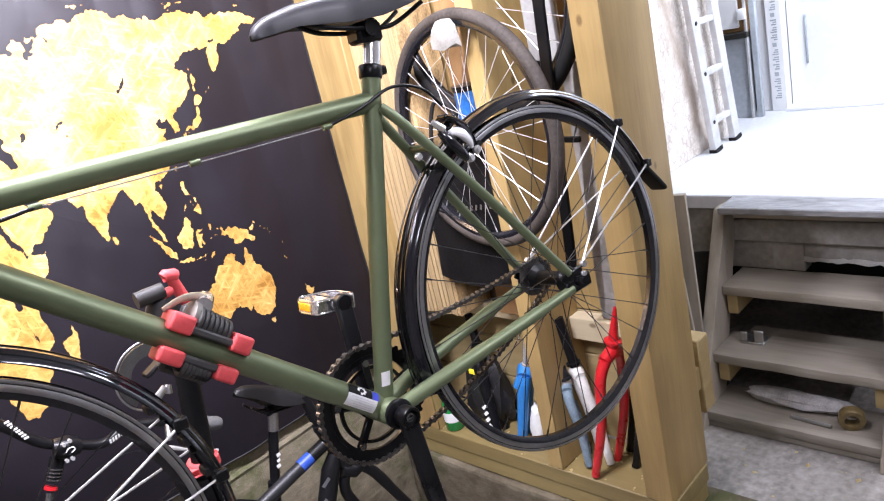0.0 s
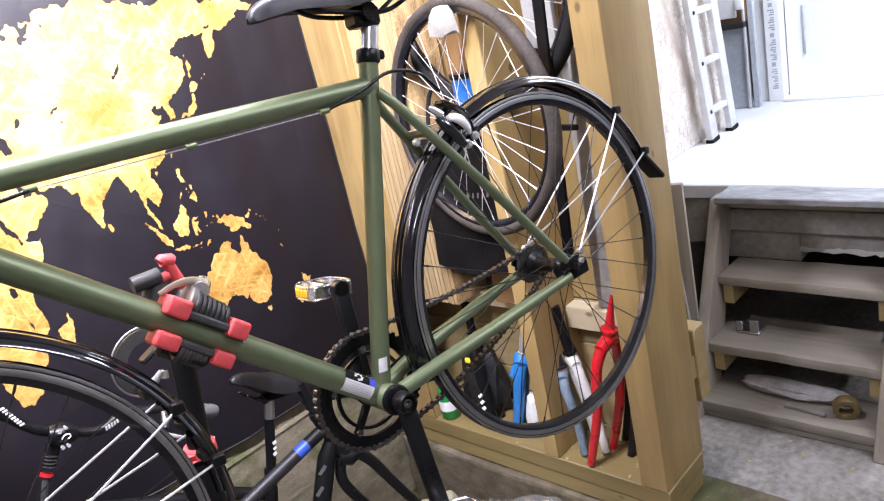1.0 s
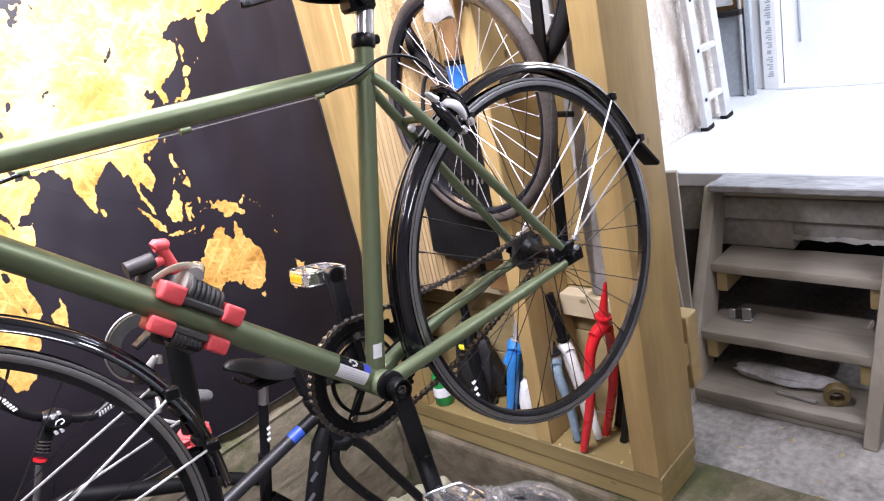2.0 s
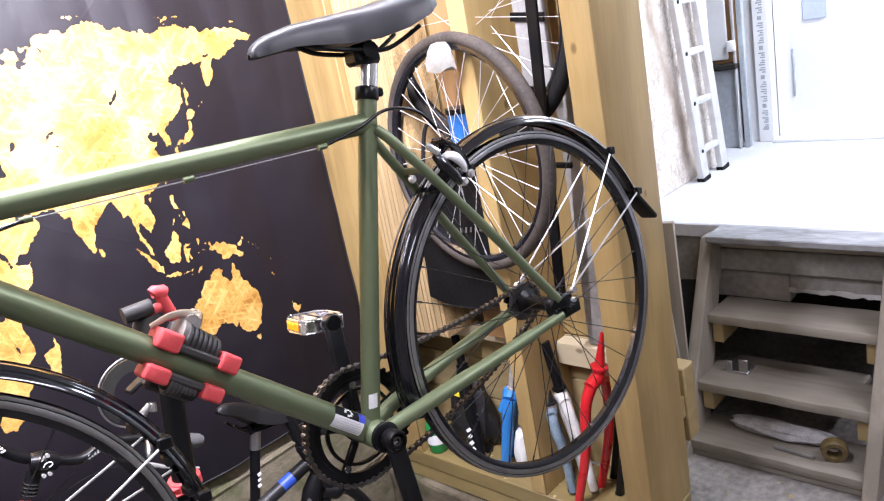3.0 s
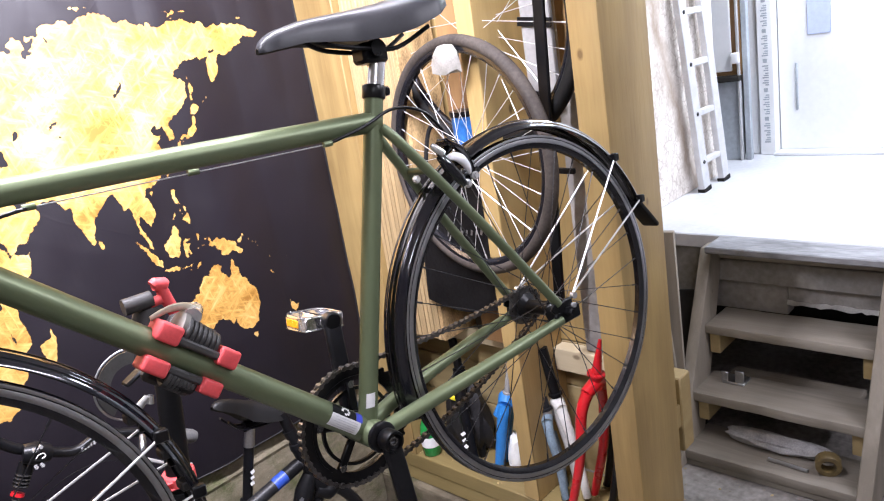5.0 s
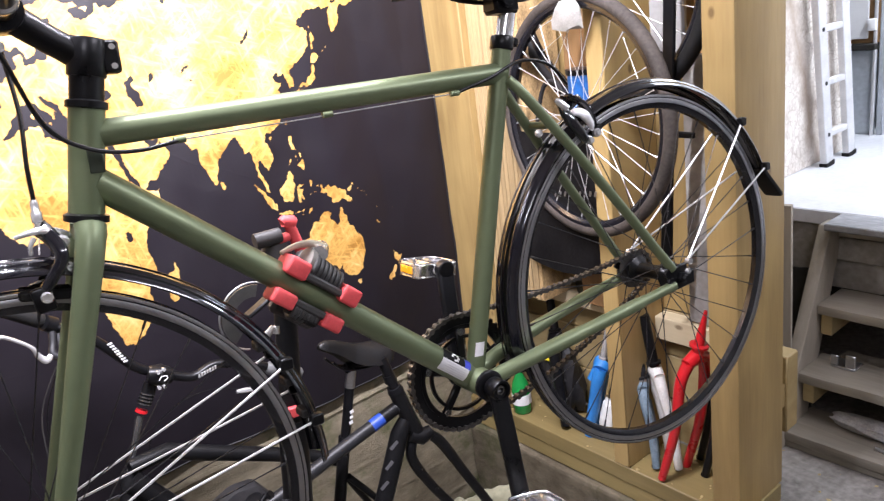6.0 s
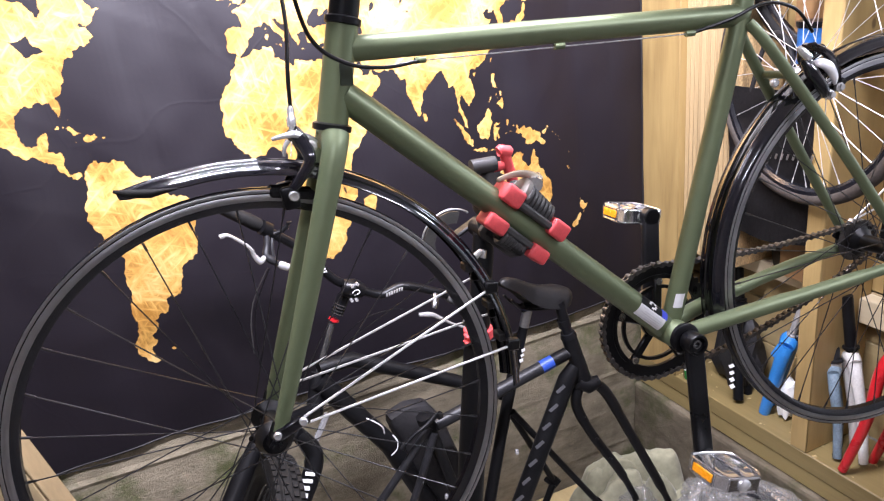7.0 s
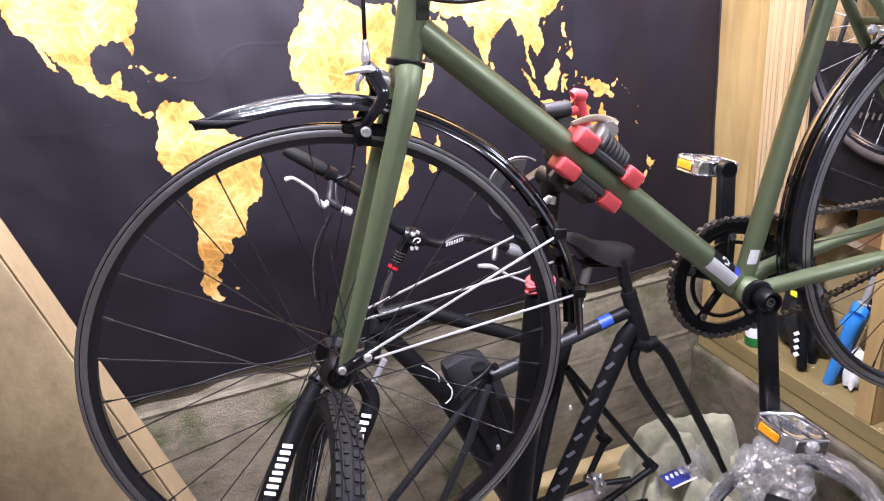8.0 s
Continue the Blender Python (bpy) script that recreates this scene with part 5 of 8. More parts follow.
# saddle
def saddle_mesh(k=1.0, skirt=0.0, dip=0.0):
    """Padded saddle: narrow drooping nose, dipped middle, broad raised tail, side skirts."""
    S = [0, 0.02, 0.08, 0.21, 0.30, 0.47, 0.62, 0.75, 0.88, 0.95, 0.985, 1]
    bm = bmesh.new()
    rings = []
    n, m = 40, 22
    for i in range(n + 1):
        s = i / n
        s = s * s * (3 - 2 * s) * 0.4 + s * 0.6
        zt = float(np.interp(s, S, [0.002, 0.013, 0.024, 0.036, 0.041, 0.050, 0.059, 0.069, 0.077, 0.077, 0.071, 0.060])) - dip * math.sin(math.pi * s) ** 2
        zb = float(np.interp(s, S, [-0.009, -0.010, -0.007, 0.000, 0.000, -0.002, 0.001, 0.011, 0.028, 0.043, 0.048, 0.051])) - skirt * float(np.interp(s, S, [0, 0.1, 0.25, 0.5, 0.6, 0.9, 1, 1, 1, 0.9, 0.8, 0.7]))
        w = float(np.interp(s, S, [0.005, 0.012, 0.018, 0.021, 0.023, 0.030, 0.045, 0.060, 0.067, 0.058, 0.044, 0.026]))
        x = -0.170 + 0.312 * s
        ring = []
        for j in range(m):
            a = 2 * math.pi * j / m
            c, h = math.cos(a), math.sin(a)
            y = w * math.copysign(abs(c) ** 0.75, c)
            z = zb + 0.004 + (zt - zb - 0.004) * h ** 0.7 if h > 0 else zb + 0.004 * (1 + h) + 0.010 * abs(h) ** 2
            ring.append(bm.verts.new((x * k, y * k, (z - 0.029) * k)))
        rings.append(ring)
    for p, q2 in zip(rings, rings[1:]):
        for j in range(m):
            bm.faces.new((p[j], p[(j + 1) % m], q2[(j + 1) % m], q2[j]))
    bm.faces.new(rings[0][::-1])
    bm.faces.new(rings[-1])
    return bm


M_saddle = mat("black_saddle_vinyl", (0.022, 0.022, 0.026), 0.40, 0, 0.12, 20, 0.02, 500)
sad = part("saddle", saddle_mesh(), M_saddle, bike, "black vinyl saddle")
sad.matrix_basis = pose(0.092, 0, 0.604)
for s in (-1, 1):
    part("saddle_rail", sweep(spline([(-0.105, s * 0.006, -0.014), (-0.06, s * 0.018, -0.030), (0.0, s * 0.021, -0.036), (0.05, s * 0.022, -0.036), (0.105, s * 0.034, -0.008)], 6), 0.0035, 8), M_black, sad)
bm = sweep([(0.012, -0.026, -0.036), (0.012, 0.026, -0.036)], 0.013, 16)
block((-0.010, -0.018, -0.056), (0.036, 0.018, -0.026), 0.005, bm)
part("saddle_clamp", bm, M_black, sad)
tube("seat_post", [st_t - V(0.01, 0, 0.05), V(0.117, 0, 0.558)], 0.0136, M_chrome, bike, 24, "polished seat post")
stq = (st_t - bb0).normalized().to_track_quat("Z", "Y").to_matrix()
bm = lathe([(0.0165, -0.014), (0.018, -0.012), (0.018, 0.004), (0.0165, 0.006)], "z", 28, at=st_t, turn=stq)
block(st_t + V(0.012, -0.010, -0.011), st_t + V(0.025, 0.010, 0.003), 0.003, bm)
part("seat_clamp", bm, M_black, bike, "black seat clamp")

# cranks, chainring, pedals
def crank(y, direction, length=0.172):
    """Forged arm with a round boss, an open socket in its outer face and a round pedal eye."""
    d = Vector(direction).normalized()
    s = -1 if y < 0 else 1
    eye = d * length + V(0, s * 0.087, 0)
    bm = slab_between(V(0, y, 0), eye, (d.z, 0, -d.x), 0.014, 0.0290, 0.005, seg=3)
    flip = Matrix.Diagonal((1, s, 1))
    lathe([(0.015, -0.012), (0.0165, -0.010), (0.0165, 0.011), (0.0155, 0.013), (0.0120, 0.013), (0.0112, 0.002), (0.0001, 0.002)], "y", 28, bm, at=(0, y, 0), turn=flip)
    lathe([(0.0125, -0.009), (0.0145, -0.007), (0.0145, 0.007), (0.0125, 0.009), (0.0075, 0.009), (0.0070, 0.004), (0.0001, 0.004)], "y", 22, bm, at=eye, turn=flip)
    return part("crank_arm", bm, M_black, bike, "black crank arm"), eye


for s in (-1, 1):
    part("bracket_cup", lathe([(0.0195, 0.034), (0.0235, 0.036), (0.0235, 0.042), (0.0205, 0.044), (0.0125, 0.045), (0.0125, 0.056)], "y", 28, turn=Matrix.Diagonal((1, s, 1))), M_black, bike, "black bottom bracket cup")
    part("crank_bolt", lathe([(0.0085, 0), (0.0085, 0.006), (0.0070, 0.008), (0.0045, 0.008), (0.0045, 0.004), (0.0001, 0.004)], "y", 18, at=(0, s * 0.061, 0), turn=Matrix.Diagonal((1, s, 1))), M_brake, bike)
near_arm, near_end = crank(-0.060, (0.055, 0, -1))
far_arm, far_end = crank(0.060, (0.035, 0, 1), 0.166)


def pedal(at, s, tilt):
    """Cast cage pedal: waisted frame with lips, barrel, dished plates, end cap and reflectors."""
    edge = [(-0.038, 0.013), (0.038, 0.013), (0.044, 0.026), (0.042, 0.080), (0.030, 0.098), (-0.030, 0.098), (-0.042, 0.080), (-0.044, 0.026)]
    bm = bmesh.new()
    for (x0, y0), (x1, y1) in zip(edge, edge[1:] + edge[:1]):
        slab_between((x0, s * y0, 0), (x1, s * y1, 0), (0, 0, 1), 0.0035, 0.022, 0.001, bm)
    for z in (-0.0115, 0.0115):
        loop = []
        for (x0, y0), (x1, y1) in zip(edge, edge[1:] + edge[:1]):
            loop += [V(x0 + (x1 - x0) * t, s * (y0 + (y1 - y0) * t), z) for t in (0.12, 0.5, 0.88)]
        sweep(loop, 0.0030, 8, bm, closed=True, flat=0.7)
        for x in (-1, 1):
            rows = []
            for i in range(9):
                v = i / 8
                y = 0.018 + 0.074 * v
                neck = 0.5 + 0.5 * math.cos(2 * math.pi * v)
                rows.append([bm.verts.new((x * (0.004 + (0.034 - 0.010 * neck) * u), s * y, z * (0.98 - 0.75 * math.sin(math.pi * u) * math.sin(math.pi * v)))) for u in (0, 0.25, 0.5, 0.75, 1)])
            for p, q2 in zip(rows, rows[1:]):
                for k in range(4):
                    bm.faces.new((p[k], p[k + 1], q2[k + 1], q2[k]))
    sweep([(0, 0, 0), (0, s * 0.014, 0), (0, s * 0.03, 0), (0, s * 0.07, 0), (0, s * 0.098, 0)], [0.007, 0.0115, 0.0095, 0.0095, 0.0105], 16, bm)
    ob = part("pedal", bm, M_pedal, bike, "silver cage pedal with amber reflectors")
    ob.matrix_basis = Matrix.Translation(at) @ pose(0, 0, 0, 0, tilt, 0) @ Matrix.Diagonal((0.87, 0.87, 0.87, 1))
    part("end_cap", lathe([(0.0115, 0), (0.0115, 0.004), (0.008, 0.007), (0.0001, 0.008)], "y", 20, at=(0, s * 0.0985, 0), turn=Matrix.Diagonal((1, s, 1))), M_chrome, ob)
    for x in (-1, 1):
        part("reflector", slab_between((x * 0.0455, s * 0.030, 0), (x * 0.0440, s * 0.076, 0), (0, 0, 1), 0.003, 0.0145, 0.001), M_amber, ob, "amber reflector")
    return ob


pedal(near_end, -1, 10)
far_arm.matrix_basis = Matrix.Translation((0.010, 0, -0.005))
pedal(far_end + V(0.004, 0, -0.007), 1, 6)

CRY = 0.047
DRIVE = V(0.010, 0, -0.005)
teeth = 46
bm = bmesh.new()
prof_o, prof_i = [], []
for k in range(teeth * 4):
    a = 2 * math.pi * k / (teeth * 4)
    r = 0.0945 + (0.0042 if k % 4 in (1, 2) else 0)
    prof_o.append((r * math.cos(a), r * math.sin(a)))
    prof_i.append((0.080 * math.cos(a), 0.080 * math.sin(a)))
layers = [[bm.verts.new((x, CRY + dy, z)) for x, z in lst] for dy in (-0.0015, 0.0015) for lst in (prof_o, prof_i)]
nn = teeth * 4
for a, b in ((0, 1), (1, 3), (3, 2), (2, 0)):
    for k in range(nn):
        bm.faces.new((layers[a][k], layers[a][(k + 1) % nn], layers[b][(k + 1) % nn], layers[b][k]))
ring = part("chainring", bm, M_black, bike, "black toothed chainring")
ring.matrix_basis = Matrix.Translation(DRIVE)
bm = bmesh.new()
lathe([(0.058, CRY - 0.0025), (0.0635, CRY - 0.0025), (0.0635, CRY + 0.0025), (0.058, CRY + 0.0025)], "y", 60, bm, closed=True)
lathe([(0.074, CRY - 0.003), (0.081, CRY - 0.003), (0.081, CRY + 0.003), (0.074, CRY + 0.003)], "y", 60, bm, closed=True)
for k in range(5):
    a = radians(20 + 72 * k)
    slab_between((math.cos(a) * 0.012, CRY, math.sin(a) * 0.012), (math.cos(a) * 0.076, CRY, math.sin(a) * 0.076), (-math.sin(a), 0, math.cos(a)), 0.008, 0.016, 0.003, bm)
lathe([(0.022, CRY - 0.007), (0.022, CRY + 0.007)], "y", 24, bm)
part("chainring_spider", bm, M_black, ring)
for k in range(5):
    a = radians(20 + 72 * k)
    part("chainring_bolt", lathe([(0.006, -0.006), (0.006, 0.005)], "y", 12, at=(math.cos(a) * 0.070, CRY, math.sin(a) * 0.070)), M_brake, ring)
# sprocket on the rear hub
bm = lathe([(0.024, CRY - 0.003), (0.034, CRY - 0.002), (0.0365, CRY), (0.034, CRY + 0.002), (0.024, CRY + 0.003)], "y", 32, at=RH)
part("sprocket", bm, M_chain, rear).matrix_basis = Matrix.Translation(-RH)


def chain():
    """Separate links along both runs, round the ring and the sprocket."""
    R1, R2 = 0.0955, 0.0355
    d = RH - bb0
    L = math.hypot(d.x, d.z)
    base = math.atan2(d.z, d.x)
    off = math.acos((R1 - R2) / L)
    path = []
    a1, a2 = base + off, base - off
    A, B = (bb0.x + R1 * math.cos(a1), bb0.z + R1 * math.sin(a1)), (RH.x + R2 * math.cos(a1), RH.z + R2 * math.sin(a1))
    C, D = (RH.x + R2 * math.cos(a2), RH.z + R2 * math.sin(a2)), (bb0.x + R1 * math.cos(a2), bb0.z + R1 * math.sin(a2))
    for k in range(40):
        t = k / 40
        path.append((A[0] + (B[0] - A[0]) * t, A[1] + (B[1] - A[1]) * t - 0.012 * 4 * t * (1 - t)))
    for k in range(12):
        a = a1 + (a2 - a1) * k / 12
        path.append((RH.x + R2 * math.cos(a), RH.z + R2 * math.sin(a)))
    for k in range(40):
        t = k / 40
        path.append((C[0] + (D[0] - C[0]) * t, C[1] + (D[1] - C[1]) * t - 0.022 * 4 * t * (1 - t)))
    for k in range(40):
        a = a2 - (2 * math.pi - (a1 - a2)) * k / 40
        path.append((bb0.x + R1 * math.cos(a), bb0.z + R1 * math.sin(a)))
    P = [V(x, CRY, z) for x, z in path]
    out, acc, last = [P[0]], 0.0, P[0]
    for p in P[1:] + [P[0]]:
        while (p - last).length + acc >= 0.0127:
            step = 0.0127 - acc
            last = last + (p - last).normalized() * step
            out.append(last)
            acc = 0.0
        acc += (p - last).length
        last = p
    bm = bmesh.new()
    for i, (p, q2) in enumerate(zip(out, out[1:])):
        w = 0.0035 if i % 2 else 0.0048
        for s in (-1, 1):
            slab_between(p + V(0, s * w, 0) - (q2 - p) * 0.2, q2 + V(0, s * w, 0) + (q2 - p) * 0.2, (0, 0, 1), 0.0014, 0.0050, 0, bm)
        sweep([p + V(0, -0.0056, 0), p + V(0, 0.0056, 0)], 0.0047 if i % 2 else 0.0042, 8, bm)
    bmesh.ops.transform(bm, matrix=Matrix.Translation(DRIVE * 0.7), verts=bm.verts)
    return part("chain", bm, M_chain, bike, "oily bicycle chain", smooth=False)


chain()

# cables and labels
tube("cable_housing", spline([bar_c + V(-0.03, -0.09, -0.03), bar_c + V(-0.012, -0.10, -0.055), (-0.530, -0.055, 0.440), (-0.490, -0.040, 0.412), (-0.440, -0.026, 0.405), (-0.390, -0.015, 0.412)], 8), 0.0026, M_black, bike, 8)
tube("cable_housing", spline([bar_c + V(-0.008, 0.02, -0.02), (-0.548, 0.005, 0.46), (-0.5515, -0.007, 0.40), (-0.5515, -0.008, 0.364)], 8), 0.0026, M_black, bike, 8)
tube("brake_cable", [(-0.390, -0.015, 0.412), (0.0, -0.013, 0.438)], 0.0009, M_spoke, bike, 6)
tube("cable_housing", spline([(0.0, -0.013, 0.438), (0.06, -0.020, 0.456), (0.12, -0.018, 0.478), (0.18, -0.012, 0.470), (0.222, -0.004, 0.438)], 8), 0.0026, M_black, bike, 8)
for x, z in ((-0.39, 0.412), (-0.20, 0.425), (0.0, 0.438)):
    part("cable_stop", sweep([(x - 0.007, -0.014, z), (x + 0.007, -0.014, z + 0.001)], 0.0042, 10), M_green, bike)


def dt(s, n, y):
    """Place on the down tube: metres up from the bracket, out from its axis."""
    a = V(-0.789, 0, 0.614)
    return a * s + V(0.614, 0, 0.789) * n + V(0, y, 0)


def wrap(name, s0, s1, a0, a1, r, material, label=""):
    bm = bmesh.new()
    rows = []
    for s in (s0, s1):
        rows.append([bm.verts.new(dt(s, r * math.sin(radians(a)), -r * math.cos(radians(a)))) for a in np.linspace(a0, a1, 9)])
    for k in range(8):
        bm.faces.new((rows[0][k], rows[0][k + 1], rows[1][k + 1], rows[1][k]))
    return part(name, bm, material, bike, label)


wrap("sticker", 0.030, 0.085, -40, 20, 0.0196, M_white, "white paper sticker")
wrap("sticker", 0.028, 0.040, 20, 66, 0.0196, M_blueprint, "blue sticker")
wrap("sticker", 0.041, 0.086, 20, 66, 0.0196, M_black_matt, "black sticker")
for k in range(7):
    a = 2 * math.pi * k / 8
    wrap("logo_mark", 0.061 + 0.0062 * math.cos(a) - 0.0022, 0.061 + 0.0062 * math.cos(a) + 0.0022, 45 + 15 * math.sin(a) - 5, 45 + 15 * math.sin(a) + 5, 0.0199, M_white)
M_sticker_ink = mat("faint_grey_ink", (0.50, 0.50, 0.52), 0.5, 0, 0.1, 30)
for k in range(5):
    wrap("sticker_line", 0.036, 0.078 - 0.006 * (k % 2), -32 + 10 * k, -30 + 10 * k, 0.0199, M_sticker_ink)
b = bmesh.new()
stn = (st_t - bb0).normalized()
rows = []
for s in (0.040, 0.062):
    rows.append([b.verts.new(stn * s + V(-0.0152 * math.sin(radians(a)), -0.0152 * math.cos(radians(a)), 0)) for a in np.linspace(-10, 45, 6)])
for k in range(5):
    b.faces.new((rows[0][k], rows[0][k + 1], rows[1][k + 1], rows[1][k]))
part("sticker", b, M_white, bike, "small white sticker")

# ---- steps and the raised floor's things ----
def step_flight():
    st = empty("wooden_steps", pose(1.99, 1.06, UP), "rough flight of dusty wooden steps with open risers", "stairs")
    m = Matrix.Translation((-1.99, -1.06, -UP))

    def p(name, bm, material, label=""):
        bmesh.ops.transform(bm, matrix=m, verts=bm.verts)
        return part(name, bm, material, st, label)

    yl, yr = 1.055, 0.525
    tops = ((1.985, -0.077), (2.070, 0.097), (2.186, 0.292))
    for k, (x, z) in enumerate(tops):
        d = 0.175 if k else 0.19
        bm = block((x, yr + 0.004 * k, z - 0.034), (x + d, yl - 0.004 * k, z), 0.005, seg=2)
        bmesh.ops.subdivide_edges(bm, edges=[e for e in bm.edges if abs(e.verts[0].co.y - e.verts[1].co.y) > 0.2], cuts=10)
        for v in bm.verts:
            v.co += Vector((noise.noise(v.co * 14 + Vector((k, 0, 0))) * 0.004, 0, noise.noise(v.co * 11) * 0.003))
        p("tread", bm, M_old)
    p("tread", block((2.215, yr - 0.03, 0.535), (2.338, yl - 0.008, 0.558), 0.004), M_dusted, "worn top board dusted white")
    p("sole_board", block((1.990, yr, UP + 0.001), (2.15, yl, -0.112), 0.003), M_old)
    for y in (yl - 0.008, yr - 0.032):
        bm = bmesh.new()
        q = [(1.945, UP + 0.001), (2.12, UP + 0.001), (2.375, 0.534), (2.275, 0.534)]
        lo = [bm.verts.new((x, y, z)) for x, z in q]
        hi = [bm.verts.new((x, y + 0.040, z)) for x, z in q]
        bm.faces.new(lo)
        bm.faces.new(hi[::-1])
        for i in range(4):
            bm.faces.new((lo[i], lo[(i + 1) % 4], hi[(i + 1) % 4], hi[i]))
        bmesh.ops.bevel(bm, geom=bm.edges, offset=0.003, segments=1, affect="EDGES")
        p("stringer", bm, M_old_z)
    for x, z in tops[1:]:
        for y in (yl - 0.050, yr + 0.012):
            p("cleat", block((x + 0.018, y, z - 0.108), (x + 0.16, y + 0.036, z - 0.036), 0.003), M_pale, "pale sawn cleat under the tread")
    p("back_board", block((2.332, yr, 0.400), (2.352, yl, 0.478), 0.003), M_duskboard)
    p("back_board", block((2.330, yr, 0.482), (2.352, yl, 0.53), 0.003), M_old)
    return st


step_flight()


def scrap_lump(name, c, size, material, seed, label, category, n=3):
    """A crumpled soft lump."""
    bm = bmesh.new()
    bmesh.ops.create_icosphere(bm, subdivisions=n, radius=1)
    for v in bm.verts:
        d = 1 + 0.28 * noise.noise(v.co * 2.1 + Vector((seed, 0, 0))) + 0.16 * noise.noise(v.co * 5.3 + Vector((0, seed, 0)))
        v.co = Vector((v.co.x * size[0], v.co.y * size[1], max(-size[2] * 0.6, v.co.z * size[2]))) * d
    lo = min(v.co.z for v in bm.verts)
    for v in bm.verts:
        v.co.z -= lo
    ob = part(name, bm, material)
    ob.matrix_basis = Matrix.Translation(c)
    return tagged(ob, label, category)


scrap_lump("rag", (2.115, 0.80, -0.0765), (0.035, 0.17, 0.030), mat("grey_cloth", (0.46, 0.45, 0.45), 0.9, 0, 0.25, 20, 0.5, 200), 3.0, "crumpled grey cloth lying on the lowest step", "rag")
roll = part("tape_roll", lathe([(0.021, -0.016), (0.035, -0.016), (0.0365, -0.013), (0.0365, 0.013), (0.035, 0.016), (0.021, 0.016)], "x", 32, closed=True), mat("brown_tape", (0.16, 0.115, 0.045), 0.45, 0, 0.3, 40))
roll.matrix_basis = pose(2.055, 0.628, -0.040, 0, -8, 20)
tagged(roll, "roll of brown tape standing on the lowest step", "tape")
tagged(part("metal_rod", sweep([(2.035, 0.68, -0.070), (2.045, 0.80, -0.070)], 0.0055, 8), M_alu), "thin bright metal rod lying on the lowest step", "rod")
bm = block((2.165, 0.915, 0.098), (2.225, 0.990, 0.106), 0.002)
block((2.165, 0.915, 0.107), (2.173, 0.945, 0.150), 0.002, bm)
block((2.165, 0.968, 0.107), (2.173, 0.990, 0.140), 0.002, bm)
tagged(part("metal_bracket", bm, M_alu), "grey metal bracket lying on the second step", "bracket")
tagged(part("scrap_board", block((2.20, 0.60, 0.045), (2.36, 1.02, 0.066), 0.003), M_old), "dusty board behind the second step", "board")
lip = bmesh.new()
rng = random.Random(5)
row0, row1 = [], []
for i in range(22):
    y = 0.525 + 0.31 * i / 21
    row0.append(lip.verts.new((2.355, y, 0.345 + rng.uniform(-0.003, 0.003))))
    row1.append(lip.verts.new((2.347 + rng.uniform(-0.004, 0.004), y, 0.334 + rng.uniform(-0.005, 0.003))))
for i in range(21):
    lip.faces.new((row0[i], row0[i + 1], row1[i + 1], row1[i]))
bmesh.ops.solidify(lip, geom=lip.faces, thickness=0.004)
tagged(part("torn_edge", lip, M_whitepaint), "torn white edge of insulation under the raised floor", "insulation")

# boards leaning in the dark beside the steps; the last two have that shade as colour
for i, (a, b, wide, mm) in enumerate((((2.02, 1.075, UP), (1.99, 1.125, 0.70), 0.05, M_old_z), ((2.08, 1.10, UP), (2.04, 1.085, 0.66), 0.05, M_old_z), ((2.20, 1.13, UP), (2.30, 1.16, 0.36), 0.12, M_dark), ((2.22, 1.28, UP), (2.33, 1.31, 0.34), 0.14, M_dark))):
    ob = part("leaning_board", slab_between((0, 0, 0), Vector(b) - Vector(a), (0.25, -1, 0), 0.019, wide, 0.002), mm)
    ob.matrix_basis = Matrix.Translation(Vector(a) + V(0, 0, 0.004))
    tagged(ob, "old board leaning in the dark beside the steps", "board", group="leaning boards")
stub = part("board_end", block((1.70, 0.900, 0.118), (1.762, 0.972, 0.350), 0.004), M_pale)
tagged(stub, "pale sawn board end fixed behind the post", "board")
part("bracket", block((1.6125, 0.905, 0.20), (1.702, 0.935, 0.27), 0.003), M_pale, stub)

# ladder leaning on the board wall
M_ladder = mat("dull_pale_aluminium", (0.66, 0.66, 0.67), 0.5, 0.45, 0.1, 20)
lad = empty("ladder", pose(2.915, 1.350, DOCK), "aluminium ladder leaning against the limewashed board wall", "ladder")
foot, lean = (V(0, 0, 0), V(0.195, 0, 0)), V(-0.185, 0.030, 1.5)
for f in foot:
    part("rail", slab_between(f, f + lean, (1, 0, 0), 0.026, 0.062, 0.003), M_ladder, lad)
    part("rubber_foot", slab_between(f + V(0, 0, -0.002) - lean * 0.0, f + lean * 0.012, (1, 0, 0), 0.032, 0.068, 0.002), M_rubber, lad)
for k in range(7):
    h = lean * (0.085 + 0.135 * k)
    part("rung", slab_between(foot[0] + h, foot[1] + h, (0, 0, 1), 0.022, 0.026, 0.004), M_ladder, lad)
    part("rivet", lathe([(0.010, -0.004), (0.008, -0.020), (0.0001, -0.021)], "y", 10, at=foot[0] + h + V(0, 0.004, 0)), M_greypaint, lad)

# far end of the raised floor: door with its frame and the boards stored beside it
XD = 3.64
dr = empty("door_1", pose(XD, 1.10, DOCK), "white door in a white frame, brightly lit", "door", kind="structure")


def dpart(name, lo, hi, material, bevel=0.003, label="", parent=None):
    bm = block(V(*lo) - V(XD, 1.10, DOCK), V(*hi) - V(XD, 1.10, DOCK), bevel)
    return part(name, bm, material, parent or dr, label)


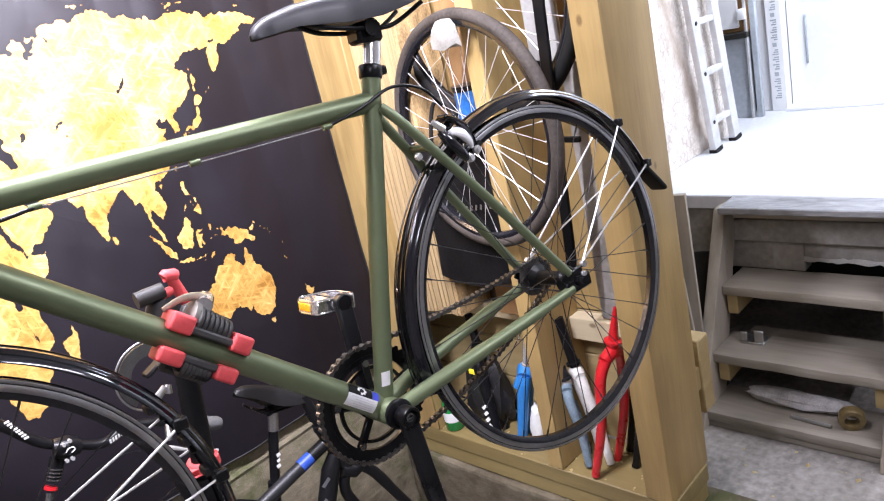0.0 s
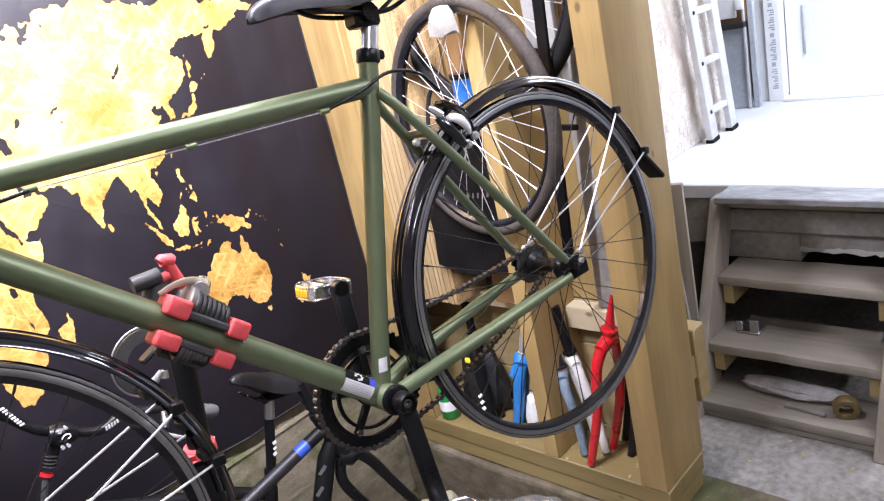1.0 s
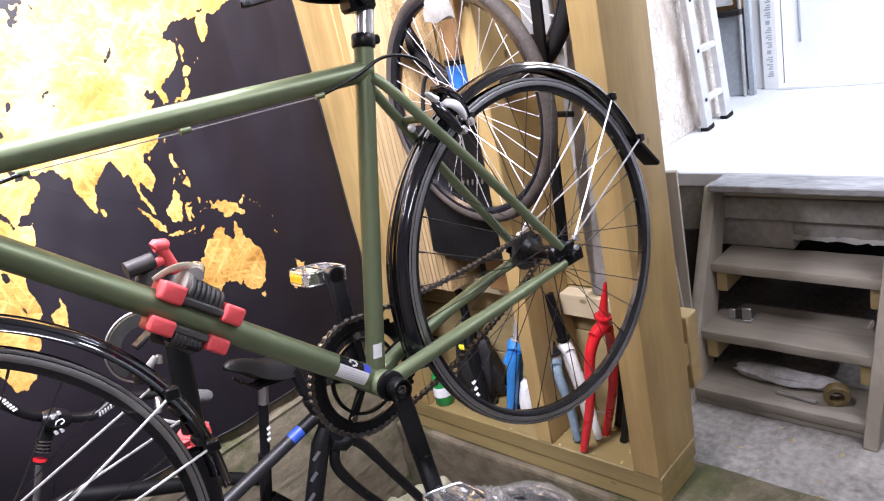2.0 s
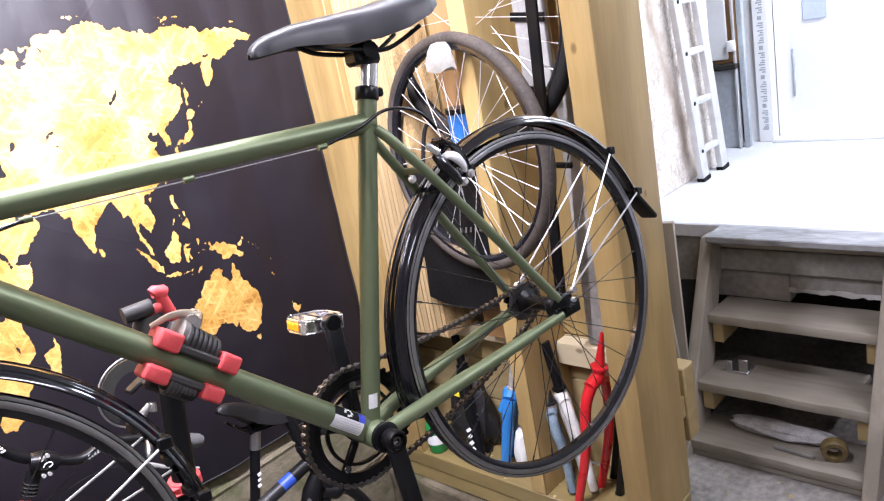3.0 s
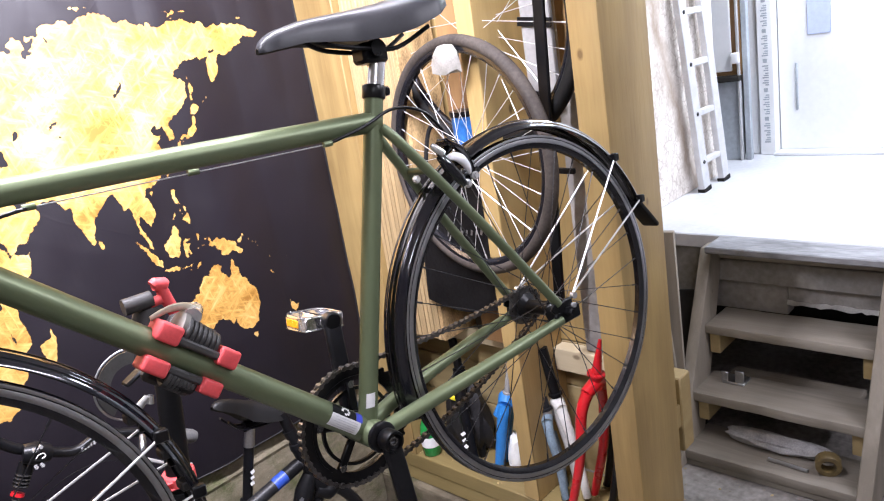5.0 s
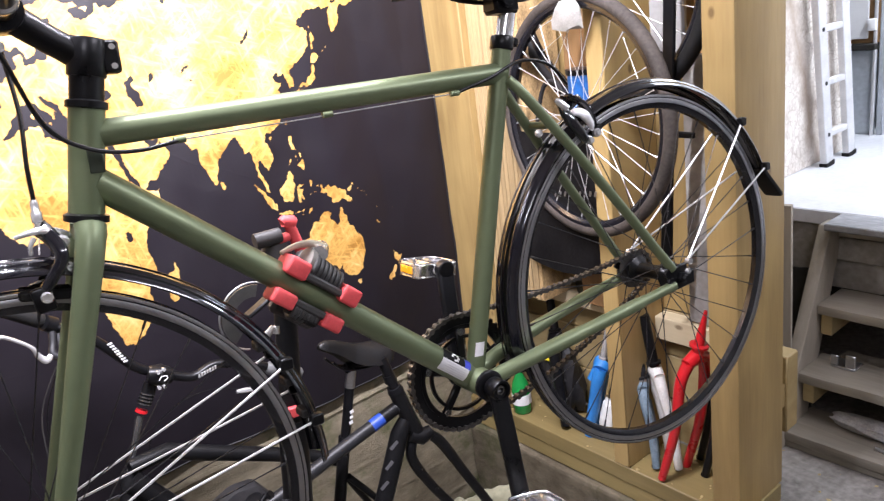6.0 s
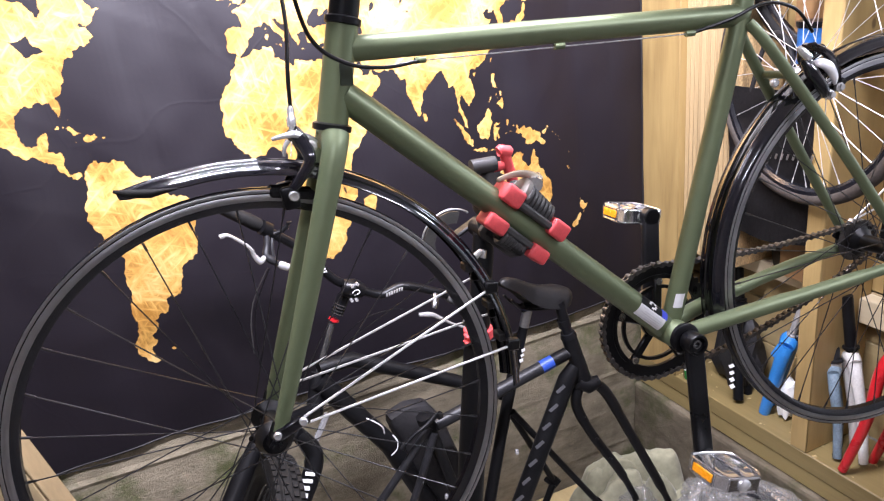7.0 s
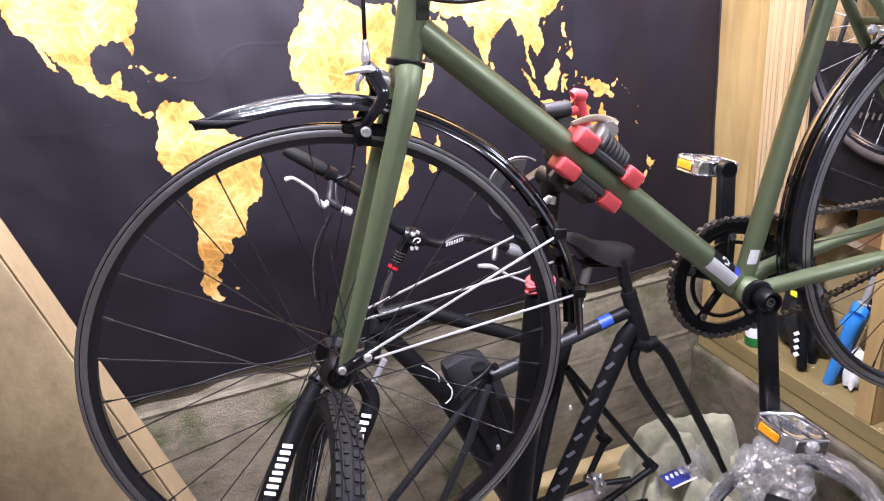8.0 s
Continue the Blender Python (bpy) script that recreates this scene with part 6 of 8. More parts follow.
dpart("jamb", (XD - 0.03, 1.305, DOCK), (XD + 0.06, 1.375, 2.3), M_whitedoor)
dpart("architrave", (XD - 0.01, 1.376, DOCK), (XD + 0.06, 1.455, 2.3), M_whitedoor)
dpart("leaf", (XD + 0.03, 0.30, DOCK + 0.012), (XD + 0.07, 1.30, 2.3), M_whitedoor)
dpart("threshold", (XD - 0.06, 0.30, DOCK), (XD + 0.03, 1.304, DOCK + 0.014), M_whitedoor)
dpart("panel_rib", (XD + 0.02, 1.215, DOCK + 0.2), (XD + 0.03, 1.225, DOCK + 0.42), M_greyboard)
dpart("window_patch", (XD + 0.022, 1.07, 1.10), (XD + 0.030, 1.17, 1.62), mat("pale_blue_film", (0.55, 0.62, 0.85), 0.4, 0, 0.1, 5))
for k in range(26):
    z = DOCK + 0.06 + 0.034 * k
    if k % 4 == 3:
        dpart("printed_mark", (XD - 0.0315, 1.332, z + 0.004), (XD - 0.030, 1.350, z + 0.022), M_greyboard, 0)
    else:
        for j in range(3):
            dpart("printed_mark", (XD - 0.0315, 1.326, z + 0.010 * j), (XD - 0.030, 1.354 - 0.006 * ((j * 7 + k) % 3), z + 0.010 * j + 0.006), M_greyboard, 0)
structure("wall_end", block((XD + 0.07, -2.4, DOCK), (XD + 0.12, 1.42, CEIL), 0), M_whitedoor, "white wall at the far end", "wall")
for lo, hi, mm, lab in (((3.50, 1.378, DOCK), (3.53, 1.404, 2.2), M_greyboard, "grey steel upright beside the door"), ((3.485, 1.412, DOCK), (3.50, 1.425, 2.2), M_ladder, "pale metal edge of a stored sheet")):
    ob = tagged(part("upright", block(lo, hi, 0.003), mm), lab, "upright")
tagged(part("stored_panel", block((3.505, 1.415, DOCK), (3.52, 1.60, 0.935), 0.003), M_greyboard), "grey sheet stored upright by the door", "panel")
tagged(part("stored_panel", block((3.505, 1.405, 0.965), (3.522, 1.60, 2.1), 0.003), M_brownboard), "brown sheet stored upright by the door", "panel")
tagged(part("sheet_offcut", block((3.485, 1.448, 0.985), (3.50, 1.60, 2.1), 0.004), M_whitedoor), "white panel hanging before the stored sheets", "panel")
tagged(part("batten", block((3.47, 1.41, 0.938), (3.503, 1.60, 0.964), 0.003), M_dark), "dark batten under the stored sheet", "batten")
knob = tagged(part("white_box", block((3.46, 1.405, 1.02), (3.484, 1.445, 1.07), 0.008, seg=2), M_whitedoor), "small white plastic box on the sheet", "switch")


# chips and grit on the floor before the steps
def grit(name, x0, x1, y0, y1, z, count, seed, material, label):
    rng = random.Random(seed)
    bm = bmesh.new()
    for i in range(count):
        c = V(rng.uniform(x0, x1), rng.uniform(y0, y1), z)
        r = 0.0018 + 0.006 * rng.random() ** 3
        a = rng.uniform(0, 3.1)
        u, v = V(math.cos(a), math.sin(a), 0) * r * rng.uniform(0.8, 2.2), V(-math.sin(a), math.cos(a), 0) * r
        lo = [bm.verts.new(c + p) for p in (u, v, -u, -v)]
        top = bm.verts.new(c + V(rng.uniform(-0.3, 0.3) * r, 0, r * rng.uniform(0.4, 0.9)))
        for k in range(4):
            bm.faces.new((lo[k], lo[(k + 1) % 4], top))
    ob = part(name, bm, material, smooth=False)
    return tagged(ob, label, "debris", kind="stuff")


grit("wood_chips", 1.66, 2.0, 0.55, 1.05, UP + 0.0005, 26, 11, M_pale, "pale wood chips and splinters scattered on the floor")
grit("grit", 1.64, 1.98, 0.45, 1.06, UP + 0.0005, 50, 12, M_old, "brown grit and crumbs on the floor")
grit("plate_dust", FX + 0.01, FB - 0.01, 0.96, 1.88, PLATE + 0.0005, 40, 13, M_pale, "pale dust crumbs on the bottom plate")
grit("pit_rubble", 0.85, 1.37, 1.1, 1.88, PIT + 0.0005, 220, 14, M_duskboard, "crumbs of concrete on the sunken floor")

# ---- things in and on the stud wall ----
def leaning_fork(name, base, top, spread, material, steer_mat, label, leg_r=0.013, crown_at=0.42, lower=None, steer_r=0.0143, face=(0, 1, 0), bow=0.012, taper=1.0):
    """A loose bicycle fork standing on its leg ends: steerer tube, crown, two legs with ends."""
    base, top = Vector(base), Vector(top)
    d = top - base
    ob = empty(name, Matrix.Translation(base), label, "bicycle fork", group="loose forks")
    side = Vector(face)
    side = (side - d.normalized() * side.dot(d.normalized())).normalized()
    out = d.normalized().cross(side)
    crown = d * (1 - crown_at)
    for s in (-1, 1):
        pts = spline([side * s * spread + d * 0.01, side * s * spread + crown * 0.45 - out * bow * 0.4, side * s * spread * 0.95 + crown * 0.8, side * s * spread * 0.6 + crown * 0.95], 6)
        leg = part("leg", sweep(pts, [leg_r * (0.75 + 0.35 * i / (len(pts) - 1)) for i in range(len(pts))], 14), lower or material, ob)
        part("leg_end", slab_between(side * s * spread, side * s * spread + d * 0.04, out, 0.006, 0.024, 0.003), M_black, leg)
    part("crown", sweep([crown * 0.95 - side * spread * 0.75, crown, crown * 0.95 + side * spread * 0.75], [leg_r * 1.1, leg_r * 1.35, leg_r * 1.1], 14), material, ob)
    part("steerer", sweep([crown * 0.97, crown * 1.02, d], [steer_r * 1.25, steer_r, steer_r * taper], 18), steer_mat, ob)
    part("crown_race", lathe([(steer_r * 1.1, 0), (steer_r * 1.45, 0.002), (steer_r * 1.45, 0.008), (steer_r * 1.1, 0.010)], "z", 20, at=crown * 1.06, turn=d.to_track_quat("Z", "Y").to_matrix()), steer_mat, ob)
    return ob


YB = PLATE
red = leaning_fork("red_fork", (1.46, 1.100, YB), (1.50, 1.012, 0.535), 0.052, M_redfork, M_redfork, "glossy red fork standing on the bottom plate by the post", 0.0155, 0.25, face=(0.9, -0.1, 0), bow=0.03, steer_r=0.0175, taper=0.25)
letters(red, (-0.045, -0.025, 0.13), (-0.02, -0.12, 1), (0.66, -0.75, 0), 5, 0.016, 0.011, M_white, 3)
leaning_fork("black_fork", (1.53, 1.055, YB), (1.57, 1.005, 0.40), 0.040, M_black, M_black, "black fork leaning behind the red one", 0.014, 0.30, face=(0.75, 0.66, 0))
leaning_fork("white_fork", (1.50, 1.125, YB), (1.50, 1.205, 0.476), 0.040, M_whitepaint, M_black_matt, "white fork with a dark steerer leaning in the frame", 0.0155, 0.36, face=(0.6, 0.8, 0))
gf = leaning_fork("grey_fork", (1.47, 1.165, YB), (1.50, 1.252, 0.470), 0.038, M_greyblue, M_greypaint, "faded grey-blue fork with a chrome collar", 0.0145, 0.46, face=(0.8, 0.6, 0), steer_r=0.016)
part("collar", lathe([(0.019, -0.012), (0.0215, -0.010), (0.0215, 0.010), (0.019, 0.012)], "z", 22, at=(0.017, 0.050, 0.245), turn=Vector((0.03, 0.087, 0.44)).to_track_quat("Z", "Y").to_matrix()), M_chrome, gf, "chrome collar")
bf = leaning_fork("blue_fork", (1.49, 1.420, YB), (1.51, 1.340, 0.405), 0.030, M_bluefork, M_chrome, "blue suspension fork with bright stanchions", 0.021, 0.34, face=(0.9, 0.4, 0), steer_r=0.011, bow=0.0)
part("arch", sweep(spline([(-0.02, -0.03, 0.20), (0.0, -0.05, 0.245), (0.04, -0.04, 0.20)], 6), 0.012, 10), M_bluefork, bf)
part("dial", block((0.008, -0.09, 0.255), (0.045, -0.035, 0.275), 0.005), M_black, bf)
kf = leaning_fork("black_suspension_fork", (1.475, 1.500, YB), (1.54, 1.600, 0.42), 0.036, M_black, M_black, "black fork with white lettering shapes leaning in the corner", 0.020, 0.30, face=(0.9, 0.4, 0), bow=0)
kd = V(0.06, 0.095, 0.40).normalized()
letters(kf, V(-0.050, -0.002, 0.060), kd, V(0.5, -0.86, 0.1), 4, 0.021, 0.014, M_white, 8)
bag2 = scrap_lump("black_pouch", (1.53, 1.575, PLATE), (0.05, 0.085, 0.15), M_bag, 7.0, "black pouch with a yellow tag standing on the plate", "bag")
part("tag", block((-0.058, -0.035, 0.205), (-0.048, 0.015, 0.222), 0.003), M_yellow, bag2, "yellow tag")
bot = part("bottle", lathe([(0.029, 0), (0.032, 0.004), (0.032, 0.085), (0.026, 0.110), (0.013, 0.140), (0.012, 0.165), (0.0001, 0.165)], "z", 24), M_greentint)
bot.matrix_basis = pose(1.440, 1.678, PLATE + 0.001, 0, 0, 0)
part("paper_label", lathe([(0.0326, 0.034), (0.0326, 0.070)], "z", 24), M_white, bot, "white paper label")
tagged(bot, "green bottle standing on the bottom plate", "bottle")
scrap_lump("white_bag", (1.50, 1.355, PLATE), (0.03, 0.025, 0.075), mat("white_plastic_bag", (0.75, 0.76, 0.74), 0.35, 0, 0.1, 20, 0.4, 60), 2.0, "crumpled white plastic bag beside the blue fork", "bag")
for i, (y, z, r) in enumerate(((1.435, 0.478, 0.034), (1.365, 0.478, 0.028), (1.30, 0.478, 0.024))):
    bm = lathe([(0.006, -0.012), (r, -0.012), (r, -0.006), (r * 0.6, 0), (r, 0.006), (r, 0.012), (0.006, 0.012)], "y", 22)
    sweep([(0, 0, -r * 0.2), (0.01, 0.006, r * 0.9), (0.02, 0.01, r * 1.8)], 0.006, 8, bm)
    ob = part("bicycle_part", bm, M_black)
    ob.matrix_basis = pose(1.52, y, z + r, 0, 0, 30 * i + 60)
    tagged(ob, "black greasy gear part lying on the cross rail", "gear part", group="gear parts")

# plywood sheets on edge, fanned at the foot
for k in range(14):
    ob = part("plywood_sheet", block((0, 0, 0), (0.15, 0.0149, 1.75 - 0.03 * (k % 3)), 0.001), M_ply if k < 13 else M_strand)
    ob.matrix_basis = pose(1.421 + 0.0016 * ((k * 5) % 4), 1.700 - 0.0150 * k, 0.477, -0.03 * k, 0.3, 0)
    tagged(ob, "pale plywood sheet standing on edge in the frame", "plywood sheet", group="plywood sheets")
tagged(part("wide_board", block((1.475, 1.28, 0.478), (1.495, 1.40, 2.3), 0.003), M_brownboard), "brown board standing in the frame", "board")
tagged(part("sheet_offcut", block((1.56, 0.98, 0.46), (1.575, 1.10, 1.17), 0.003), M_duskboard), "dusty grey-brown panel standing in the frame", "panel")

pl = tagged(part("strapped_panel", block((1.530, 1.075, 1.150), (1.545, 1.165, 2.2), 0.003), mat("dull_white_panel", (0.28, 0.272, 0.262), 0.7, 0, 0.15, 9)), "dull white panel strapped in the frame", "panel")
for z in (1.165, 1.345, 1.46):
    part("strap", slab_between((1.526, 1.070, z), (1.526, 1.170, z + 0.014), (0, 0, 1), 0.005, 0.022, 0.001), M_black_matt, pl, "black strap")

# wheels hung on the wall
w1 = wheel("hung_wheel", None, (1.372, 1.268, 1.048), 0.285, 32, M_spoke, M_rim, 0.045, 0.012, 0.020, 0.017, False, 0.1, M_tyre_grey, M_alu, 0.018, rot=pose(0, 0, 0, 0, 0, 82))
tagged(w1, "spoked wheel with a dusty worn tyre hanging on the studs", "wheel", "hung wheels")
w2 = wheel("hung_wheel", None, (1.468, 1.250, 1.360), 0.290, 28, M_spoke, M_rim, 0.045, 0.011, 0.020, 0.020, False, 0.3, M_rubber, M_black, 0.018, rot=pose(0, 0, 0, 0, 0, 88))
tagged(w2, "spoked wheel with a black tyre hanging behind the other", "wheel", "hung wheels")
rag = scrap_lump("white_rag", (1.345, 1.262, 1.262), (0.014, 0.048, 0.044), mat("greyish_rag", (0.27, 0.26, 0.235), 0.8, 0, 0.2, 30, 0.4, 150), 5.0, "white rag tucked between the wheel's spokes", "rag", 2)
blue = part("blue_tin", lathe([(0.042, 0), (0.047, 0.003), (0.048, 0.085), (0.050, 0.088), (0.050, 0.094), (0.0001, 0.094)], "z", 24), mat("blue_wrapper", (0.03, 0.16, 0.50), 0.35, 0, 0.35, 60, 0.6, 90))
blue.matrix_basis = pose(1.455, 1.310, 1.062)
tagged(blue, "blue wrapped tin with a black lid on a peg", "tin")
part("lid", lathe([(0.0505, 0.086), (0.052, 0.088), (0.052, 0.100), (0.0001, 0.102)], "z", 24), M_black, blue, "black lid")
part("peg", sweep([(0.03, 0, -0.004), (0.15, 0, -0.004)], 0.006, 8), M_timber, blue)
hb = part("hanging_bag", bmesh.new(), M_bag)
bm = bmesh.new()
nn = 14
rows = []
for j in range(nn + 1):
    t = j / nn
    row = []
    for i in range(nn + 1):
        s = i / nn
        y = 1.258 + 0.266 * s + 0.005 * math.sin(t * 7)
        z = 1.0 - 0.38 * t - 0.02 * math.sin(s * 3.1) * t
        bulge = 0.005 * math.sin(s * math.pi) * math.sin(max(0.02, t) * math.pi * 0.8) + 0.004 * noise.noise((s * 5, t * 6, 1.0))
        row.append(bm.verts.new((1.402 - bulge, y, z)))
    rows.append(row)
for j in range(nn):
    for i in range(nn):
        bm.faces.new((rows[j][i], rows[j][i + 1], rows[j + 1][i + 1], rows[j + 1][i]))
bmesh.ops.solidify(bm, geom=bm.faces, thickness=-0.012)
me = mesh_of(bm, "hanging_bag")
me.materials.append(M_bag)
hb.data = me
tagged(hb, "black nylon bag with pale lettering hanging behind the wheel", "bag")
letters(hb, (1.3905, 1.392, 0.834), (0, -1, 0.10), (0, 0, 1), 9, 0.0175, 0.015, M_alu, 4, 0.35)
part("strap", sweep(spline([(1.406, 1.32, 0.99), (1.410, 1.36, 1.12), (1.410, 1.42, 1.12), (1.406, 1.46, 0.99)], 8), 0.006, 8), M_bag, hb)
bb_ = tagged(part("black_bar", slab_between((1.41, 0.998, 1.75), (1.45, 1.090, 0.62), (0, 1, 0), 0.012, 0.030, 0.003), M_black_matt), "flat black bar hanging on the frame", "bar")
part("hook", slab_between((1.435, 1.055, 1.004), (1.435, 0.988, 1.002), (0, 0, 1), 0.010, 0.014, 0.002), M_black_matt, bb_)

# ---- repair stand ----
POST = V(0.300, 1.150, PIT)
stand = empty("repair_stand", Matrix.Translation(POST), "black bicycle repair stand with a red and black clamp", "repair stand")


def col(z):
    """The leaning post's axis at a height over its base."""
    return V(0.103 - (1.09 - z) * 0.147, 0, z)


def on_tube(s, n, y):
    """World place by the down tube, seen from the stand's base."""
    return (BIKE @ dt(s, n, y)) - POST


def tube_slab(s0, s1, n, y, tall, deep, bevel, bm=None, seg=1):
    """Bar along the down tube: tall across it, deep away from the eye."""
    a, b = on_tube(s0, n, y), on_tube(s1, n, y)
    across = on_tube(s0, n + 1, y) - on_tube(s0, n, y)
    return slab_between(a, b, across, deep, tall, bevel, bm, seg)


M_jaw = mat("grey_rubber", (0.052, 0.051, 0.050), 0.5, 0, 0.2, 40, 0.1, 300, spec=0.4)
M_casting = mat("warm_grey_casting", (0.23, 0.215, 0.19), 0.5, 0.2, 0.15, 25)
for side, lower, upper in ((1, (0.257, 0.286), (0.341, 0.373)), (-1, (0.260, 0.290), (0.336, 0.370))):
    n = 0.0150 if side > 0 else -0.0200
    jaw = part("jaw", tube_slab(lower[0] + 0.006, upper[1] - 0.006, n + side * 0.001, -0.004, 0.011, 0.044 if side > 0 else 0.034, 0.003), M_jaw, stand, "dark grey ribbed clamp jaw")
    for s0, s1 in (lower, upper):
        bm = tube_slab(s0, s1, n + side * 0.004, -0.006, 0.025 if side > 0 else 0.021, 0.046 if side > 0 else 0.040, 0.0045, None, 3)
        part("jaw_end", bm, M_red, jaw, "red rubber jaw end")
    count = 7
    for k in range(count):
        u = k / (count - 1)
        s0 = lower[1] + 0.006 + (upper[0] - lower[1] - 0.012) * u
        r = (0.0180 + 0.0030 * u) if side > 0 else (0.0140 + 0.0020 * u)
        lift = side * (0.011 + 0.003 * u) if side > 0 else -0.0095
        pts = [on_tube(s0 + e, n + lift, -0.004) for e in (-0.0034, -0.0020, 0.0, 0.0020, 0.0034)]
        part("rib", sweep(pts, [r * 0.88, r * 0.98, r, r * 0.98, r * 0.88], 22), M_jaw, jaw)
    part("jaw_core", tube_slab(lower[1], upper[0], n + side * 0.010, -0.002, 0.022, 0.030, 0.004), M_rubber, jaw)
    if side > 0:
        part("cam_housing", sweep([on_tube(upper[0] - 0.004, 0.033, 0.002), on_tube(upper[0] + 0.003, 0.033, 0.002), on_tube(upper[0] + 0.006, 0.033, 0.002)], [0.0220, 0.0220, 0.018], 26), M_casting, jaw, "warm grey cam housing")
part("clamp_body", sweep([on_tube(0.31, 0.0, 0.030), on_tube(0.315, 0.0, 0.07), on_tube(0.325, 0.0, 0.12)], [0.022, 0.024, 0.020], 20), M_grey_plastic, stand)
part("jaw_bridge", tube_slab(0.275, 0.345, 0.0, 0.034, 0.095, 0.022, 0.006), M_grey_plastic, stand)
part("cam_lever", sweep(spline([on_tube(0.377, 0.027, 0.005), on_tube(0.362, 0.047, 0.004), on_tube(0.345, 0.058, 0.002), on_tube(0.328, 0.060, -0.002)], 6), [0.003, 0.004, 0.005, 0.006], 12, flat=1.5), mat("cream_lever", (0.62, 0.58, 0.46), 0.35, 0.3, 0.1, 30), stand, "cream cam lever")
part("cam_nut", sweep([on_tube(0.335, 0.050, -0.012), on_tube(0.328, 0.060, 0.012)], [0.011, 0.011], 14), M_chrome, stand, "bright cam nut")
kn = (BIKE @ V(-0.238, 0.08, 0.264)) - POST
bm = sweep([kn + V(-0.010, 0, 0.020), kn + V(-0.008, 0, 0.021), kn + V(0.006, 0, 0.016), kn + V(0.009, 0, 0.014)], [0.007, 0.009, 0.010, 0.008], 12)
sweep([kn + V(0.000, 0, 0.018), kn + V(0.006, 0, -0.010), kn + V(0.012, 0, -0.034), kn + V(0.013, 0, -0.038)], [0.008, 0.0085, 0.0085, 0.006], 12, bm)
part("knob", bm, M_red, stand, "red T-shaped knob")
part("knob_stem", sweep([kn + V(-0.002, 0, -0.002), kn + V(-0.018, 0.004, -0.004)], 0.007, 12), M_red, stand)
part("knob_sleeve", sweep([kn + V(-0.014, 0.004, 0.002), kn + V(-0.052, 0.008, 0.002)], [0.0115, 0.0115], 16), M_grey_plastic, stand)
part("swivel_collar", sweep([kn + V(-0.040, 0.010, -0.055), kn + V(-0.012, 0.02, -0.015)], [0.021, 0.021], 20), M_grey_plastic, stand)
part("post", sweep([col(0.02), col(0.75), col(1.36)], [0.0235, 0.0235, 0.019], 20), M_black_matt, stand)
part("head_joint", sweep([col(1.365) + V(0, -0.03, 0), col(1.365) + V(0, 0.03, 0)], [0.017, 0.017], 20), M_black_matt, stand)
part("head_arm", sweep([on_tube(0.325, 0.0, 0.11), col(1.365) + V(0, -0.02, 0)], 0.018, 16), M_black, stand)
dc = V(0.402, 1.20, 0.890) - POST
part("tool_ring", sweep([dc + V(0.060 * math.cos(a), 0, 0.060 * math.sin(a)) for a in np.linspace(0.9, 4.4, 40)], 0.0018, 8), M_alu, stand, "bright wire ring behind the clamp")
bm = bmesh.new()
faces_ = []
for a in np.linspace(1.2, 3.9, 28):
    faces_.append([bm.verts.new(dc + V(r * math.cos(a), y, r * math.sin(a))) for r, y in ((0.056, -0.002), (0.034, -0.002), (0.034, 0.002), (0.056, 0.002))])
for p, q in zip(faces_, faces_[1:]):
    for k in range(4):
        bm.faces.new((p[k], p[(k + 1) % 4], q[(k + 1) % 4], q[k]))
bm.faces.new(faces_[0])
bm.faces.new(faces_[-1][::-1])
part("tray_plate", bm, mat("dull_grey_plate", (0.055, 0.054, 0.050), 0.5, 0.3, 0.2, 30), stand, "dull grey crescent plate")
part("tray_arm", slab_between(dc + V(-0.01, 0.004, 0.0), dc + V(0.06, 0.004, 0.030), (0, 1, 0), 0.008, 0.024, 0.003), M_black_matt, stand)
for dx in (-0.008, 0.008):
    part("wing_nut", sweep([on_tube(0.325, -0.062, 0.03) + V(dx * 0.3, 0, 0), on_tube(0.325, -0.076, 0.03) + V(dx, 0, 0)], [0.004, 0.006], 10), M_chrome, stand)
bm = lathe([(0.0255, -0.010), (0.0275, -0.008), (0.0275, 0.008), (0.0255, 0.010)], "z", 22, at=col(1.172))
q_ = part("quick_clamp", bm, M_red, stand, "red quick-release collar")
for dz in (-0.006, 0.006):
    part("clamp_fin", slab_between(col(1.172 + dz) + V(-0.034, -0.010, 0), col(1.168 + dz) + V(0, -0.012, 0), (0, 1, 0), 0.004, 0.018, 0.0015), M_red, q_)
part("lower_tube", sweep([col(0.0), col(1.150)], 0.0262, 20), M_black_matt, stand)
for a in (40, 160, 280):
    part("leg", sweep([col(0.10), col(0.0) + V(0.30 * math.cos(radians(a)), 0.30 * math.sin(radians(a)), 0.014)], 0.013, 12), M_black, stand)

# ---- the black mountain bike behind ----
MB = V(0.45, 1.62, PIT)
mtb = empty("mountain_bike", Matrix.Translation(MB), "dismantled black mountain bike leaning before the concrete wall", "bicycle")


def mt(name, pts, r, material=M_black_matt, label="", n=14, parent=None, smooth_curve=False, flat=1.0):
    pts = [Vector(p) - MB for p in pts]
    return part(name, sweep(spline(pts, 6) if smooth_curve else pts, r, n, flat=flat), material, parent or mtb, label)


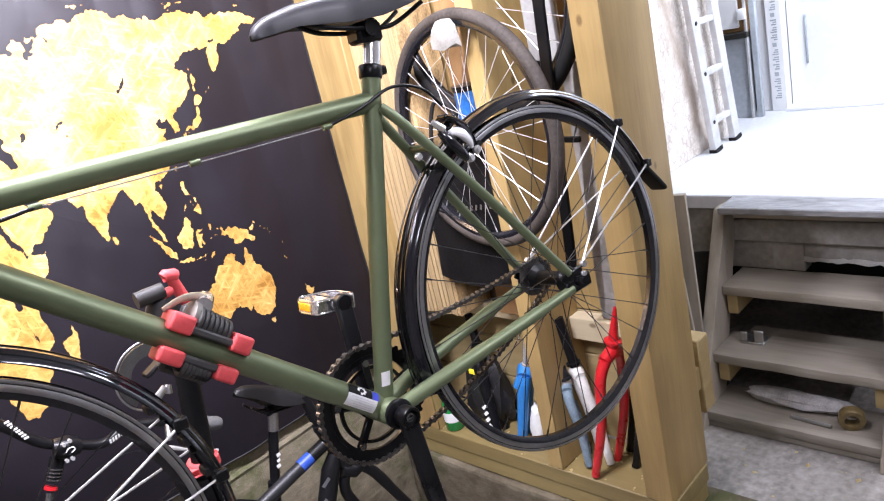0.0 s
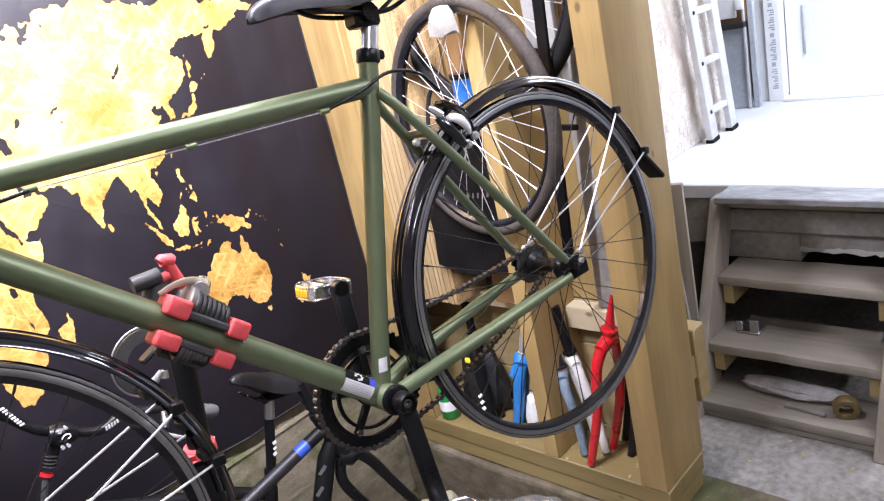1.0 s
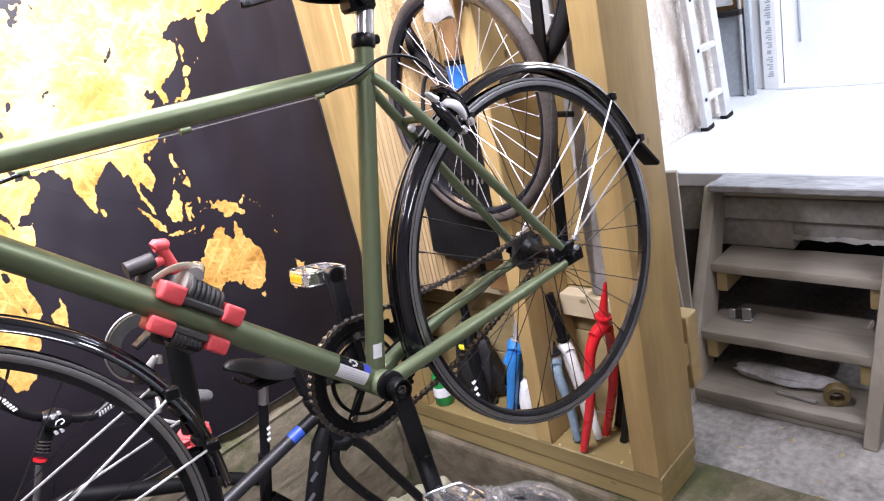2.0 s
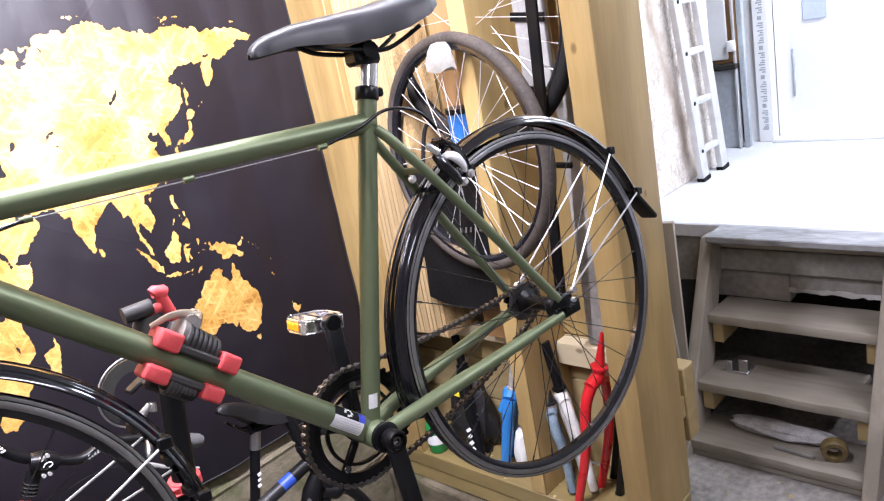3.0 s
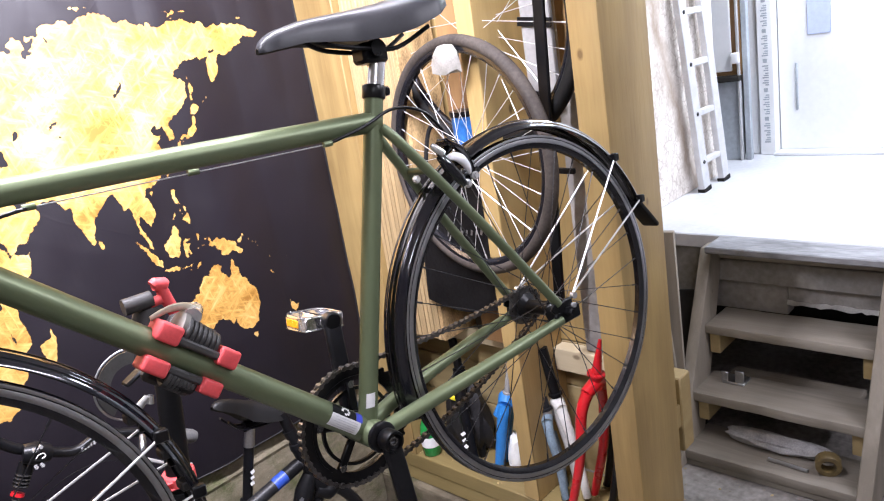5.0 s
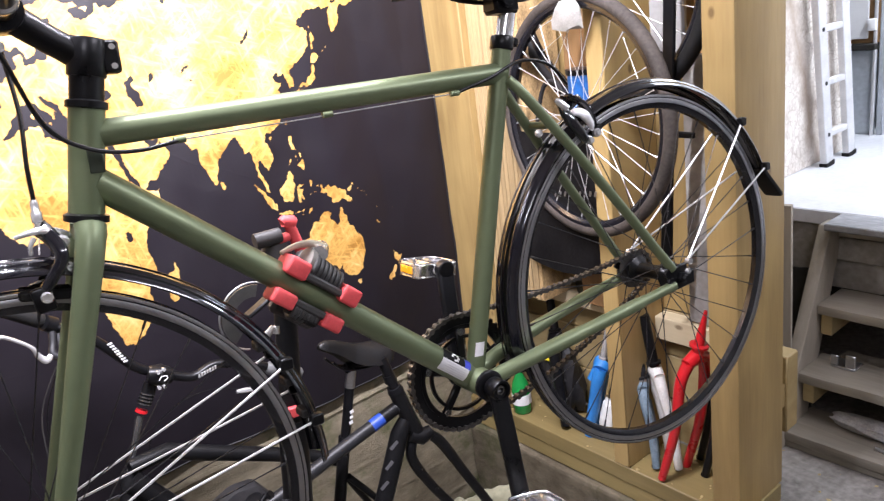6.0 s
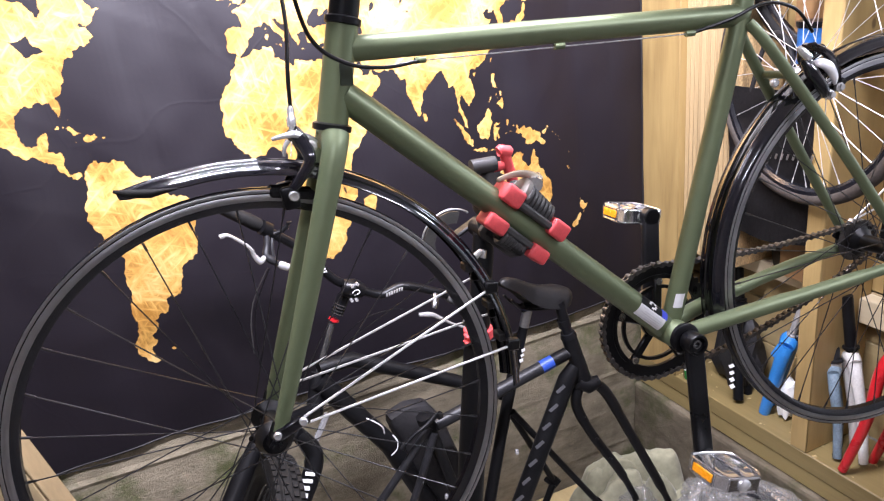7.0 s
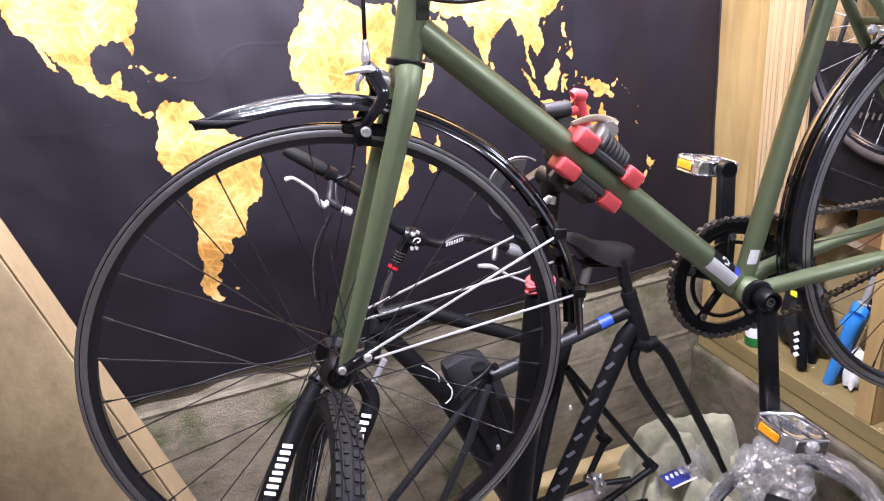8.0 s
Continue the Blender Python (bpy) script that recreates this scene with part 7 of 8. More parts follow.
bar = mt("handlebar", [(0.075, 1.70, 0.905), (0.135, 1.715, 0.854), (0.232, 1.72, 0.771), (0.300, 1.72, 0.676), (0.343, 1.72, 0.641), (0.419, 1.715, 0.597), (0.483, 1.71, 0.605), (0.577, 1.70, 0.564), (0.682, 1.69, 0.498)], 0.0115, M_black, "", 14, None, True)
mt("grip", [(0.068, 1.70, 0.914), (0.075, 1.70, 0.909), (0.145, 1.709, 0.852), (0.152, 1.71, 0.847)], [0.010, 0.0145, 0.0165, 0.014], M_rubber, "worn dark grey grip", 14, bar)
mt("grip", [(0.598, 1.698, 0.550), (0.605, 1.697, 0.546), (0.675, 1.69, 0.503), (0.682, 1.69, 0.498)], [0.013, 0.0175, 0.0175, 0.014], mat("worn_grey_rubber", (0.10, 0.10, 0.10), 0.6, 0, 0.25, 40, 0.3, 200), "worn grey grip", 14, bar)
letters(bar, V(0.432, 1.700, 0.598) - MB, (0.046, -0.003, 0.007), (0, -0.3, 1), 7, 0.0070, 0.011, M_white, 5)
letters(bar, V(0.262, 1.700, 0.752) - MB, (0.024, 0.002, -0.058), (1, -0.3, 0.3), 8, 0.0080, 0.010, M_white, 6)
part("clamp_mark", sweep(spline([V(0.334, 1.668, 0.640) - MB, V(0.340, 1.667, 0.646) - MB, V(0.350, 1.667, 0.645) - MB, V(0.352, 1.667, 0.638) - MB, V(0.344, 1.667, 0.635) - MB], 5), 0.0012, 6), M_white, bar)
mt("bar_clamp", [(0.320, 1.70, 0.650), (0.343, 1.695, 0.641), (0.366, 1.70, 0.628)], [0.020, 0.026, 0.020], M_black, "black stem clamp")
for dx, dz in ((-0.008, 0.018), (0.006, 0.020), (-0.014, -0.018), (-0.002, -0.020)):
    mt("bolt", [(0.343 + dx, 1.672, 0.641 + dz), (0.343 + dx, 1.664, 0.641 + dz)], 0.0042, M_chrome, "", 10)
mt("lever_clamp", [(0.153, 1.70, 0.846), (0.170, 1.705, 0.832)], 0.0175, M_black)
mt("brake_lever", [(0.053, 1.66, 0.855), (0.060, 1.66, 0.856), (0.075, 1.66, 0.853), (0.111, 1.66, 0.818), (0.120, 1.668, 0.792), (0.132, 1.672, 0.775), (0.144, 1.675, 0.782)], [0.0055, 0.0060, 0.0040, 0.0042, 0.0062, 0.0085, 0.006], M_chrome, "polished brake lever", 10, None, True)
mt("lever_body", [(0.163, 1.70, 0.830), (0.155, 1.688, 0.802), (0.148, 1.678, 0.783), (0.158, 1.675, 0.770), (0.172, 1.675, 0.757)], [0.008, 0.0075, 0.0085, 0.0095, 0.006], M_greypaint, "dark grey lever body", 12, None, True)
mt("lever_body", [(0.172, 1.695, 0.815), (0.166, 1.685, 0.795), (0.164, 1.678, 0.772)], [0.004, 0.004, 0.005], M_greypaint, "", 8, None, True)
mt("barrel_adjuster", [(0.170, 1.675, 0.758), (0.176, 1.675, 0.754), (0.192, 1.675, 0.744), (0.195, 1.675, 0.742)], [0.006, 0.0095, 0.0095, 0.006], M_chrome)
bracket = mt("shifter_bracket", [(0.176, 1.69, 0.826), (0.196, 1.685, 0.830), (0.213, 1.685, 0.845)], [0.006, 0.005, 0.005], M_black)
mt("shifter_plate", [(0.206, 1.683, 0.832), (0.211, 1.683, 0.848), (0.219, 1.683, 0.846)], 0.004, M_black, "", 8, bracket)
mt("brake_lever", [(0.497, 1.66, 0.538), (0.520, 1.66, 0.532), (0.54, 1.66, 0.523), (0.586, 1.66, 0.487), (0.643, 1.66, 0.451)], [0.005, 0.0075, 0.0065, 0.0035, 0.004], M_chrome, "polished brake lever", 10, None, True)
mt("lever_body", [(0.560, 1.69, 0.566), (0.548, 1.67, 0.550), (0.542, 1.665, 0.540)], [0.009, 0.0105, 0.008], M_brake)
mt("cable", [(0.146, 1.68, 0.752), (0.122, 1.69, 0.711), (0.100, 1.70, 0.665), (0.086, 1.70, 0.612), (0.080, 1.70, 0.54)], 0.0015, M_grey_plastic, "", 8, None, True)
mt("cable", [(0.150, 1.68, 0.750), (0.127, 1.69, 0.705), (0.106, 1.70, 0.655), (0.094, 1.70, 0.600), (0.088, 1.70, 0.50)], 0.0015, M_black, "", 8, None, True)
mt("cable", [(0.270, 1.69, 0.46), (0.300, 1.69, 0.520), (0.370, 1.69, 0.556), (0.450, 1.69, 0.556), (0.517, 1.68, 0.529)], 0.0015, M_black, "", 8, None, True)
mt("stem_spacer", [(0.326, 1.715, 0.622), (0.297, 1.715, 0.578)], 0.0165, M_black)
for k in range(4):
    t = k / 4
    p, q = V(0.312, 1.712, 0.603), V(0.296, 1.712, 0.576)
    c = p.lerp(q, t)
    mt("spring_ring", [c, c + (q - p).normalized() * 0.003], 0.0172, M_brake)
mt("red_ring", [(0.2900, 1.714, 0.567), (0.2868, 1.714, 0.562)], 0.0145, M_redfork, "red spacer ring")
mt("steerer", [(0.282, 1.714, 0.556), (0.206, 1.69, 0.412)], 0.0085, M_brake, "bare steel steerer")
mt("head_tube", [(0.225, 1.69, 0.445), (0.185, 1.66, 0.345)], 0.022, M_black_matt)
mt("down_tube", [(0.215, 1.67, 0.435), (0.361, 1.63, 0.214), (0.526, 1.62, -0.209)], [0.026, 0.026, 0.024], M_black_matt)
mt("top_tube", [(0.222, 1.68, 0.46), (0.309, 1.69, 0.455), (0.653, 1.68, 0.266), (0.735, 1.65, 0.215)], [0.020, 0.020, 0.018, 0.016], M_black_matt)
mt("seat_tube", [(0.742, 1.63, 0.30), (0.69, 1.63, 0.12), (0.585, 1.62, -0.25)], [0.0165, 0.0165, 0.018], M_black_matt)
sp = mt("seat_post", [(0.742, 1.63, 0.29), (0.772, 1.625, 0.40), (0.800, 1.62, 0.50)], 0.0132, M_black, "black seat post with pale lettering shapes")
mt("bright_band", [(0.781, 1.622, 0.435), (0.796, 1.62, 0.487)], 0.0136, M_alu, "", 14, sp)
letters(sp, V(0.757, 1.606, 0.345) - MB, (0.0045, 0, 0.016), (1, 0, -0.3), 3, 0.015, 0.010, M_white, 2)
sd = part("saddle", saddle_mesh(0.80, 0.030, 0.010), mat("dull_black_vinyl", (0.0075, 0.0072, 0.0075), 0.45, 0, 0.2, 20, 0.05, 300, spec=0.35), mtb, "black padded saddle")
sd.matrix_basis = Matrix.Translation(V(0.812, 1.60, 0.546) - MB) @ pose(0, 0, 0, -6, 36, 12)
mt("saddle_clamp", [(0.780, 1.62, 0.492), (0.826, 1.62, 0.488)], 0.014, M_black)
for dy in (-0.02, 0.02):
    mt("saddle_rail", [(0.725, 1.60 + dy, 0.545), (0.765, 1.61 + dy, 0.503), (0.845, 1.61 + dy, 0.482), (0.900, 1.60 + dy, 0.490)], 0.0035, M_black, "", 8, None, True)
for dy, e in ((-0.05, (0.995, 1.60, -0.234)), (0.05, (0.892, 1.70, -0.164))):
    mt("seat_stay", [(0.722, 1.63 + dy * 0.3, 0.19), e], 0.0095, M_black_matt)
    mt("chain_stay", [(0.600, 1.62 + dy * 0.4, -0.27), (0.811, 1.63 + dy, -0.300), (e[0], e[1], e[2] - 0.02)], 0.011, M_black_matt)
    part("dropout", slab_between(Vector(e) - MB + V(-0.02, 0, 0.02), Vector(e) - MB + V(0.02, 0, -0.03), (1, 0, 0.5), 0.006, 0.035, 0.004), M_black, mtb)
gm = mt("gear_cage", [(0.752, 1.58, -0.176), (0.768, 1.575, -0.186), (0.786, 1.575, -0.200), (0.806, 1.58, -0.222)], [0.010, 0.017, 0.016, 0.009], M_brake, "greasy silver gear mechanism")
mt("cage_plate", [(0.768, 1.565, -0.158), (0.780, 1.560, -0.180), (0.776, 1.560, -0.215), (0.788, 1.565, -0.238)], [0.006, 0.010, 0.009, 0.006], M_alu, "", 10, gm, True)
mt("cage_plate", [(0.796, 1.565, -0.168), (0.792, 1.558, -0.186), (0.806, 1.560, -0.208)], [0.005, 0.008, 0.006], M_alu, "", 10, gm, True)
for px_, pz_ in ((0.770, -0.172), (0.792, -0.196), (0.782, -0.226)):
    mt("cage_bolt", [(px_, 1.560, pz_), (px_, 1.551, pz_)], 0.0052, M_chrome, "", 10, gm)
mt("gear_axle", [(0.806, 1.572, -0.214), (0.850, 1.566, -0.219), (0.895, 1.56, -0.224)], [0.008, 0.0095, 0.0095], M_black, "", 12)
mt("crank_arm", [(0.62, 1.57, -0.30), (0.95, 1.55, -0.325)], [0.018, 0.012], M_black)
# front fork that points at the eye, with its wheel
mt("fork_crown", [(0.018, 1.47, 0.445), (0.06, 1.50, 0.455), (0.110, 1.48, 0.430)], [0.020, 0.027, 0.020], M_black_matt)
mt("fork_steerer_cup", [(0.07, 1.51, 0.44), (0.185, 1.66, 0.36)], 0.022, M_black)
LEGS = (((0.019, 1.47, 0.443), (-0.052, 1.43, 0.362), (-0.131, 1.36, 0.270), (-0.175, 1.325, 0.205)), ((0.110, 1.48, 0.428), (0.133, 1.465, 0.357), (0.042, 1.41, 0.246), (-0.010, 1.350, 0.190), (-0.03, 1.32, 0.155)))
for k, pts in enumerate(LEGS):
    leg = mt("fork_leg", pts, [0.017, 0.021, 0.022, 0.022, 0.02], M_black_matt, "black suspension leg with white lettering shapes", 16, None, True)
    a, b = Vector(pts[1]).lerp(Vector(pts[2]), 0.15), Vector(pts[2])
    d = (b - a).normalized()
    eye_side = Vector((-0.08, -0.72, 0.55)).normalized()
    letters(leg, a.lerp(b, 0.06) + eye_side * 0.0225 - MB, d, d.cross(eye_side), 8, (b - a).length * 0.12, 0.024, M_white, 3 + k, 0.6)
mt("stanchion", [(0.186, 1.50, 0.440), (0.120, 1.50, 0.335)], 0.0075, M_chrome)
AX = V(-0.052, 1.330, 0.145)
fw = wheel("front_wheel", mtb, AX - MB, 0.270, 24, M_spoke_dark, M_rim, 0.05, 0.014, 0.02, 0.0, False, 0.0, rot=pose(0, 0, 0, 0, 0, 83) @ pose(0, 0, 0, 19, 0, 0))
tb = bmesh.new()
n = 12
lathe([(0.285 + 0.036 * math.cos(2 * math.pi * k / n), 0.032 * math.sin(2 * math.pi * k / n)) for k in range(n)], "y", 80, tb, closed=True)
for k in range(80):
    a = 2 * math.pi * k / 80
    for row, (yy, rr) in enumerate(((-0.024, 0.311), (-0.009, 0.321), (0.009, 0.321), (0.024, 0.311))):
        aa = a + (0.02 if row % 2 else 0)
        c = V(rr * math.cos(aa), yy, rr * math.sin(aa))
        rad = V(math.cos(aa), 0, math.sin(aa))
        slab_between(c - rad * 0.002, c + rad * 0.0012, (0, 1, 0), 0.014 if row in (1, 2) else 0.018, 0.0095, 0, tb)
part("tyre", tb, M_rubber, fw, "knobbly black tyre", smooth=False)
mt("cable_tie", [(0.300, 1.595, 0.335), (0.318, 1.588, 0.322), (0.336, 1.588, 0.300), (0.340, 1.592, 0.278)], 0.0018, M_white, "", 8, None, True)
mt("cable", [(0.352, 1.595, 0.205), (0.366, 1.588, 0.222), (0.370, 1.588, 0.245), (0.362, 1.595, 0.262)], 0.0018, M_white, "", 8, None, True)

bg = bmesh.new()
outline = [V(x, 0, z) for x, z in ((0.372, 0.270), (0.43, 0.290), (0.490, 0.280), (0.530, 0.215), (0.575, 0.060), (0.572, -0.20), (0.52, -0.16), (0.425, 0.08))]
outline = [outline[k].lerp(outline[(k + 1) % 8], t) for k in range(8) for t in (0.12, 0.5, 0.88)]
middle = sum(outline, V(0, 0, 0)) / len(outline)
layers = []
for y, shrink in ((1.641, 0.62), (1.644, 0.86), (1.653, 0.97), (1.668, 1.0), (1.690, 1.0), (1.700, 0.95), (1.703, 0.6)):
    layers.append([bg.verts.new(middle.lerp(p, shrink) + V(0, y, 0) - MB) for p in outline])
for p, q in zip(layers, layers[1:]):
    for k in range(len(p)):
        bg.faces.new((p[k], p[(k + 1) % len(p)], q[(k + 1) % len(p)], q[k]))
bg.faces.new(layers[0])
bg.faces.new(layers[-1])
part("frame_bag", bg, M_bag, mtb, "black cloth bag strapped in the frame")

# ---- bare frame with the blue band ----
FR = V(0.62, 1.56, PIT)
frm = empty("stripped_bicycle", Matrix.Translation(FR), "bare matt black bicycle frame with a blue band", "bicycle frame")


def ft(name, pts, r, material=M_black_matt, label="", n=16, parent=None, curve=False):
    pts = [Vector(p) - FR for p in pts]
    return part(name, sweep(spline(pts, 6) if curve else pts, r, n), material, parent or frm, label)


hd_t, hd_b = V(0.882, 1.56, 0.400), V(0.915, 1.545, 0.262)
ft("head_tube", [hd_t, hd_b], [0.021, 0.023], M_black_matt)
ft("headset_cup", [hd_t, hd_t + V(-0.004, 0, 0.014)], [0.023, 0.019], M_black)
ft("steerer", [hd_t, V(0.862, 1.57, 0.505)], 0.0145, M_black)
ft("spacer", [V(0.876, 1.565, 0.43), V(0.871, 1.567, 0.452)], 0.0175, M_black)
tt = ft("top_tube", [(0.885, 1.56, 0.352), (0.477, 1.58, 0.258)], [0.0175, 0.0175], M_greypaint)
ft("blue_band", [(0.828, 1.563, 0.339), (0.792, 1.565, 0.3305)], 0.0181, mat("blue_band", (0.022, 0.062, 0.33), 0.4, 0, 0.1, 30), "blue painted band", 16, tt)
ft("tube_end", [(0.872, 1.561, 0.349), (0.828, 1.563, 0.339)], 0.018, M_black_matt, "", 16, tt)
dtb = ft("down_tube", [(0.895, 1.552, 0.310), (0.868, 1.555, 0.275), (0.637, 1.56, -0.193), (0.570, 1.57, -0.33)], [0.020, 0.0255, 0.0255, 0.0255], M_black_matt)
M_dash = mat("grey_print", (0.075, 0.075, 0.08), 0.4, 0, 0.1, 30)
a, b = V(0.862, 1.555, 0.262), V(0.637, 1.56, -0.193)
d = (b - a).normalized()
up_eye = Vector((-0.41, -0.70, 0.59))
up_eye = (up_eye - d * up_eye.dot(d)).normalized()
for i in range(9):
    p = a.lerp(b, i / 9) - FR + up_eye * 0.0260
    part("grey_dash", slab_between(p, p + d * 0.026 + d.cross(up_eye) * 0.013, d.cross(up_eye), 0.0012, 0.009, 0), M_dash, dtb)
ft("seat_tube", [(0.452, 1.58, 0.285), (0.562, 1.585, -0.183), (0.600, 1.585, -0.36)], 0.0165, M_black_matt)
ft("bottom_bracket_shell", [(0.590, 1.545, -0.35), (0.590, 1.625, -0.35)], 0.023, M_black_matt)
for p, e in (((0.455, 1.57, 0.265), (0.167, 1.55, -0.005)), ((0.462, 1.56, 0.25), (0.289, 1.53, -0.055))):
    ft("seat_stay", [p, V(*p).lerp(V(*e), 0.5) + V(0.012, 0, 0.006), e, V(*e) + (V(*e) - V(*p)) * 0.35], 0.0105, M_greypaint, "", 12, None, True)
sc = ft("seat_clamp", [(0.446, 1.58, 0.296), (0.450, 1.58, 0.276)], 0.021, M_black)
ft("quick_release", [(0.470, 1.555, 0.305), (0.44, 1.55, 0.288), (0.40, 1.55, 0.270), (0.365, 1.55, 0.245)], [0.008, 0.005, 0.005, 0.006], M_black, "", 10, sc, True)
ft("quick_release_nut", [(0.474, 1.55, 0.302), (0.480, 1.545, 0.308)], 0.010, M_black, "", 12, sc)
for z, x in ((0.045, 0.478), (0.10, 0.70)):
    ft("bolt", [(x, 1.565, z), (x - 0.004, 1.555, z)], 0.0055, M_chrome, "", 10)
# its rigid fork
ft("fork_crown", [(0.895, 1.545, 0.262), (0.925, 1.535, 0.245), (0.955, 1.53, 0.250)], [0.02, 0.023, 0.018], M_black_matt)
ft("fork_blade", [(0.905, 1.545, 0.252), (0.888, 1.545, 0.190), (0.94, 1.545, 0.07), (1.030, 1.545, -0.085), (1.085, 1.545, -0.20)], [0.015] * 10 + [0.0135] * 10 + [0.010] * 5, M_black_matt, "", 14, None, True)
ft("fork_blade", [(0.935, 1.53, 0.256), (0.978, 1.525, 0.205), (1.040, 1.52, 0.075), (1.150, 1.52, -0.15), (1.225, 1.52, -0.315)], [0.0155] * 10 + [0.014] * 10 + [0.010] * 5, M_black_matt, "", 14, None, True)
for e in ((1.085, 1.545, -0.20), (1.225, 1.52, -0.315)):
    part("fork_end", slab_between(Vector(e) - FR, Vector(e) - FR + V(0.012, 0, -0.03), (1, 0, 0.3), 0.006, 0.022, 0.003), M_black, frm)
for k in range(3):
    c = V(0.905, 1.535, 0.15).lerp(V(0.99, 1.53, -0.02), k / 2)
    ft("boss", [c, c + V(-0.006, -0.006, 0)], 0.005, M_black, "", 8)

# ---- floor clutter ----
# ridges of the slack cloth: plan points with their height over the floor, and the ridge's half width
FOLDS = (
    (((0.980, 1.660, 0.05), (1.030, 1.678, 0.17), (1.100, 1.665, 0.235), (1.160, 1.640, 0.250)), 0.044),
    (((1.018, 1.628, 0.19), (1.000, 1.605, 0.15), (0.985, 1.575, 0.06)), 0.026),
    (((1.095, 1.775, 0.20), (1.190, 1.745, 0.245), (1.270, 1.705, 0.245), (1.325, 1.660, 0.250), (1.345, 1.630, 0.15)), 0.052),
    (((1.210, 1.610, 0.24), (1.290, 1.578, 0.185), (1.345, 1.535, 0.07)), 0.034),
    (((1.135, 1.556, 0.20), (1.165, 1.520, 0.155), (1.195, 1.480, 0.06)), 0.042),
    (((1.010, 1.800, 0.05), (1.065, 1.805, 0.13), (1.110, 1.775, 0.20)), 0.040),
    (((1.225, 1.660, 0.19), (1.250, 1.600, 0.17), (1.255, 1.530, 0.07)), 0.030),
)


def fold_height(x, y):
    """Height of the sack's cloth over the floor: a low dome with rounded ridges laid over it."""
    q = ((x - 1.165) / 0.215) ** 2 + ((y - 1.655) / 0.205) ** 2
    total = [0.095 * max(0.0, 1 - q) ** 0.55]
    for points, w in FOLDS:
        best = 0.0
        for (ax, ay, az), (bx, by, bz) in zip(points, points[1:]):
            dx, dy = bx - ax, by - ay
            t = max(0.0, min(1.0, ((x - ax) * dx + (y - ay) * dy) / (dx * dx + dy * dy)))
            d = math.hypot(x - ax - dx * t, y - ay - dy * t) / w
            best = max(best, (az + (bz - az) * t) / (1 + d ** 3.6))
        total.append(best)
    return math.log(sum(math.exp(70 * h) for h in total) - len(total) + 1) / 70


def cloth_sack():
    bm = bmesh.new()
    x0, y0, step, nx, ny = 0.90, 1.40, 0.0045, 104, 110
    rows = []
    for j in range(ny):
        row = []
        for i in range(nx):
            x, y = x0 + i * step, y0 + j * step
            wx, wy = x + 0.012 * noise.noise((x * 9, y * 9, 1.0)), y + 0.012 * noise.noise((x * 9, y * 9, 5.0))
            edge = 0.045 + 0.020 * noise.noise((x * 11, y * 11, 3.0))
            h = fold_height(wx, wy)
            h = max(0.0, h - edge) * 1.18
            lift = min(1.0, h / 0.06)
            h -= lift * 0.026 * (1 - min(1.0, 3.2 * abs(noise.noise((x * 7 + 2 * y, y * 9, 6.0))))) ** 2
            h += lift * (0.010 * noise.noise((x * 16, y * 16, 2.0)) + 0.006 * noise.noise((x * 30 + y * 22, y * 34 - x * 12, 4.0)))
            row.append(bm.verts.new((min(x, 1.376), y, PIT + 0.002 + h)) if h > 0.0 else None)
        rows.append(row)
    for p, q in zip(rows, rows[1:]):
        for i in range(nx - 1):
            four = (p[i], p[i + 1], q[i + 1], q[i])
            if all(four):
                bm.faces.new(four)
    bmesh.ops.delete(bm, geom=[v for v in bm.verts if not v.link_faces], context="VERTS")
    ob = part("sack", bm, M_sack)
    sheet = ob.modifiers.new("cloth", "SOLIDIFY")
    sheet.thickness, sheet.offset = 0.002, 1.0
    return tagged(ob, "crumpled beige cloth sack with papers in its mouth", "sack")


sack = cloth_sack()
bm = bmesh.new()
bmesh.ops.create_icosphere(bm, subdivisions=4, radius=1)
for v in bm.verts:
    p = v.co.copy()
    v.co = Vector((1.155 + 0.055 * p.x, 1.615 + 0.060 * p.y, PIT + 0.135 + 0.055 * p.z)) + p * 0.022 * (abs(noise.noise(p * 2.6)) + 0.35 * abs(noise.noise(p * 6.0)))
part("plastic_liner", bm, M_film, sack, "crumpled clear plastic in the sack's mouth", smooth=False)
pp = part("leaflet", block((-0.05, -0.03, 0), (0.05, 0.03, 0.002), 0), mat("blue_leaflet", (0.022, 0.030, 0.19), 0.4, 0, 0.1, 20))
pp.matrix_basis = pose(1.082, 1.576, -0.300, 8, 4, 8)
tagged(pp, "dark blue printed leaflet sticking out of the sack", "leaflet")
letters(pp, (-0.036, 0.012, 0.0026), (1, 0, 0), (0, 1, 0), 4, 0.020, 0.016, M_white, 4)
part("white_edge", slab_between((-0.05, -0.028, 0.0026), (0.05, -0.028, 0.0026), (0, 1, 0), 0.0008, 0.006, 0), M_white, pp)


def film_heap():
    bm = bmesh.new()
    bmesh.ops.create_icosphere(bm, subdivisions=5, radius=1)
    for v in bm.verts:
        p = v.co.copy()
        crease = abs(noise.noise(p * 1.9 + Vector((4, 0, 0)))) * 0.42 + abs(noise.noise(p * 4.3)) * 0.20 + abs(noise.noise(p * 9)) * 0.07
        v.co = Vector((p.x * 0.110, p.y * 0.120, max(-0.45, p.z) * 0.110)) * (0.78 + crease)
    ob = part("plastic_film", bm, M_film, smooth=False)
    ob.matrix_basis = pose(1.245, 1.365, -0.205, 0, -32, -30)
    return tagged(ob, "crumpled clear plastic wrapping lying on the wrapped wheel", "plastic wrapping")


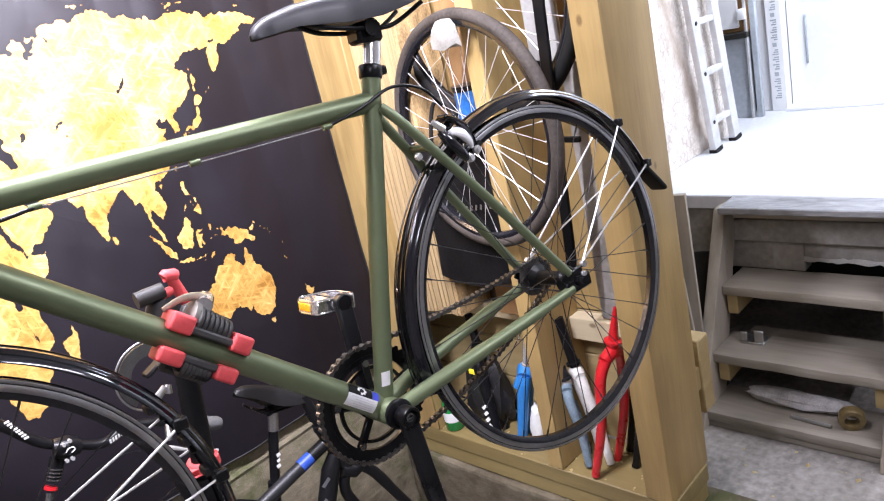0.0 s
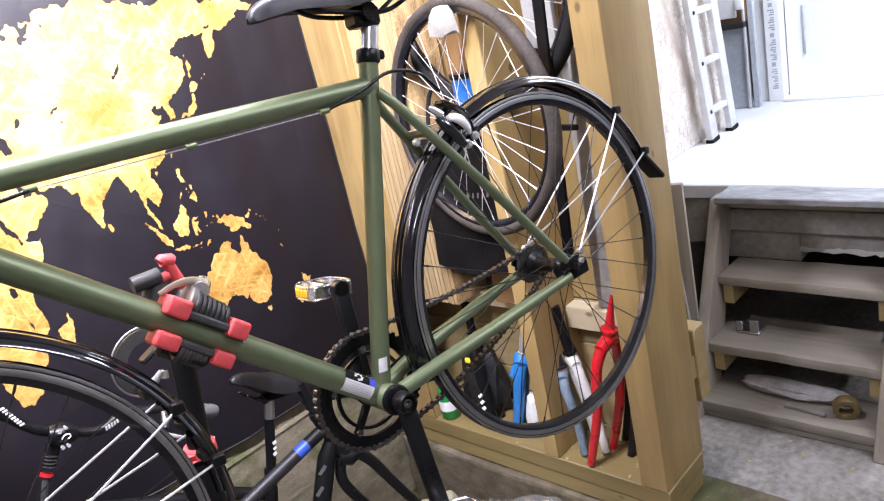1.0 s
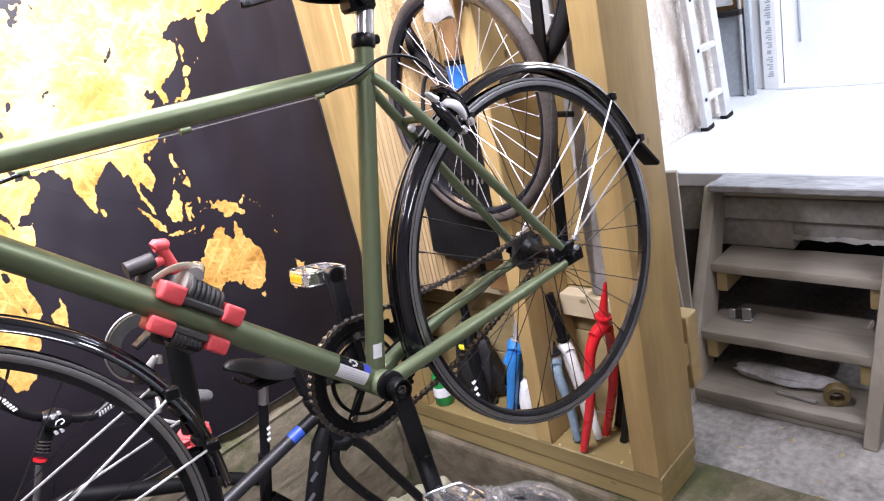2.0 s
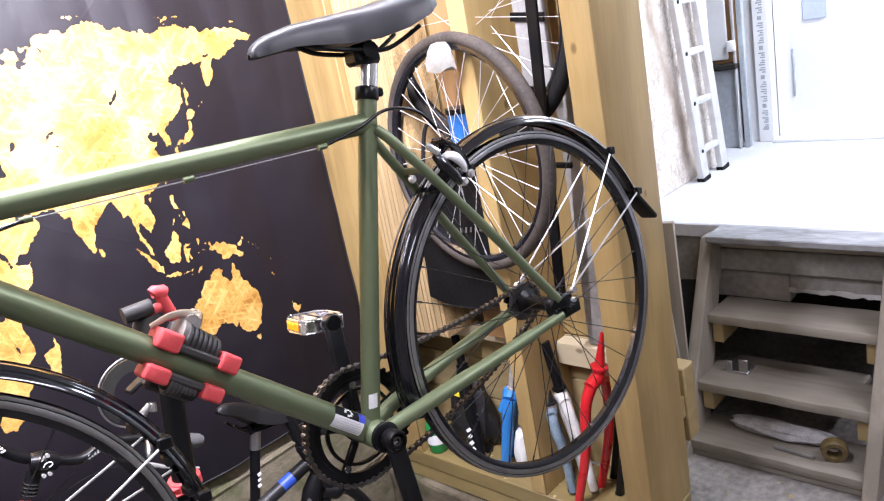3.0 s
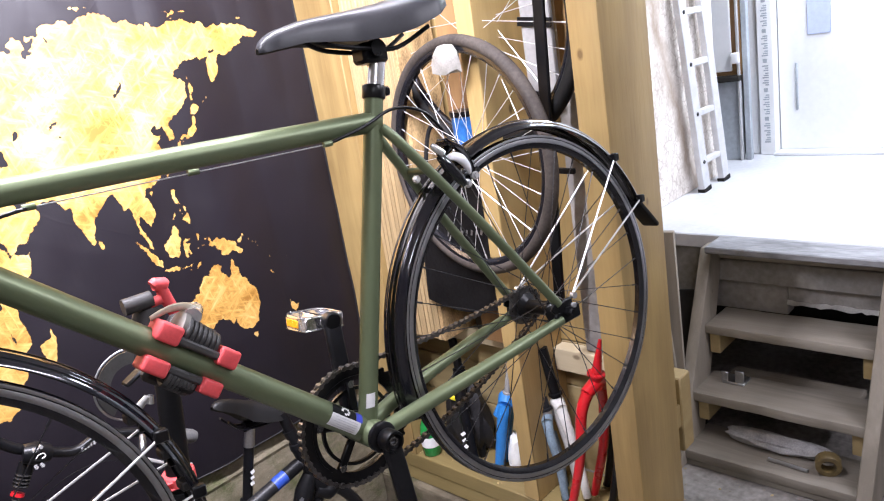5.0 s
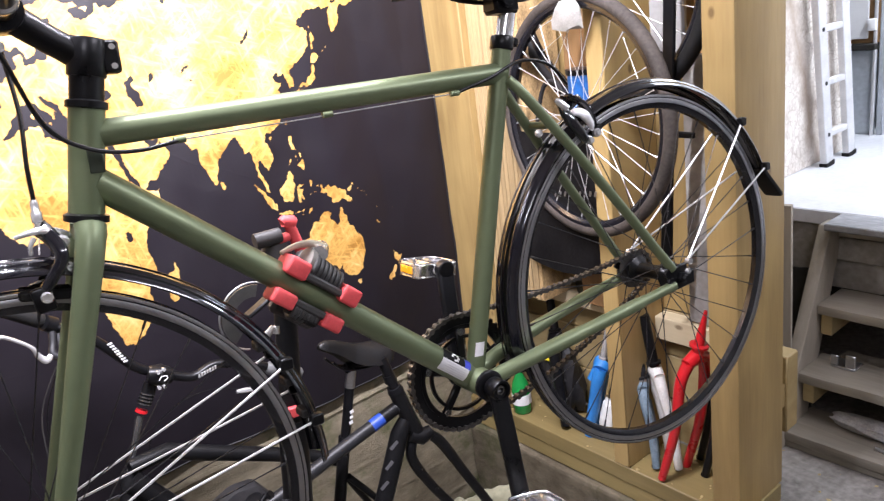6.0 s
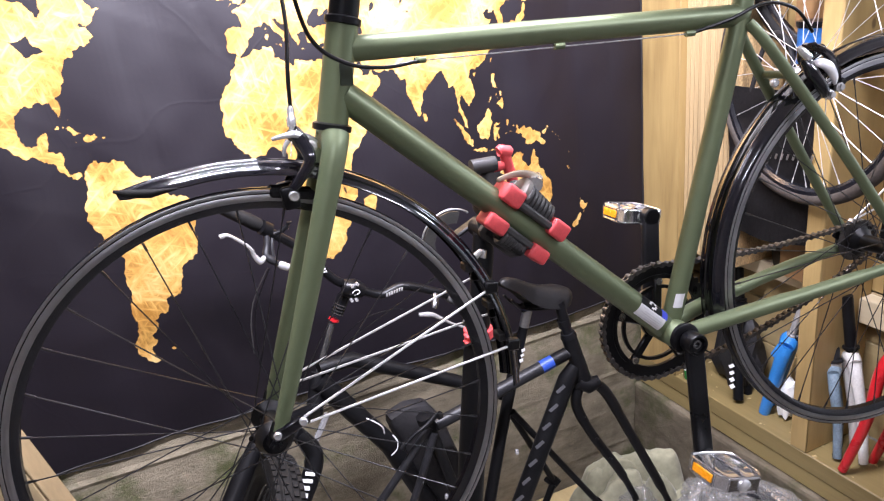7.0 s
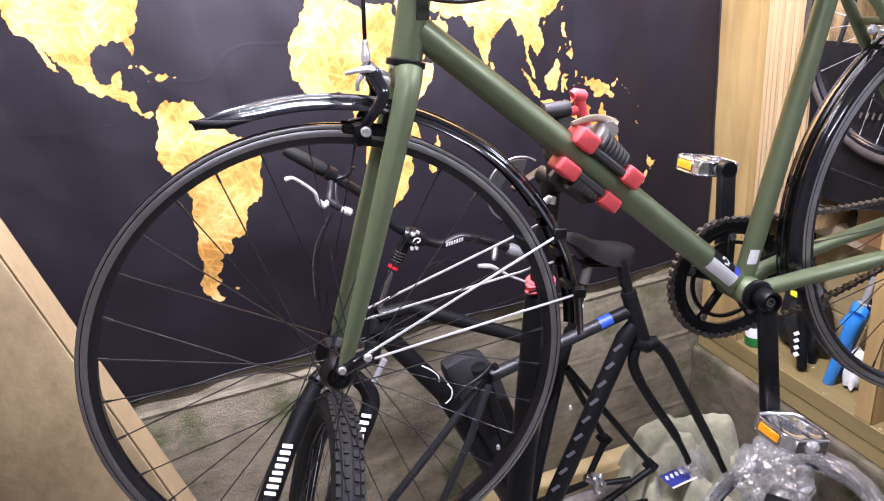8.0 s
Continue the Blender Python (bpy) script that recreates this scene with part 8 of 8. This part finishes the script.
film_heap()
LEAN = Matrix(((0, -0.616, 0.788, 1.146), (1, 0, 0, 1.198), (0, 0.788, 0.616, -0.268), (0, 0, 0, 1)))
whl = wheel("wrapped_wheel", None, (0, 0, 0), 0.246, 28, M_spoke_dark, M_rim, 0.030, 0.010, 0.018, 0.015, False, 0.2)
whl.matrix_basis = LEAN
tagged(whl, "bicycle wheel wrapped in clear plastic, leaning on the kerb", "wheel")
bm = bmesh.new()
rings = []
for i in range(220):
    a = 2 * math.pi * i / 220
    ring = []
    for k in range(18):
        b = 2 * math.pi * k / 18
        d = V(math.cos(a) * 2.2 + math.cos(b) * 0.9, math.sin(b) * 0.9, math.sin(a) * 2.2)
        r = 0.024 + 0.010 * noise.noise(d) + 0.007 * abs(noise.noise(d * 2.6)) + 0.0025 * abs(noise.noise(d * 9.0))
        ring.append(bm.verts.new((math.cos(a) * (0.254 + r * math.cos(b)), r * math.sin(b), math.sin(a) * (0.254 + r * math.cos(b)))))
    rings.append(ring)
for p, q in zip(rings, rings[1:] + rings[:1]):
    for k in range(18):
        bm.faces.new((p[k], p[(k + 1) % 18], q[(k + 1) % 18], q[k]))
part("film_sleeve", bm, M_film, whl, "clear plastic wound round the tyre", smooth=False)
bx = part("dark_box", block((-0.050, 0.0, -0.075), (0.050, 0.030, 0.075), 0.003), M_black_matt)
bx.matrix_basis = LEAN @ pose(0.030, 0.034, 0.020, 0, 22, 0)
tagged(bx, "small flat black carton lying on the wrapped wheel", "box")
off = part("plank", block((0.44, 1.800, PIT + 0.001), (1.13, 1.900, PIT + 0.045), 0.003), M_pale)
tagged(off, "pale wooden plank lying along the foot of the wall", "board")


def carton():
    """Long narrow carton that leans on the wall."""
    ob = empty("cardboard_carton", look((-0.02, 1.28, PIT + 0.02), (-0.02, 1.28, 9)), "long brown cardboard carton leaning against the wall", "carton")
    ob.matrix_basis = Matrix.Translation((-0.064, 1.200, PIT + 0.062)) @ pose(0, 0, 0, 0, -14.8, 0)
    part("carton_body", block((-0.24, 0.0, 0), (0.0, 0.10, 1.75), 0.006, seg=2), M_cardboard, ob)
    part("side_flap", block((0.0005, 0.004, 0.01), (0.004, 0.096, 1.74), 0.001), mat("pale_cardboard", (0.225, 0.165, 0.084), 0.75, 0, 0.12, 6, 0.1, 90), ob, "paler folded edge")
    bm = bmesh.new()
    rng = random.Random(2)
    lathe([(0.012, -0.002), (0.006, -0.005), (0.0001, -0.005)], "y", 9, bm, at=(-0.12, 0, 0.80))
    part("torn_spot", bm, mat("pale_torn_paper", (0.6, 0.5, 0.38), 0.9, 0, 0.2, 40), ob)
    return ob


carton()
